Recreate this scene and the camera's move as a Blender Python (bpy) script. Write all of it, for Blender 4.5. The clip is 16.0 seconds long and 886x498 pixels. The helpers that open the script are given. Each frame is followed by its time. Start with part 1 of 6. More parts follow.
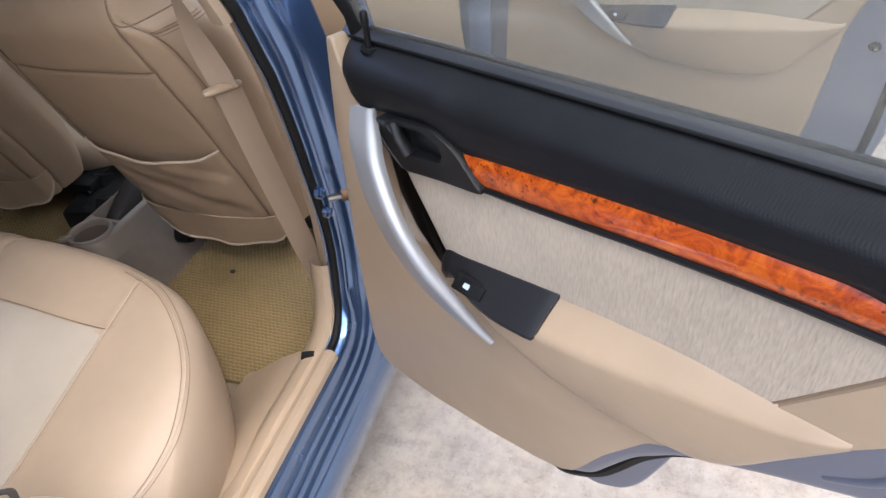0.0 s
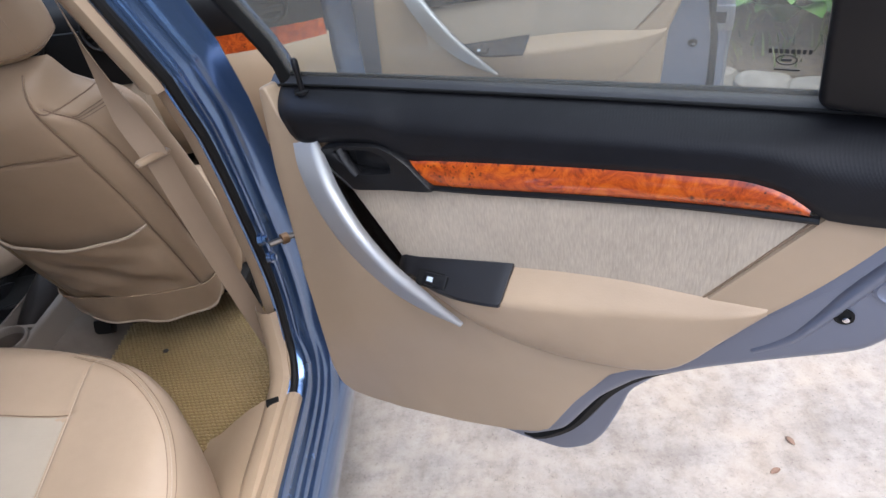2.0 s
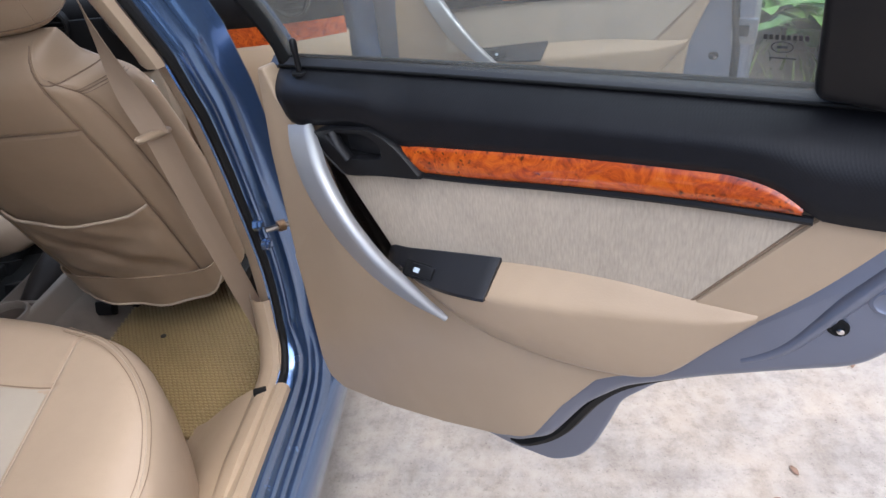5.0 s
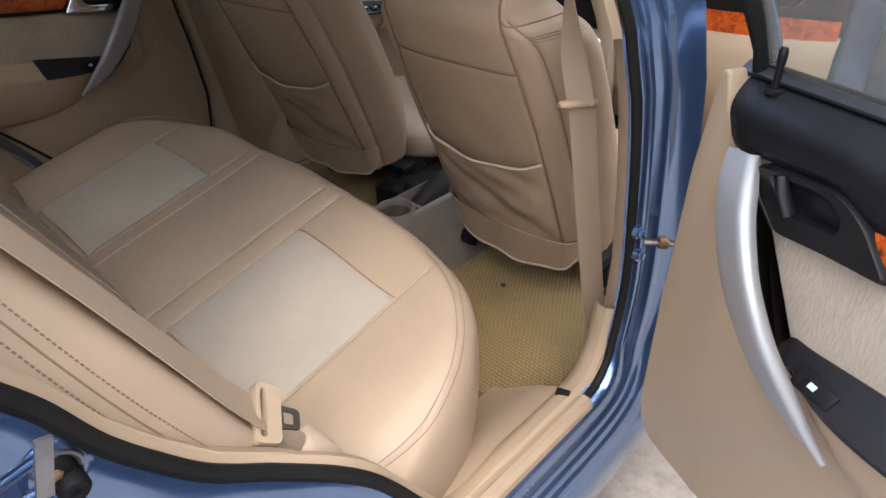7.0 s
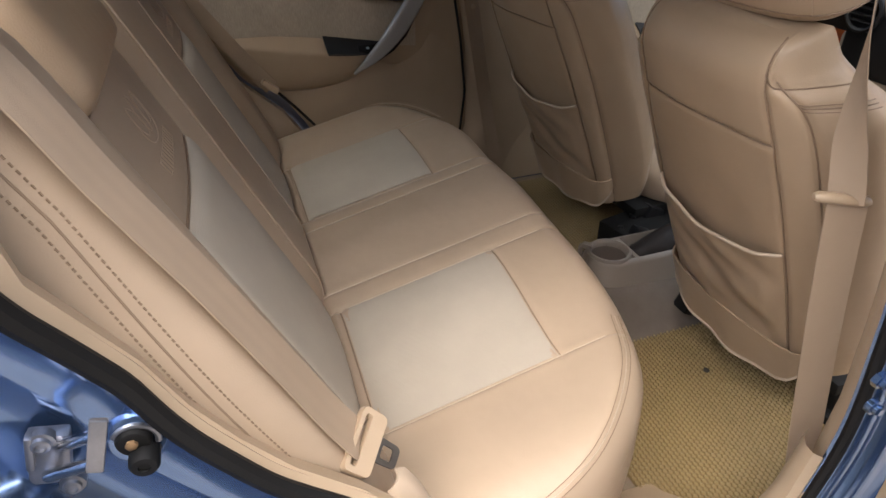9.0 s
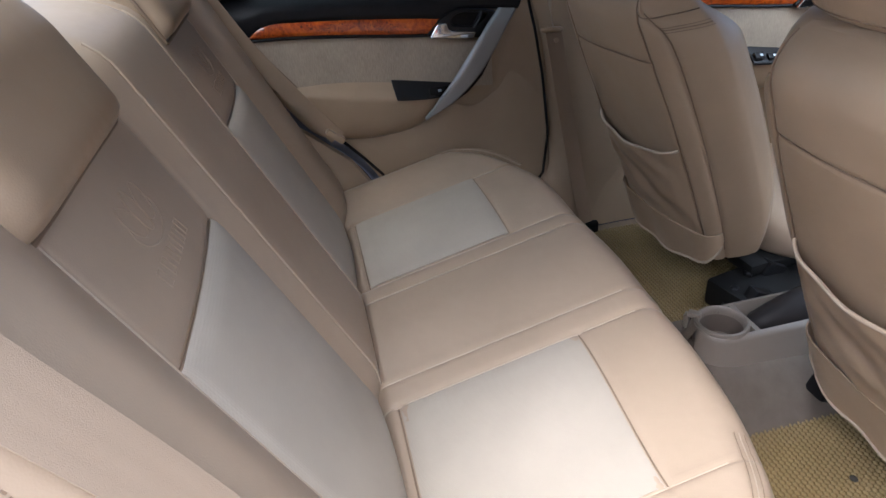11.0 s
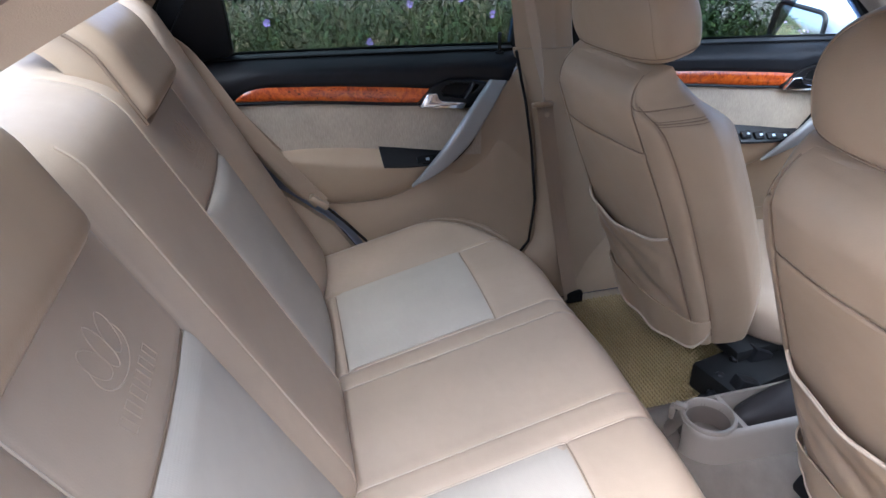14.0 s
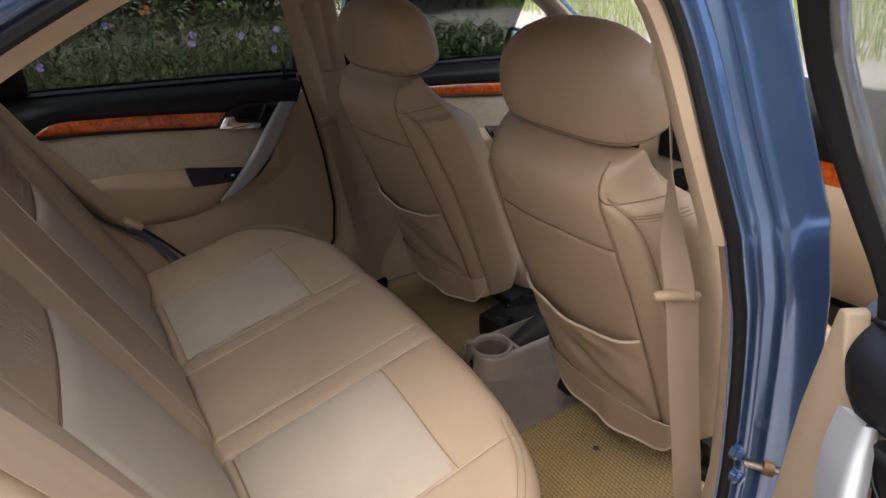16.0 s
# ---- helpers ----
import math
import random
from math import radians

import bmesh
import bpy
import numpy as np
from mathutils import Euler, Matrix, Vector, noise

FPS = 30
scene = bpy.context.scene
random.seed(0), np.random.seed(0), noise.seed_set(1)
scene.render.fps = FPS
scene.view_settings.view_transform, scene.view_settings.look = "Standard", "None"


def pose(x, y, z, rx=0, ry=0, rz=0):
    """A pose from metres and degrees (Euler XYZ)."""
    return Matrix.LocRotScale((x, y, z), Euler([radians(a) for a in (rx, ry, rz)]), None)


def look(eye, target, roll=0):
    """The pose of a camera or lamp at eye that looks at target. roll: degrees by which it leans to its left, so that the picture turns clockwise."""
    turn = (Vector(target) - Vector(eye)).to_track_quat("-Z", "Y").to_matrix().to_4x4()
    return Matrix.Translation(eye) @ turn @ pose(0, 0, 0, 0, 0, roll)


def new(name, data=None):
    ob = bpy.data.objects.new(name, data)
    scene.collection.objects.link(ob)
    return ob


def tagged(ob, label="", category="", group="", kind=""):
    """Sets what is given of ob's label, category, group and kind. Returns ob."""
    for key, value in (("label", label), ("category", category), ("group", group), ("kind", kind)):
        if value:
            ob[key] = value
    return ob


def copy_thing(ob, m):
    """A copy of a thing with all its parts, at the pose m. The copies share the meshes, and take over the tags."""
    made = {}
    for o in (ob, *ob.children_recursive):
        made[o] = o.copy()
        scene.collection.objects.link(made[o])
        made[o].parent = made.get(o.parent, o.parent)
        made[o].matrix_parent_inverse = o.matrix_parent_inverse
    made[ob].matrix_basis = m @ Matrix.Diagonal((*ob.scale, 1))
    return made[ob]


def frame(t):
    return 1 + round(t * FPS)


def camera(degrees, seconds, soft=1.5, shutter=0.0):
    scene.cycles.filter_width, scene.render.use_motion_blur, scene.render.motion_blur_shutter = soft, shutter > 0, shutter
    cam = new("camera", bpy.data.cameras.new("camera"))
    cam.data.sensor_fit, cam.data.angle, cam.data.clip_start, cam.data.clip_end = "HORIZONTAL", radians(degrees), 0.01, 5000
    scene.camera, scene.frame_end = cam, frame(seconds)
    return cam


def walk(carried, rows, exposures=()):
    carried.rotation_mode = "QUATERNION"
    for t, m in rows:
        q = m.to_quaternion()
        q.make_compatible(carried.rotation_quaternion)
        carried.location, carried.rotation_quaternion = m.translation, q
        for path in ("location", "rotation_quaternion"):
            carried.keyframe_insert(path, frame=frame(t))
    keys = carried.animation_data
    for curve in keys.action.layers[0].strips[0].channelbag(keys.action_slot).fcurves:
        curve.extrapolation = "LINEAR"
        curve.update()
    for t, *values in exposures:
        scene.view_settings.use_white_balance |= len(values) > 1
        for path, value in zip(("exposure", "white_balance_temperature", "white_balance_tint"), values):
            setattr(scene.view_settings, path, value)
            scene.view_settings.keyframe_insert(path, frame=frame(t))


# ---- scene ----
cam = camera(69.4, 16.0)
PATH = [
    (0, (1.233, -0.788, 1.328), (0.715, 0.667, 0.058), -5.2),
    (0.5, (1.276, -0.891, 1.33), (0.807, 0.604, 0.087), -8.1),
    (1, (1.243, -0.921, 1.336), (0.893, 0.646, 0.143), -7.3),
    (1.5, (1.163, -0.949, 1.338), (0.956, 0.664, 0.174), -7.0),
    (2, (1.162, -0.933, 1.336), (0.989, 0.691, 0.182), -8.8),
    (2.5, (1.176, -0.928, 1.328), (1.012, 0.696, 0.173), -10.2),
    (3, (1.167, -0.956, 1.33), (1.006, 0.673, 0.181), -10.1),
    (3.2, (1.161, -0.972, 1.329), (1.001, 0.665, 0.191), -9.6),
    (5.3, (1.22, -0.927, 1.28), (0.935, 0.714, 0.173), -5.0),
    (5.5, (1.229, -0.925, 1.272), (0.854, 0.704, 0.173), -4.8),
    (6, (1.231, -0.912, 1.27), (0.589, 0.625, 0.162), -4.8),
    (6.5, (1.163, -0.897, 1.281), (0.279, 0.505, 0.161), -3.4),
    (7, (1.123, -0.816, 1.28), (-0.052, 0.358, 0.166), -2.2),
    (7.5, (1.114, -0.737, 1.277), (-0.331, 0.106, 0.181), 1.4),
    (8, (1.114, -0.713, 1.28), (-0.408, -0.023, 0.179), 3.4),
    (8.5, (1.108, -0.697, 1.286), (-0.442, -0.069, 0.19), 2.5),
    (9, (1.094, -0.682, 1.283), (-0.489, -0.124, 0.195), -0.3),
    (9.5, (1.073, -0.678, 1.288), (-0.545, -0.212, 0.207), -2.9),
    (9.7, (1.06, -0.675, 1.287), (-0.567, -0.237, 0.211), -3.6),
    (11.8, (0.806, -0.564, 1.262), (-0.894, -0.319, 0.237), -5.8),
    (12, (0.786, -0.567, 1.293), (-0.89, -0.332, 0.227), -6.3),
    (12.5, (0.767, -0.557, 1.29), (-0.914, -0.339, 0.228), -6.5),
    (13, (0.763, -0.559, 1.305), (-0.917, -0.347, 0.242), -6.5),
    (13.5, (0.781, -0.559, 1.323), (-0.919, -0.288, 0.305), -4.6),
    (14, (0.823, -0.586, 1.343), (-0.896, -0.197, 0.398), -2.0),
    (14.5, (0.851, -0.599, 1.358), (-0.869, -0.101, 0.467), -0.3),
    (15, (0.893, -0.618, 1.375), (-0.801, 0.0, 0.51), 0.8),
    (15.5, (0.982, -0.632, 1.371), (-0.658, 0.128, 0.514), 0.4),
    (16, (1.099, -0.676, 1.364), (-0.437, 0.263, 0.494), -1.7),
]
EXPOSURES = [(0.0, 2.00, 5750, 10), (1.0, 1.97, 5620, 10), (1.5, 1.90, 5600, 10), (3.0, 1.82, 5600, 10), (5.5, 1.77, 5600, 10), (6.5, 1.91, 5800, 10), (7.0, 2.05, 5920, 10), (7.5, 1.92, 6100, 10), (9.0, 2.18, 6200, 10), (9.7, 2.26, 6200, 10), (11.8, 2.86, 5080, 10), (12.5, 2.95, 5080, 10), (13.0, 3.20, 5030, 10), (14.5, 3.27, 5180, 10), (15.0, 2.42, 5600, 10), (15.5, 1.80, 6100, 10), (16.0, 2.00, 6300, 10)]
walk(cam, [(t, look(eye, target, roll)) for t, eye, target, roll in PATH], EXPOSURES)

# ---------------------------------------------------------------- light
world = bpy.data.worlds.new("world")
scene.world = world
world.use_nodes = True
wn = world.node_tree
sky = wn.nodes.new("ShaderNodeTexSky")
sky.sky_type = "NISHITA"
sky.sun_disc = False
sky.sun_elevation, sky.sun_rotation = radians(62), radians(129)
sky.air_density, sky.dust_density, sky.ozone_density = 0.7, 6.0, 0.6
back = wn.nodes["Background"]
back.inputs[1].default_value = 0.09
wn.links.new(sky.outputs[0], back.inputs[0])
sun = new("sun", bpy.data.lights.new("sun", "SUN"))
sun.data.energy, sun.data.angle, sun.data.color = 1.5, radians(130), (1.0, 0.97, 0.93)
sun.matrix_world = look((1.35, -1.1, 3.3), (0, 0, 0))


# ---------------------------------------------------------------- materials
def node_material(name):
    m = bpy.data.materials.new(name)
    m.use_nodes = True
    return m, m.node_tree, m.node_tree.nodes["Principled BSDF"]


def link(tree, a, b):
    tree.links.new(a, b)


def noise_tex(tree, scale, detail=4.0, rough=0.6, space="Object"):
    co = tree.nodes.new("ShaderNodeTexCoord")
    n = tree.nodes.new("ShaderNodeTexNoise")
    n.inputs["Scale"].default_value, n.inputs["Detail"].default_value, n.inputs["Roughness"].default_value = scale, detail, rough
    link(tree, co.outputs[space], n.inputs["Vector"])
    return n


def ramp(tree, fac, stops):
    r = tree.nodes.new("ShaderNodeValToRGB")
    while len(r.color_ramp.elements) < len(stops):
        r.color_ramp.elements.new(0.5)
    for e, (p, c) in zip(r.color_ramp.elements, stops):
        e.position, e.color = p, (*c, 1)
    link(tree, fac, r.inputs[0])
    return r


def bump(tree, bsdf, height, strength, distance=0.001, prev=None):
    b = tree.nodes.new("ShaderNodeBump")
    b.inputs["Strength"].default_value, b.inputs["Distance"].default_value = strength, distance
    link(tree, height, b.inputs["Height"])
    if prev:
        link(tree, prev.outputs[0], b.inputs["Normal"])
    link(tree, b.outputs[0], bsdf.inputs["Normal"])
    return b


def shade(c, k):
    return tuple(min(1.0, v * k) for v in c)


def plain(name, color, rough=0.5, metal=0.0, vary=0.08, scale=6.0, grain=900.0, grain_strength=0.15, coat=0.0, spec=0.5):
    """A painted, moulded or sewn surface: slow colour drift, patchy gloss and fine grain."""
    m, t, b = node_material(name)
    n = noise_tex(t, scale)
    r = ramp(t, n.outputs[0], [(0.3, shade(color, 1 - vary)), (0.7, shade(color, 1 + vary))])
    link(t, r.outputs[0], b.inputs["Base Color"])
    b.inputs["Metallic"].default_value = metal
    b.inputs["Coat Weight"].default_value = coat
    b.inputs["Coat Roughness"].default_value = 0.06
    b.inputs["Specular IOR Level"].default_value = spec
    q = t.nodes.new("ShaderNodeMapRange")
    n2 = noise_tex(t, scale * 4.3, 5.0)
    q.inputs["To Min"].default_value, q.inputs["To Max"].default_value = max(0.02, rough - 0.08), rough + 0.08
    link(t, n2.outputs[0], q.inputs["Value"])
    link(t, q.outputs[0], b.inputs["Roughness"])
    if grain_strength:
        g = noise_tex(t, grain, 2.0)
        bump(t, b, g.outputs[0], grain_strength, 0.0006)
    return m


def leather(name, color, rough=0.42):
    m, t, b = node_material(name)
    n = noise_tex(t, 5.0, 5.0)
    r = ramp(t, n.outputs[0], [(0.3, shade(color, 0.93)), (0.7, shade(color, 1.06))])
    link(t, r.outputs[0], b.inputs["Base Color"])
    b.inputs["Roughness"].default_value = rough
    b.inputs["Specular IOR Level"].default_value = 0.28
    slow = noise_tex(t, 9.0, 3.0)
    first = bump(t, b, slow.outputs[0], 0.25, 0.012)
    co = t.nodes.new("ShaderNodeTexCoord")
    v = t.nodes.new("ShaderNodeTexVoronoi")
    v.inputs["Scale"].default_value = 520.0
    link(t, co.outputs["Object"], v.inputs["Vector"])
    bump(t, b, v.outputs["Distance"], 0.16, 0.0006, first)
    return m


def perforated(name, color):
    """Sewn-in panels of finely dimpled cloth."""
    m, t, b = node_material(name)
    n = noise_tex(t, 7.0, 5.0)
    r = ramp(t, n.outputs[0], [(0.3, shade(color, 0.94)), (0.7, shade(color, 1.05))])
    link(t, r.outputs[0], b.inputs["Base Color"])
    b.inputs["Roughness"].default_value = 0.85
    b.inputs["Specular IOR Level"].default_value = 0.06
    co = t.nodes.new("ShaderNodeTexCoord")
    v = t.nodes.new("ShaderNodeTexVoronoi")
    v.inputs["Scale"].default_value, v.inputs["Randomness"].default_value = 400.0, 0.10
    link(t, co.outputs["Object"], v.inputs["Vector"])
    bump(t, b, v.outputs["Distance"], 0.25, 0.0009)
    return m


def corded(name, color):
    """Door cloth with short upright threads."""
    m, t, b = node_material(name)
    co = t.nodes.new("ShaderNodeTexCoord")
    mp = t.nodes.new("ShaderNodeMapping")
    mp.inputs["Scale"].default_value = (380, 380, 75)
    link(t, co.outputs["Object"], mp.inputs["Vector"])
    n = t.nodes.new("ShaderNodeTexNoise")
    n.inputs["Scale"].default_value, n.inputs["Detail"].default_value = 1.0, 3.0
    link(t, mp.outputs[0], n.inputs["Vector"])
    n2 = noise_tex(t, 10.0, 6.0, 0.7)
    mixed = t.nodes.new("ShaderNodeMath")
    mixed.operation = "MULTIPLY_ADD"
    mixed.inputs[1].default_value = 0.5
    link(t, n.outputs[0], mixed.inputs[0])
    half = t.nodes.new("ShaderNodeMath")
    half.operation = "MULTIPLY"
    half.inputs[1].default_value = 0.5
    link(t, n2.outputs[0], half.inputs[0])
    link(t, half.outputs[0], mixed.inputs[2])
    r = ramp(t, mixed.outputs[0], [(0.33, shade(color, 0.80)), (0.52, color), (0.70, shade(color, 1.18))])
    link(t, r.outputs[0], b.inputs["Base Color"])
    b.inputs["Roughness"].default_value = 0.95
    b.inputs["Sheen Weight"].default_value = 0.25
    bump(t, b, n.outputs[0], 0.5, 0.002)
    return m


def burl(name):
    """Varnished burl: swirling grain with clusters of small dark eyes."""
    m, t, b = node_material(name)
    w = noise_tex(t, 26.0, 8.0, 0.72)
    w.inputs["Distortion"].default_value = 2.2
    r = ramp(t, w.outputs[0], [(0.30, (0.12, 0.014, 0.002)), (0.42, (0.34, 0.045, 0.003)), (0.54, (0.54, 0.095, 0.005)), (0.70, (0.66, 0.165, 0.011))])
    co = t.nodes.new("ShaderNodeTexCoord")
    warp = noise_tex(t, 60.0, 2.0)
    mixv = t.nodes.new("ShaderNodeMix")
    mixv.data_type = "VECTOR"
    mixv.inputs["Factor"].default_value = 0.012
    link(t, co.outputs["Object"], mixv.inputs[4])
    link(t, warp.outputs[1], mixv.inputs[5])
    last = r.outputs[0]
    for scale, edge, lo, hi in ((150.0, 0.24, 0.46, 0.56), (75.0, 0.20, 0.52, 0.60)):
        v = t.nodes.new("ShaderNodeTexVoronoi")
        v.inputs["Scale"].default_value = scale
        link(t, mixv.outputs[1], v.inputs["Vector"])
        dots = ramp(t, v.outputs["Distance"], [(edge * 0.6, (0.16, 0.10, 0.08)), (edge * 1.5, (1, 1, 1))])
        patch = noise_tex(t, 18.0 if scale > 100 else 11.0, 2.0)
        gate = ramp(t, patch.outputs[0], [(lo, (0, 0, 0)), (hi, (1, 1, 1))])
        mx = t.nodes.new("ShaderNodeMix")
        mx.data_type, mx.blend_type = "RGBA", "MULTIPLY"
        link(t, gate.outputs[0], mx.inputs["Factor"])
        link(t, last, mx.inputs["A"])
        link(t, dots.outputs[0], mx.inputs["B"])
        last = mx.outputs["Result"]
    link(t, last, b.inputs["Base Color"])
    b.inputs["Roughness"].default_value = 0.3
    b.inputs["Coat Weight"].default_value, b.inputs["Coat Roughness"].default_value = 0.7, 0.05
    return m


def pebbled(name, color, rough, scale, strength):
    """Moulded black plastic with a regular raised grain laid along the length of the part."""
    m, t, b = node_material(name)
    co = t.nodes.new("ShaderNodeTexCoord")
    sep = t.nodes.new("ShaderNodeSeparateXYZ")
    link(t, co.outputs["Object"], sep.inputs[0])
    add = t.nodes.new("ShaderNodeMath")
    add.operation = "MULTIPLY_ADD"
    add.inputs[1].default_value = -0.8
    link(t, sep.outputs[0], add.inputs[0])
    link(t, sep.outputs[2], add.inputs[2])
    com = t.nodes.new("ShaderNodeCombineXYZ")
    link(t, sep.outputs[1], com.inputs[0])
    link(t, add.outputs[0], com.inputs[1])
    mp = t.nodes.new("ShaderNodeMapping")
    mp.inputs["Rotation"].default_value = (0, 0, radians(45))
    link(t, com.outputs[0], mp.inputs["Vector"])
    v = t.nodes.new("ShaderNodeTexVoronoi")
    v.voronoi_dimensions = "2D"
    v.inputs["Scale"].default_value, v.inputs["Randomness"].default_value = scale, 0.10
    link(t, mp.outputs[0], v.inputs["Vector"])
    n = noise_tex(t, 14.0, 6.0, 0.7)
    r = ramp(t, n.outputs[0], [(0.35, shade(color, 0.85)), (0.72, shade(color, 1.25))])
    link(t, r.outputs[0], b.inputs["Base Color"])
    b.inputs["Roughness"].default_value = rough
    b.inputs["Specular IOR Level"].default_value = 0.24
    bump(t, b, v.outputs["Distance"], strength, 0.0010)
    return m


def concrete(name):
    """Worn yard concrete: broad pale and grey patches, scuffs, grit and yellowish dust."""
    m, t, b = node_material(name)
    n = noise_tex(t, 1.7, 8.0, 0.70)
    r = ramp(t, n.outputs[0], [(0.32, (0.25, 0.222, 0.196)), (0.46, (0.385, 0.345, 0.305)), (0.64, (0.470, 0.427, 0.380))])
    last = r.outputs[0]
    for scale, detail, stops, share in ((7.0, 8.0, [(0.36, (0.68, 0.67, 0.67)), (0.52, (0.92, 0.91, 0.90)), (0.66, (1, 1, 1))], 0.75),
                                        (26.0, 9.0, [(0.33, (0.62, 0.60, 0.59)), (0.45, (0.86, 0.85, 0.84)), (0.54, (1, 0.99, 0.98)), (0.7, (1.05, 1.05, 1.05))], 0.75),
                                        (110.0, 4.0, [(0.30, (0.42, 0.40, 0.39)), (0.40, (0.97, 0.97, 0.97)), (0.7, (1, 1, 1))], 0.7),
                                        (0.9, 3.0, [(0.36, (0.84, 0.88, 0.94)), (0.50, (1, 1, 1))], 0.8),
                                        (3.3, 5.0, [(0.42, (1, 1, 1)), (0.62, (1.0, 0.95, 0.88))], 1.0)):
        k = noise_tex(t, scale, detail, 0.74)
        q = ramp(t, k.outputs[0], stops)
        mx = t.nodes.new("ShaderNodeMix")
        mx.data_type, mx.blend_type = "RGBA", "MULTIPLY"
        mx.inputs["Factor"].default_value = share
        link(t, last, mx.inputs["A"])
        link(t, q.outputs[0], mx.inputs["B"])
        last = mx.outputs["Result"]
    link(t, last, b.inputs["Base Color"])
    b.inputs["Roughness"].default_value = 0.9
    fine = noise_tex(t, 34.0, 9.0, 0.78)
    bump(t, b, fine.outputs[0], 0.55, 0.006)
    return m


def glass(name, tint, share, dust=0.0):
    """A tinted pane: most light goes straight through, the rest mirrors; dust mixes in a pale film for dust and the
    sky's veil.
    """
    m = bpy.data.materials.new(name)
    m.use_nodes = True
    t = m.node_tree
    t.nodes.remove(t.nodes["Principled BSDF"])
    tr = t.nodes.new("ShaderNodeBsdfTransparent")
    tr.inputs[0].default_value = (*tint, 1)
    gl = t.nodes.new("ShaderNodeBsdfGlossy")
    gl.inputs["Roughness"].default_value = 0.02
    lw = t.nodes.new("ShaderNodeLayerWeight")
    lw.inputs[0].default_value = 0.5
    pw = t.nodes.new("ShaderNodeMath")
    pw.operation = "POWER"
    pw.inputs[1].default_value = 4.0
    link(t, lw.outputs["Facing"], pw.inputs[0])
    fr = t.nodes.new("ShaderNodeMath")
    fr.operation = "MULTIPLY_ADD"
    fr.inputs[1].default_value, fr.inputs[2].default_value = share, 0.025
    link(t, pw.outputs[0], fr.inputs[0])
    mx = t.nodes.new("ShaderNodeMixShader")
    link(t, fr.outputs[0], mx.inputs[0])
    link(t, tr.outputs[0], mx.inputs[1])
    link(t, gl.outputs[0], mx.inputs[2])
    last = mx.outputs[0]
    if dust:
        df = t.nodes.new("ShaderNodeBsdfDiffuse")
        df.inputs[0].default_value = (0.62, 0.60, 0.55, 1)
        k = t.nodes.new("ShaderNodeMapRange")
        k.inputs["To Min"].default_value, k.inputs["To Max"].default_value = dust * 0.6, dust * 1.4
        link(t, noise_tex(t, 5.0, 6.0, 0.6).outputs[0], k.inputs["Value"])
        film = t.nodes.new("ShaderNodeMixShader")
        link(t, k.outputs[0], film.inputs[0])
        link(t, last, film.inputs[1])
        link(t, df.outputs[0], film.inputs[2])
        last = film.outputs[0]
    link(t, last, t.nodes["Material Output"].inputs["Surface"])
    return m


def foliage(name, dark, light, rough=0.6):
    m, t, b = node_material(name)
    g = t.nodes.new("ShaderNodeNewGeometry")
    r = ramp(t, g.outputs["Random Per Island"], [(0.0, dark), (1.0, light)])
    link(t, r.outputs[0], b.inputs["Base Color"])
    b.inputs["Roughness"].default_value = rough
    b.inputs["Subsurface Weight"].default_value = 0.0
    return m


TAN = (0.372, 0.286, 0.204)
M_LEATHER = leather("tan_leather", TAN)
M_LEATHER_BACK = leather("tan_vinyl", (0.342, 0.250, 0.164), 0.38)
M_PANEL = perforated("grey_beige_panel_cloth", (0.405, 0.355, 0.288))
M_PIPING = plain("piping", (0.43, 0.34, 0.25), 0.5, vary=0.04)
M_THREAD = plain("thread", (0.22, 0.155, 0.10), 0.7, vary=0.1)
M_SEAM = plain("seam_thread", (0.20, 0.135, 0.085), 0.65, vary=0.08)
M_BEIGE = plain("beige_plastic", (0.355, 0.268, 0.180), 0.42, vary=0.04, grain=1400)
M_BEIGE_DARK = plain("grey_beige_plastic", (0.31, 0.255, 0.195), 0.5, vary=0.05, grain=1400)
M_ARMREST = leather("armrest_skin", (0.385, 0.290, 0.195), 0.33)
M_CLOTH = corded("door_cloth", (0.420, 0.350, 0.265))
M_BURL = burl("burl_wood")
M_BLACK_SKIN = pebbled("black_pebbled_skin", (0.0085, 0.0085, 0.010), 0.48, 420.0, 0.22)
M_PLATE = plain("grained_black_plate", (0.011, 0.011, 0.013), 0.42, vary=0.12, grain=1500, grain_strength=0.2)
M_WAIST = plain("satin_black_strip", (0.030, 0.031, 0.036), 0.36, vary=0.12, grain=1500, grain_strength=0.1)
M_BLACK = plain("black_plastic", (0.008, 0.008, 0.009), 0.40, vary=0.15, grain=1500, grain_strength=0.2, spec=0.28)
M_RUBBER = plain("black_rubber", (0.007, 0.007, 0.007), 0.62, vary=0.2, spec=0.22)
M_SILVER = plain("silver_plastic", (0.36, 0.365, 0.375), 0.44, 0.55, 0.03, grain=2500, grain_strength=0.05)
M_CHROME = plain("chrome", (0.75, 0.75, 0.77), 0.10, 1.0, 0.03, grain_strength=0)
M_STEEL = plain("zinc_steel", (0.26, 0.27, 0.30), 0.36, 0.9, 0.15, 40.0)
M_RUST = plain("rusty_grease", (0.16, 0.09, 0.04), 0.5, 0.3, 0.3, 60.0)
M_GREASE = plain("greasy_steel", (0.14, 0.12, 0.10), 0.35, 0.8, 0.2, 40.0)
M_BRASS = plain("brass", (0.36, 0.23, 0.12), 0.5, 0.6, 0.1, 40.0)
M_CONSOLE = plain("grey_console_plastic", (0.205, 0.172, 0.141), 0.45, vary=0.06, grain=1400)
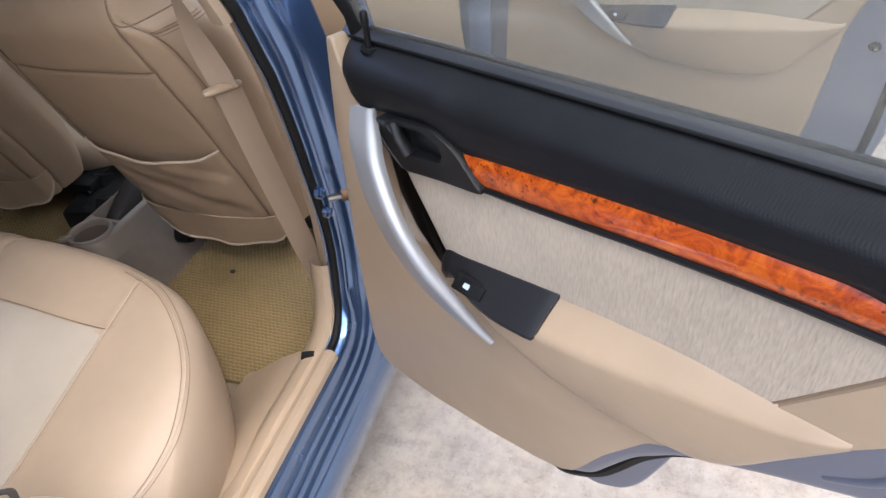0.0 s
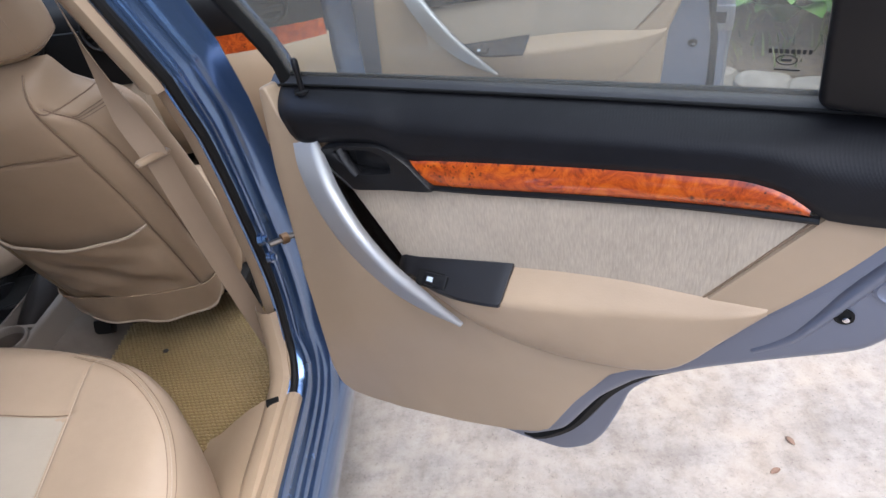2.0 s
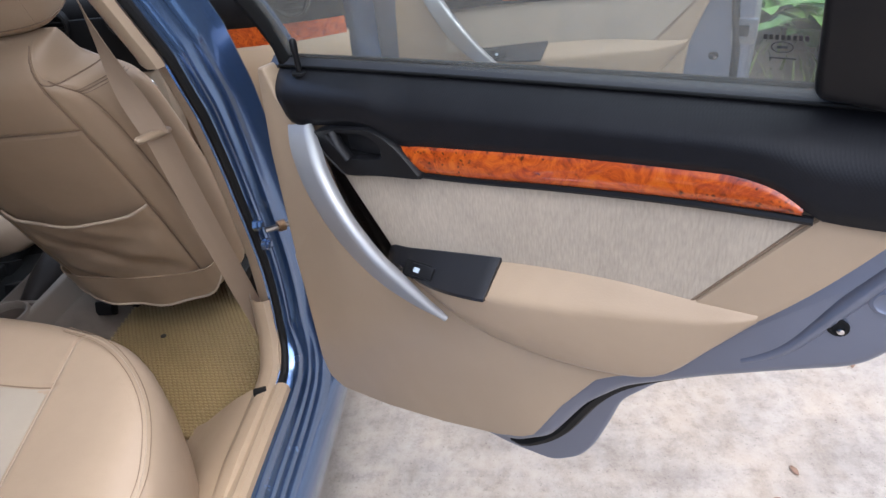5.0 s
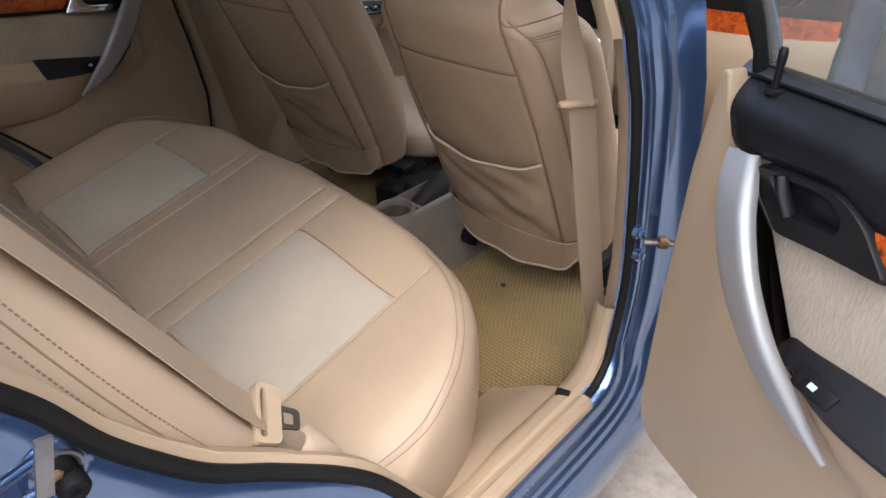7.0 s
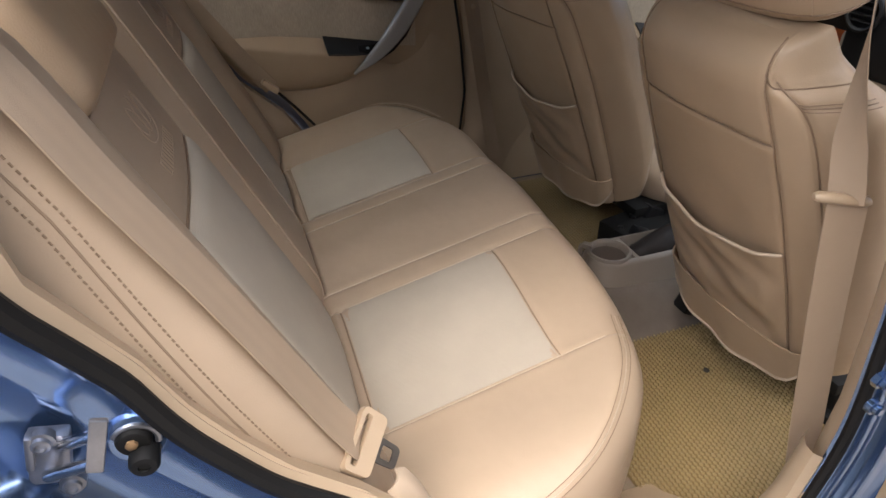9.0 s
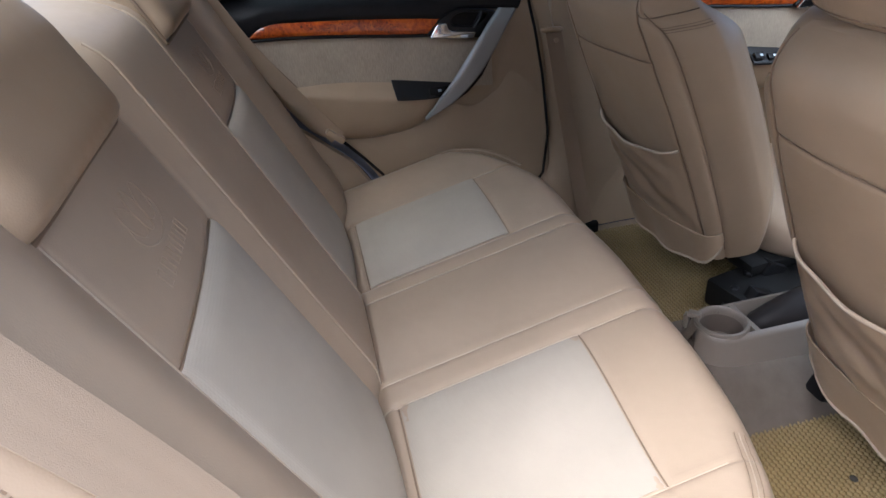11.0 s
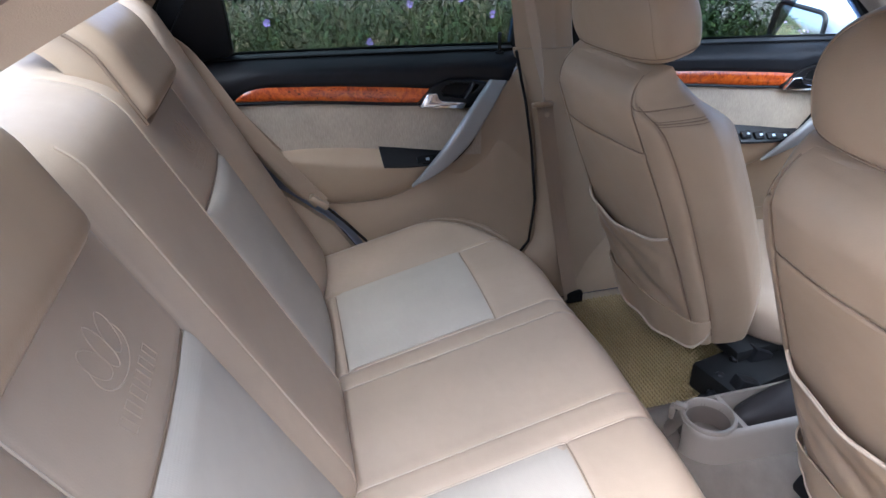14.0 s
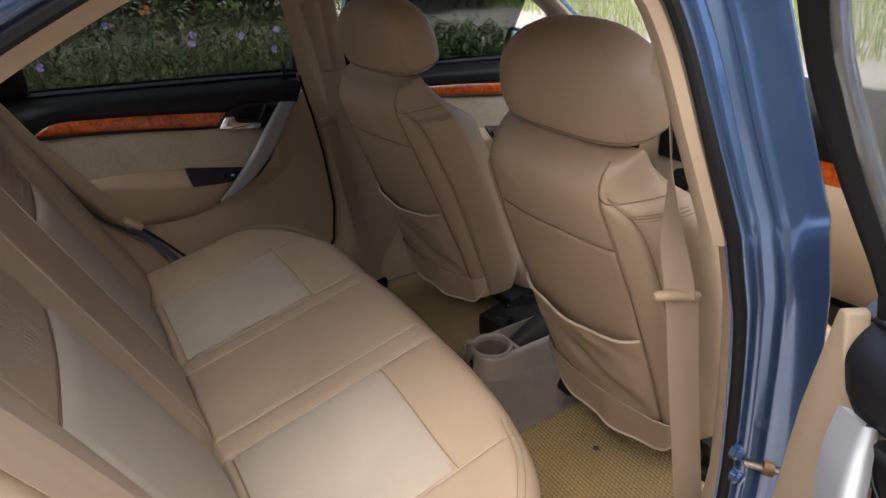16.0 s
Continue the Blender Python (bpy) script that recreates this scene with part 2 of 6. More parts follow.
# Darker beige than the floor carpet.
M_TUNNEL = plain("dark_beige_carpet", (0.135, 0.110, 0.088), 0.9, vary=0.12, scale=20.0, grain=500, grain_strength=0.5)
M_CUP_SHADED = plain("shaded_cup_brown", (0.11, 0.085, 0.068), 0.6, vary=0.10)
M_GAITER = leather("dark_brown_leather", (0.022, 0.018, 0.017), 0.55)
M_BLUE = plain("blue_metallic_paint", (0.128, 0.216, 0.405), 0.24, 0.9, 0.04, 3.0, 2600, 0.0, coat=1.0)
M_BLUE_MATT = plain("blue_metallic_underpaint", (0.165, 0.182, 0.240), 0.36, 0.45, 0.08, 3.0, 2600, 0.05, coat=0.3)
M_WEB = plain("belt_webbing", (0.34, 0.255, 0.178), 0.6, vary=0.05, grain=1100, grain_strength=0.4)
M_MAT = plain("khaki_mat", (0.255, 0.186, 0.086), 0.5, vary=0.10, scale=9.0)
M_MAT_DARK = plain("khaki_mat_base", (0.155, 0.105, 0.037), 0.6, vary=0.10, scale=9.0)
M_CARPET = plain("beige_carpet", (0.215, 0.165, 0.112), 0.95, vary=0.15, scale=30.0, grain=500, grain_strength=0.6)
M_CONCRETE = concrete("worn_concrete")
M_DRY_LEAF = plain("dry_leaf", (0.20, 0.12, 0.08), 0.7, vary=0.25, scale=60)
M_GLASS = glass("door_glass", (0.93, 0.96, 0.94), 0.6)
# The pale film paints in the sky's veil along with some dust.
M_GLASS_VEILED = glass("dusty_veiled_glass", (0.93, 0.96, 0.94), 0.6, 0.16)
M_SCREEN = glass("screen_glass", (0.92, 0.94, 0.93), 0.6)
M_GLASS_DARK = glass("tinted_glass", (0.32, 0.35, 0.34), 0.5)
M_GLASS_REAR = glass("rear_glass", (0.72, 0.75, 0.76), 0.5)
M_MIRROR = plain("mirror_glass", (0.8, 0.82, 0.82), 0.03, 1.0, 0.0, grain_strength=0)
M_HEADLINER = plain("headliner", (0.38, 0.32, 0.255), 0.9, vary=0.05)
M_DARKCLOTH = plain("dark_cloth", (0.03, 0.027, 0.025), 0.8, vary=0.2, scale=20)
M_BODYWHITE = plain("pale_blue_paint", (0.50, 0.58, 0.66), 0.2, 0.1, 0.02, grain_strength=0, coat=0.8)
M_GRASS = foliage("wild_grass", (0.05, 0.065, 0.018), (0.17, 0.20, 0.06))
M_WEED = foliage("weed_leaves", (0.025, 0.05, 0.012), (0.10, 0.15, 0.04))
M_FIELD = foliage("field_grass", (0.17, 0.21, 0.06), (0.29, 0.32, 0.11))
M_STRAW = foliage("dry_stalks", (0.16, 0.12, 0.06), (0.33, 0.25, 0.13))
M_LEAF = foliage("broad_leaves", (0.05, 0.13, 0.015), (0.16, 0.32, 0.05), 0.4)
M_FLOWER = foliage("purple_petals", (0.36, 0.22, 0.66), (0.52, 0.36, 0.85))
M_ORANGE = foliage("orange_petals", (0.55, 0.14, 0.05), (0.65, 0.22, 0.07))
M_PINK = foliage("pale_petals", (0.6, 0.58, 0.5), (0.75, 0.7, 0.65))
M_SOIL = plain("soil", (0.10, 0.075, 0.05), 0.95, vary=0.4, scale=25, grain=120, grain_strength=0.8)
M_STONE = plain("stone_edging", (0.23, 0.205, 0.175), 0.9, vary=0.25, scale=14, grain=90, grain_strength=0.7)
M_PLASTER = plain("block_wall_plaster", (0.17, 0.155, 0.135), 0.9, vary=0.25, scale=2.5, grain=80, grain_strength=0.5)
M_ROAD = plain("dirt_road", (0.36, 0.31, 0.29), 0.95, vary=0.15, scale=3, grain=60, grain_strength=0.5)
M_INK = plain("dark_print", (0.03, 0.03, 0.03), 0.6, vary=0.0, grain_strength=0)


# ---------------------------------------------------------------- mesh tools
def spline(pts, n, closed=False):
    """n points evenly along a smooth curve through pts."""
    p = np.array(pts, float)
    m = len(p)
    fine = []
    for i in range(m if closed else m - 1):
        q = [p[(i + k) % m] if closed else p[min(max(i + k, 0), m - 1)] for k in (-1, 0, 1, 2)]
        for s in np.linspace(0, 1, 12, endpoint=False):
            fine.append(0.5 * (2 * q[1] + (q[2] - q[0]) * s + (2 * q[0] - 5 * q[1] + 4 * q[2] - q[3]) * s ** 2 + (3 * q[1] - q[0] - 3 * q[2] + q[3]) * s ** 3))
    fine.append(p[0] if closed else p[-1])
    fine = np.array(fine)
    d = np.r_[0, np.cumsum(np.linalg.norm(np.diff(fine, axis=0), axis=1))]
    at = np.linspace(0, d[-1], n, endpoint=not closed)
    return np.stack([np.interp(at, d, fine[:, k]) for k in range(p.shape[1])], 1)


def curve(pts):
    """A smooth function through a few (x, y) pairs."""
    p = np.array(pts, float)
    f = spline(p, 200)
    return lambda x: float(np.interp(x, f[:, 0], f[:, 1]))


def step(a, b, x):
    s = np.clip((x - a) / (b - a), 0, 1)
    return s * s * (3 - 2 * s)


def arch(a):
    return max(0.0, math.sin(a))


class Form:
    """Collects the vertices and faces of one part."""

    def __init__(self):
        self.v, self.f = [], []

    def add(self, verts, faces):
        k = len(self.v)
        self.v += [tuple(map(float, q)) for q in verts]
        self.f += [tuple(k + i for i in face) for face in faces]
        return self

    def grid(self, p, cu=False, cv=False):
        p = np.asarray(p, float)
        nu, nv = p.shape[:2]
        faces = []
        for i in range(nu if cu else nu - 1):
            for j in range(nv if cv else nv - 1):
                a, b = (i + 1) % nu, (j + 1) % nv
                faces.append((i * nv + j, a * nv + j, a * nv + b, i * nv + b))
        return self.add(p.reshape(-1, 3), faces)

    def shell(self, p, thick):
        """A sheet with thickness: the grid p and one behind it."""
        p = np.asarray(p, float)
        du, dv = np.gradient(p, axis=0), np.gradient(p, axis=1)
        n = np.cross(du, dv)
        n /= np.linalg.norm(n, axis=2, keepdims=True) + 1e-12
        q = p - n * thick
        self.grid(p)
        self.grid(q)
        for a, b in ((p[0], q[0]), (p[-1], q[-1]), (p[:, 0], q[:, 0]), (p[:, -1], q[:, -1])):
            self.grid(np.stack([a, b]))
        return self

    def tube(self, path, r, n=8, closed=False, flat=1.0, up=None):
        p = np.asarray(path, float)
        m = len(p)
        tan = np.array([p[(i + 1) % m] - p[i - 1] if closed else p[min(i + 1, m - 1)] - p[max(i - 1, 0)] for i in range(m)])
        tan /= np.linalg.norm(tan, axis=1, keepdims=True) + 1e-12
        if up is None:
            up = np.array((0, 0, 1.0)) if abs(tan[0][2]) < 0.9 else np.array((1.0, 0, 0))
        side = np.cross(tan[0], up)
        side /= np.linalg.norm(side) + 1e-12
        rings = []
        rr = np.broadcast_to(r, (m,))
        for i in range(m):
            side = side - tan[i] * (side @ tan[i])
            side /= np.linalg.norm(side) + 1e-12
            top = np.cross(side, tan[i])
            a = np.linspace(0, 2 * np.pi, n, endpoint=False)[:, None]
            rings.append(p[i] + rr[i] * (np.cos(a) * side + flat * np.sin(a) * top))
        self.grid(np.array(rings), cu=closed, cv=True)
        if not closed:
            k = len(self.v) - m * n
            self.f += [tuple(range(k, k + n)), tuple(range(k + (m - 1) * n, k + m * n))]
        return self

    def box(self, c, s, bevel=0.0, turn=None, seg=2):
        bm = bmesh.new()
        bmesh.ops.create_cube(bm, size=1.0)
        bmesh.ops.scale(bm, vec=s, verts=bm.verts)
        if bevel:
            bmesh.ops.bevel(bm, geom=bm.edges[:], offset=bevel, segments=seg, affect="EDGES", profile=0.6)
        bmesh.ops.transform(bm, matrix=Matrix.Translation(c) @ (turn or Matrix()), verts=bm.verts)
        bm.verts.index_update()
        self.add([q.co for q in bm.verts], [[q.index for q in f.verts] for f in bm.faces])
        bm.free()
        return self

    def prism(self, outline, put, low, high, bevel=0.0, steps=3):
        """An outline raised from low to high with a rounded rim; put(a, b, h) places a point."""
        o = np.asarray(outline, float)
        nxt, prv = np.roll(o, -1, 0), np.roll(o, 1, 0)
        area = np.sum(o[:, 0] * nxt[:, 1] - nxt[:, 0] * o[:, 1])
        e1, e2 = nxt - o, o - prv
        nrm = np.stack([-(e1 + e2)[:, 1], (e1 + e2)[:, 0]], 1) * (1 if area > 0 else -1)
        nrm /= np.linalg.norm(nrm, axis=1, keepdims=True) + 1e-12
        rings = [[put(a, b, low) for a, b in o]]
        for k in range(steps + 1) if bevel else [0]:
            t = k / steps * np.pi / 2 if bevel else 0
            inset = bevel * (1 - np.cos(t))
            h = high - np.sign(high - low) * bevel * (1 - np.sin(t)) if bevel else high
            rings.append([put(a, b, h) for a, b in o + nrm * inset])
        k0 = len(self.v)
        self.grid(np.array(rings), cv=True)
        n = len(o)
        self.f += [tuple(range(k0, k0 + n)), tuple(range(k0 + (len(rings) - 1) * n, k0 + len(rings) * n))]
        return self

    def lathe(self, profile, n=24, put=lambda x, y, z: (x, y, z)):
        a = np.linspace(0, 2 * np.pi, n, endpoint=False)
        rings = [[put(r * np.cos(t), r * np.sin(t), z) for t in a] for r, z in profile]
        k0 = len(self.v)
        self.grid(np.array(rings), cv=True)
        m = len(profile)
        if profile[0][0] > 0:
            self.f.append(tuple(range(k0, k0 + n)))
        if profile[-1][0] > 0:
            self.f.append(tuple(range(k0 + (m - 1) * n, k0 + m * n)))
        return self

    def pillow(self, c, half, power=2.6, nu=28, nv=18, turn=None, mould=None):
        """A rounded cushion; mould(x, y, z) may reshape the unit form."""
        rows = []
        sgn = lambda s: np.sign(s) * abs(s) ** (2 / power)
        for i in range(nv + 1):
            b = -np.pi / 2 + np.pi * i / nv
            row = []
            for j in range(nu):
                a = 2 * np.pi * j / nu
                q = np.array((sgn(np.cos(b)) * sgn(np.cos(a)), sgn(np.cos(b)) * sgn(np.sin(a)), sgn(np.sin(b))))
                if mould:
                    q = np.array(mould(*q))
                q = Vector(q * half)
                row.append((turn @ q if turn else q) + Vector(c))
            rows.append(row)
        return self.grid(np.array(rows), cv=True)


def part(name, form, material, parent=None, label="", angle=38, kind=""):
    mesh = bpy.data.meshes.new(name)
    mesh.from_pydata(form.v, [], form.f)
    bm = bmesh.new()
    bm.from_mesh(mesh)
    bmesh.ops.remove_doubles(bm, verts=bm.verts, dist=0.00002)
    bmesh.ops.recalc_face_normals(bm, faces=bm.faces)
    bm.to_mesh(mesh)
    bm.free()
    mesh.shade_smooth()
    mesh.set_sharp_from_angle(angle=radians(angle))
    mesh.materials.append(material)
    ob = new(name, mesh)
    if parent is not None:
        ob.parent = parent
    return tagged(ob, label=label, kind=kind)


def thing(name, label, category, group="", place=None, kind=""):
    ob = new(name)
    if place is not None:
        ob.matrix_world = place
    return tagged(ob, label, category, group, kind)


# ---------------------------------------------------------------- ground
def ground_sheet():
    f = Form()
    r = np.r_[0.0, np.geomspace(2, 900, 24)]
    a = np.linspace(0, 2 * np.pi, 64, endpoint=False)
    f.grid(np.array([[(q * np.cos(t), q * np.sin(t), -0.03) for t in a] for q in r]), cv=True)
    return part("ground", f, M_ROAD, label="dusty pale earth ground round the yard", kind="structure")


ground_sheet()
f = Form()
f.box((2.6, 0.5, -0.01), (9.0, 14.0, 0.04), 0.004)
tagged(part("pavement", f, M_CONCRETE), "worn pale grey concrete yard with scuffs and stains", "concrete yard", kind="structure")

# added plain wall, never in view: keeps low skylight off the far door
f = Form()
f.box((4.2, -3.2, 1.60), (0.20, 10.0, 3.20), 0.01)
tagged(part("light_block_wall", f, M_PLASTER), "added plain plaster wall, out of view, that blocks low skylight", "wall", kind="structure")

# ---------------------------------------------------------------- car body
car = thing("car", "blue metallic saloon car body with tan interior trim", "car")
LOOP = [(-0.40, 0.415), (-0.25, 0.415), (-0.08, 0.417), (-0.03, 0.44), (0.0, 0.50), (0.016, 0.62), (0.0, 0.78), (-0.02, 0.90), (-0.052, 1.03), (-0.078, 1.15), (-0.105, 1.27),
        (-0.15, 1.345), (-0.24, 1.375), (-0.40, 1.392), (-0.55, 1.368), (-0.66, 1.327), (-0.77, 1.263), (-0.845, 1.175), (-0.852, 1.09), (-0.840, 1.030), (-0.817, 0.978), (-0.793, 0.932),
        (-0.768, 0.873), (-0.737, 0.821), (-0.692, 0.760), (-0.630, 0.709), (-0.572, 0.664), (-0.530, 0.618), (-0.487, 0.545), (-0.450, 0.480)]


def x_of(z):
    return float(np.interp(z, [0.3, 0.5, 0.95, 1.05, 1.30, 1.39], [0.738, 0.725, 0.722, 0.712, 0.635, 0.585]))


def tuck(y, z):
    """How far the opening lies inward over the rear wheel arch."""
    return -0.048 * float(step(-0.47, -0.69, y) * (1 - step(0.92, 1.12, z)))


LINE = spline(LOOP, 300, closed=True)
nx, pv = np.roll(LINE, -1, 0), np.roll(LINE, 1, 0)
OUT = np.stack([(nx - pv)[:, 1], -(nx - pv)[:, 0]], 1)
OUT /= np.linalg.norm(OUT, axis=1, keepdims=True)
if ((LINE - LINE.mean(0)) * OUT).sum() < 0:
    OUT = -OUT
OUT = sum(np.roll(OUT, k, 0) for k in range(-9, 10))
OUT /= np.linalg.norm(OUT, axis=1, keepdims=True)


def sweep(profile, side, pick=None):
    rows = []
    for k in range(len(LINE)) if pick is None else pick:
        k = k % len(LINE)
        rows.append([(side * (x_of(LINE[k][1]) + tuck(*LINE[k]) + dx), *(LINE[k] + OUT[k] * n)) for n, dx in profile])
    return np.array(rows)


JAMB = [(0.003, -0.012), (0.008, 0.004), (0.012, 0.010), (0.018, 0.013), (0.024, 0.014), (0.029, 0.013), (0.033, 0.014), (0.037, 0.020), (0.041, 0.026), (0.046, 0.029), (0.052, 0.030), (0.059, 0.031), (0.066, 0.033), (0.076, 0.039), (0.086, 0.047), (0.094, 0.055), (0.099, 0.054), (0.106, 0.030)]
REAR = [(0.003, -0.012), (0.008, -0.006), (0.012, -0.006), (0.018, -0.009), (0.024, -0.012), (0.030, -0.0138), (0.036, -0.0145), (0.043, -0.0145), (0.050, -0.0140), (0.056, -0.0122), (0.062, -0.0125), (0.070, -0.0168), (0.080, -0.0190), (0.090, -0.0190), (0.100, -0.0150), (0.112, 0.004), (0.122, 0.045), (0.130, 0.100)]
SILL = [(0.003, -0.012), (0.008, 0.002), (0.010, 0.010), (0.012, 0.018), (0.016, 0.023), (0.024, 0.025), (0.034, 0.026), (0.042, 0.027), (0.047, 0.033), (0.052, 0.036), (0.062, 0.037), (0.067, 0.042), (0.072, 0.045), (0.082, 0.046), (0.087, 0.051), (0.092, 0.054), (0.106, 0.056), (0.124, 0.060)]


def jamb_rows(side, skip=0, dn=0.0, dd=0.0):
    rows = []
    for k in range(len(LINE)):
        w = float(step(0.43, 0.50, LINE[k][1]))
        r = float(step(-0.45, -0.56, LINE[k][0]) * (1 - step(1.06, 1.20, LINE[k][1])))
        upper = [(c * (1 - r) + g * r, e * (1 - r) + h * r) for (c, e), (g, h) in zip(JAMB[skip:], REAR[skip:])]
        prof = [(a * (1 - w) + c * w + dn, b * (1 - w) + e * w + dd) for (a, b), (c, e) in zip(SILL[skip:], upper)]
        rows.append(sweep(prof, side, [k])[0])
    return np.array(rows)


TRIM = [(0.030, -0.060), (0.008, -0.052), (-0.008, -0.034), (-0.010, -0.018), (-0.002, -0.008), (0.006, -0.010)]
for side in (1,):
    f = Form()
    f.grid(jamb_rows(side), cu=True)
    part("door_jamb", f, M_BLUE, car, "blue painted door jamb with pressed ridges")
    f = Form()
    bare = [k for k in range(len(LINE)) if LINE[k][0] > -0.12 and 0.56 < LINE[k][1] < 1.03]
    ks = list(range(max(bare) + 1, len(LINE))) + list(range(0, min(bare)))
    broad = lambda k: float(step(1.08, 1.22, LINE[k][1]) * step(-0.20, -0.45, LINE[k][0]))
    f.grid(np.array([sweep([(n * (1 + 0.7 * broad(k)) if n < 0 else n, dx * (1 + 0.6 * broad(k) + 10 * tuck(*LINE[k]))) for n, dx in TRIM], side, [k])[0] for k in ks]))
    part("opening_trim", f, M_BEIGE, car, "tan edge trim of the door opening")
    f = Form()
    ring = sweep([(0.004, 0.001)], side)[:, 0]
    f.tube(ring, [0.0082 - 0.0015 * step(1.1, 1.25, q[2]) + 0.0015 * step(-0.40, -0.52, q[1]) * (1 - step(1.05, 1.15, q[2])) for q in ring], 8, closed=True)
    part("door_seal", f, M_RUBBER, car, "black rubber door seal")
for side in (1, -1):
    f = Form()
    prof = [(0.520, 0.292), (0.555, 0.312), (0.595, 0.346), (0.635, 0.378), (0.672, 0.401), (0.700, 0.411), (0.718, 0.4145), (0.726, 0.4165), (0.732, 0.4215), (0.740, 0.4215), (0.746, 0.417), (0.747, 0.405)]
    f.shell([[(side * x, y, z) for x, z in prof] for y in np.linspace(-0.45, -0.085, 14)], 0.004)
    part("scuff_plate", f, M_BEIGE, car, "tan plastic scuff plate on the door sill")
    for dz in (0.664, 0.680, 0.696, 0.711):
        f = Form()
        f.tube([(side * dz, y, np.interp(dz, [q[0] for q in prof], [q[1] for q in prof]) + 0.001) for y in np.linspace(-0.36, -0.12, 6)], 0.0022, 6, flat=0.8)
        part("scuff_rib", f, M_BEIGE, car)
    f = Form()
    prof = [(0.740, 0.340), (0.768, 0.322), (0.784, 0.306), (0.792, 0.285), (0.794, 0.250), (0.786, 0.205), (0.750, 0.185), (0.68, 0.180)]
    f.shell([[(side * x, y, z) for x, z in prof] for y in np.linspace(-0.95, 1.30, 40)], 0.004)
    part("rocker_panel", f, M_BLUE, car, "blue painted rocker panel below the doors")

# Solid black block paints in the dark of the gap at the plate's end.
f = Form()
f.box((0.700, -0.104, 0.420), (0.026, 0.016, 0.012), 0.003, Matrix.Rotation(radians(20), 4, "Z"))
part("sill_gap_block", f, M_RUBBER, car, "black block standing in for the dark gap by the scuff plate")

# B pillars: tan trim, lower shell with a joint at belt height
for side in (1, -1):
    f = Form()
    rows = []
    for z in np.linspace(0.30, 1.033, 26):
        ye = float(np.interp(z, [0.30, 0.42, 0.5, 0.62, 0.78, 0.90, 1.033], [-0.10, -0.055, 0.006, 0.02, 0.004, -0.016, -0.048]))
        wide = float(np.interp(z, [0.30, 0.42, 0.6, 1.03], [0.30, 0.20, 0.145, 0.135]))
        if side < 0:
            wide = 0.26
        x0 = x_of(z) - 0.002
        rows.append([(side * (x0 - d), ye + 0.004 + s * wide, z) for s, d in ((0, 0.003), (0.05, 0.016), (0.12, 0.032), (0.21, 0.046), (0.32, 0.054), (0.6, 0.054), (0.9, 0.044), (1.0, 0.0))])
    f.shell(rows, 0.006)
    part("pillar_trim", f, M_BEIGE, car, "tan plastic lower pillar trim")
    f = Form()
    rows = []
    for z in np.linspace(1.026, 1.40, 16):
        ye = float(np.interp(z, [1.03, 1.15, 1.27, 1.40], [-0.043, -0.07, -0.097, -0.14]))
        x0 = x_of(z) - 0.004
        rows.append([(side * (x0 - d), ye + 0.004 + s * (0.078 if side > 0 else 0.15), z) for s, d in ((0, 0.006), (0.1, 0.014), (0.3, 0.023), (0.55, 0.031), (0.60, 0.027), (0.68, 0.027), (0.73, 0.031), (0.9, 0.029), (1.0, 0.0))])
    f.shell(rows, 0.003)
    part("pillar_trim", f, M_BEIGE, car, "tan plastic upper pillar trim")
    if side < 0:
        f = Form()
        f.tube([(-(x_of(z) - 0.037), float(np.interp(z, [0.42, 0.5, 0.62, 0.78, 0.90, 1.033], [-0.055, 0.006, 0.02, 0.004, -0.016, -0.048])) - 0.001, z) for z in np.linspace(0.45, 1.03, 24)], 0.0038, 8)
        part("door_seal", f, M_RUBBER, car, "dark seal between the far door and its pillar")
        f = Form()
        f.shell([[(-0.693, y, z) for z in np.linspace(0.29, 0.50, 5)] for y in np.linspace(0.05, 1.25, 10)], 0.004)
        part("kick_trim", f, M_BEIGE, car, "tan kick trim below the driver door")
        continue
    f = Form()
    rows = []
    for z in np.linspace(0.34, 1.40, 24):
        ye = float(np.interp(z, [0.34, 0.5, 0.62, 0.9, 1.03, 1.27, 1.40], [0.03, 0.03, 0.045, 0.01, -0.02, -0.075, -0.12]))
        x0 = x_of(z)
        rows.append([(side * (x0 + d), ye + s * 0.10, z) for s, d in ((0.0, -0.006), (0.2, 0.006), (0.5, 0.016), (0.8, 0.018), (0.95, 0.010), (1.0, -0.01))])
    f.shell(rows, 0.003)
    part("pillar", f, M_BLUE, car, "blue painted centre pillar")

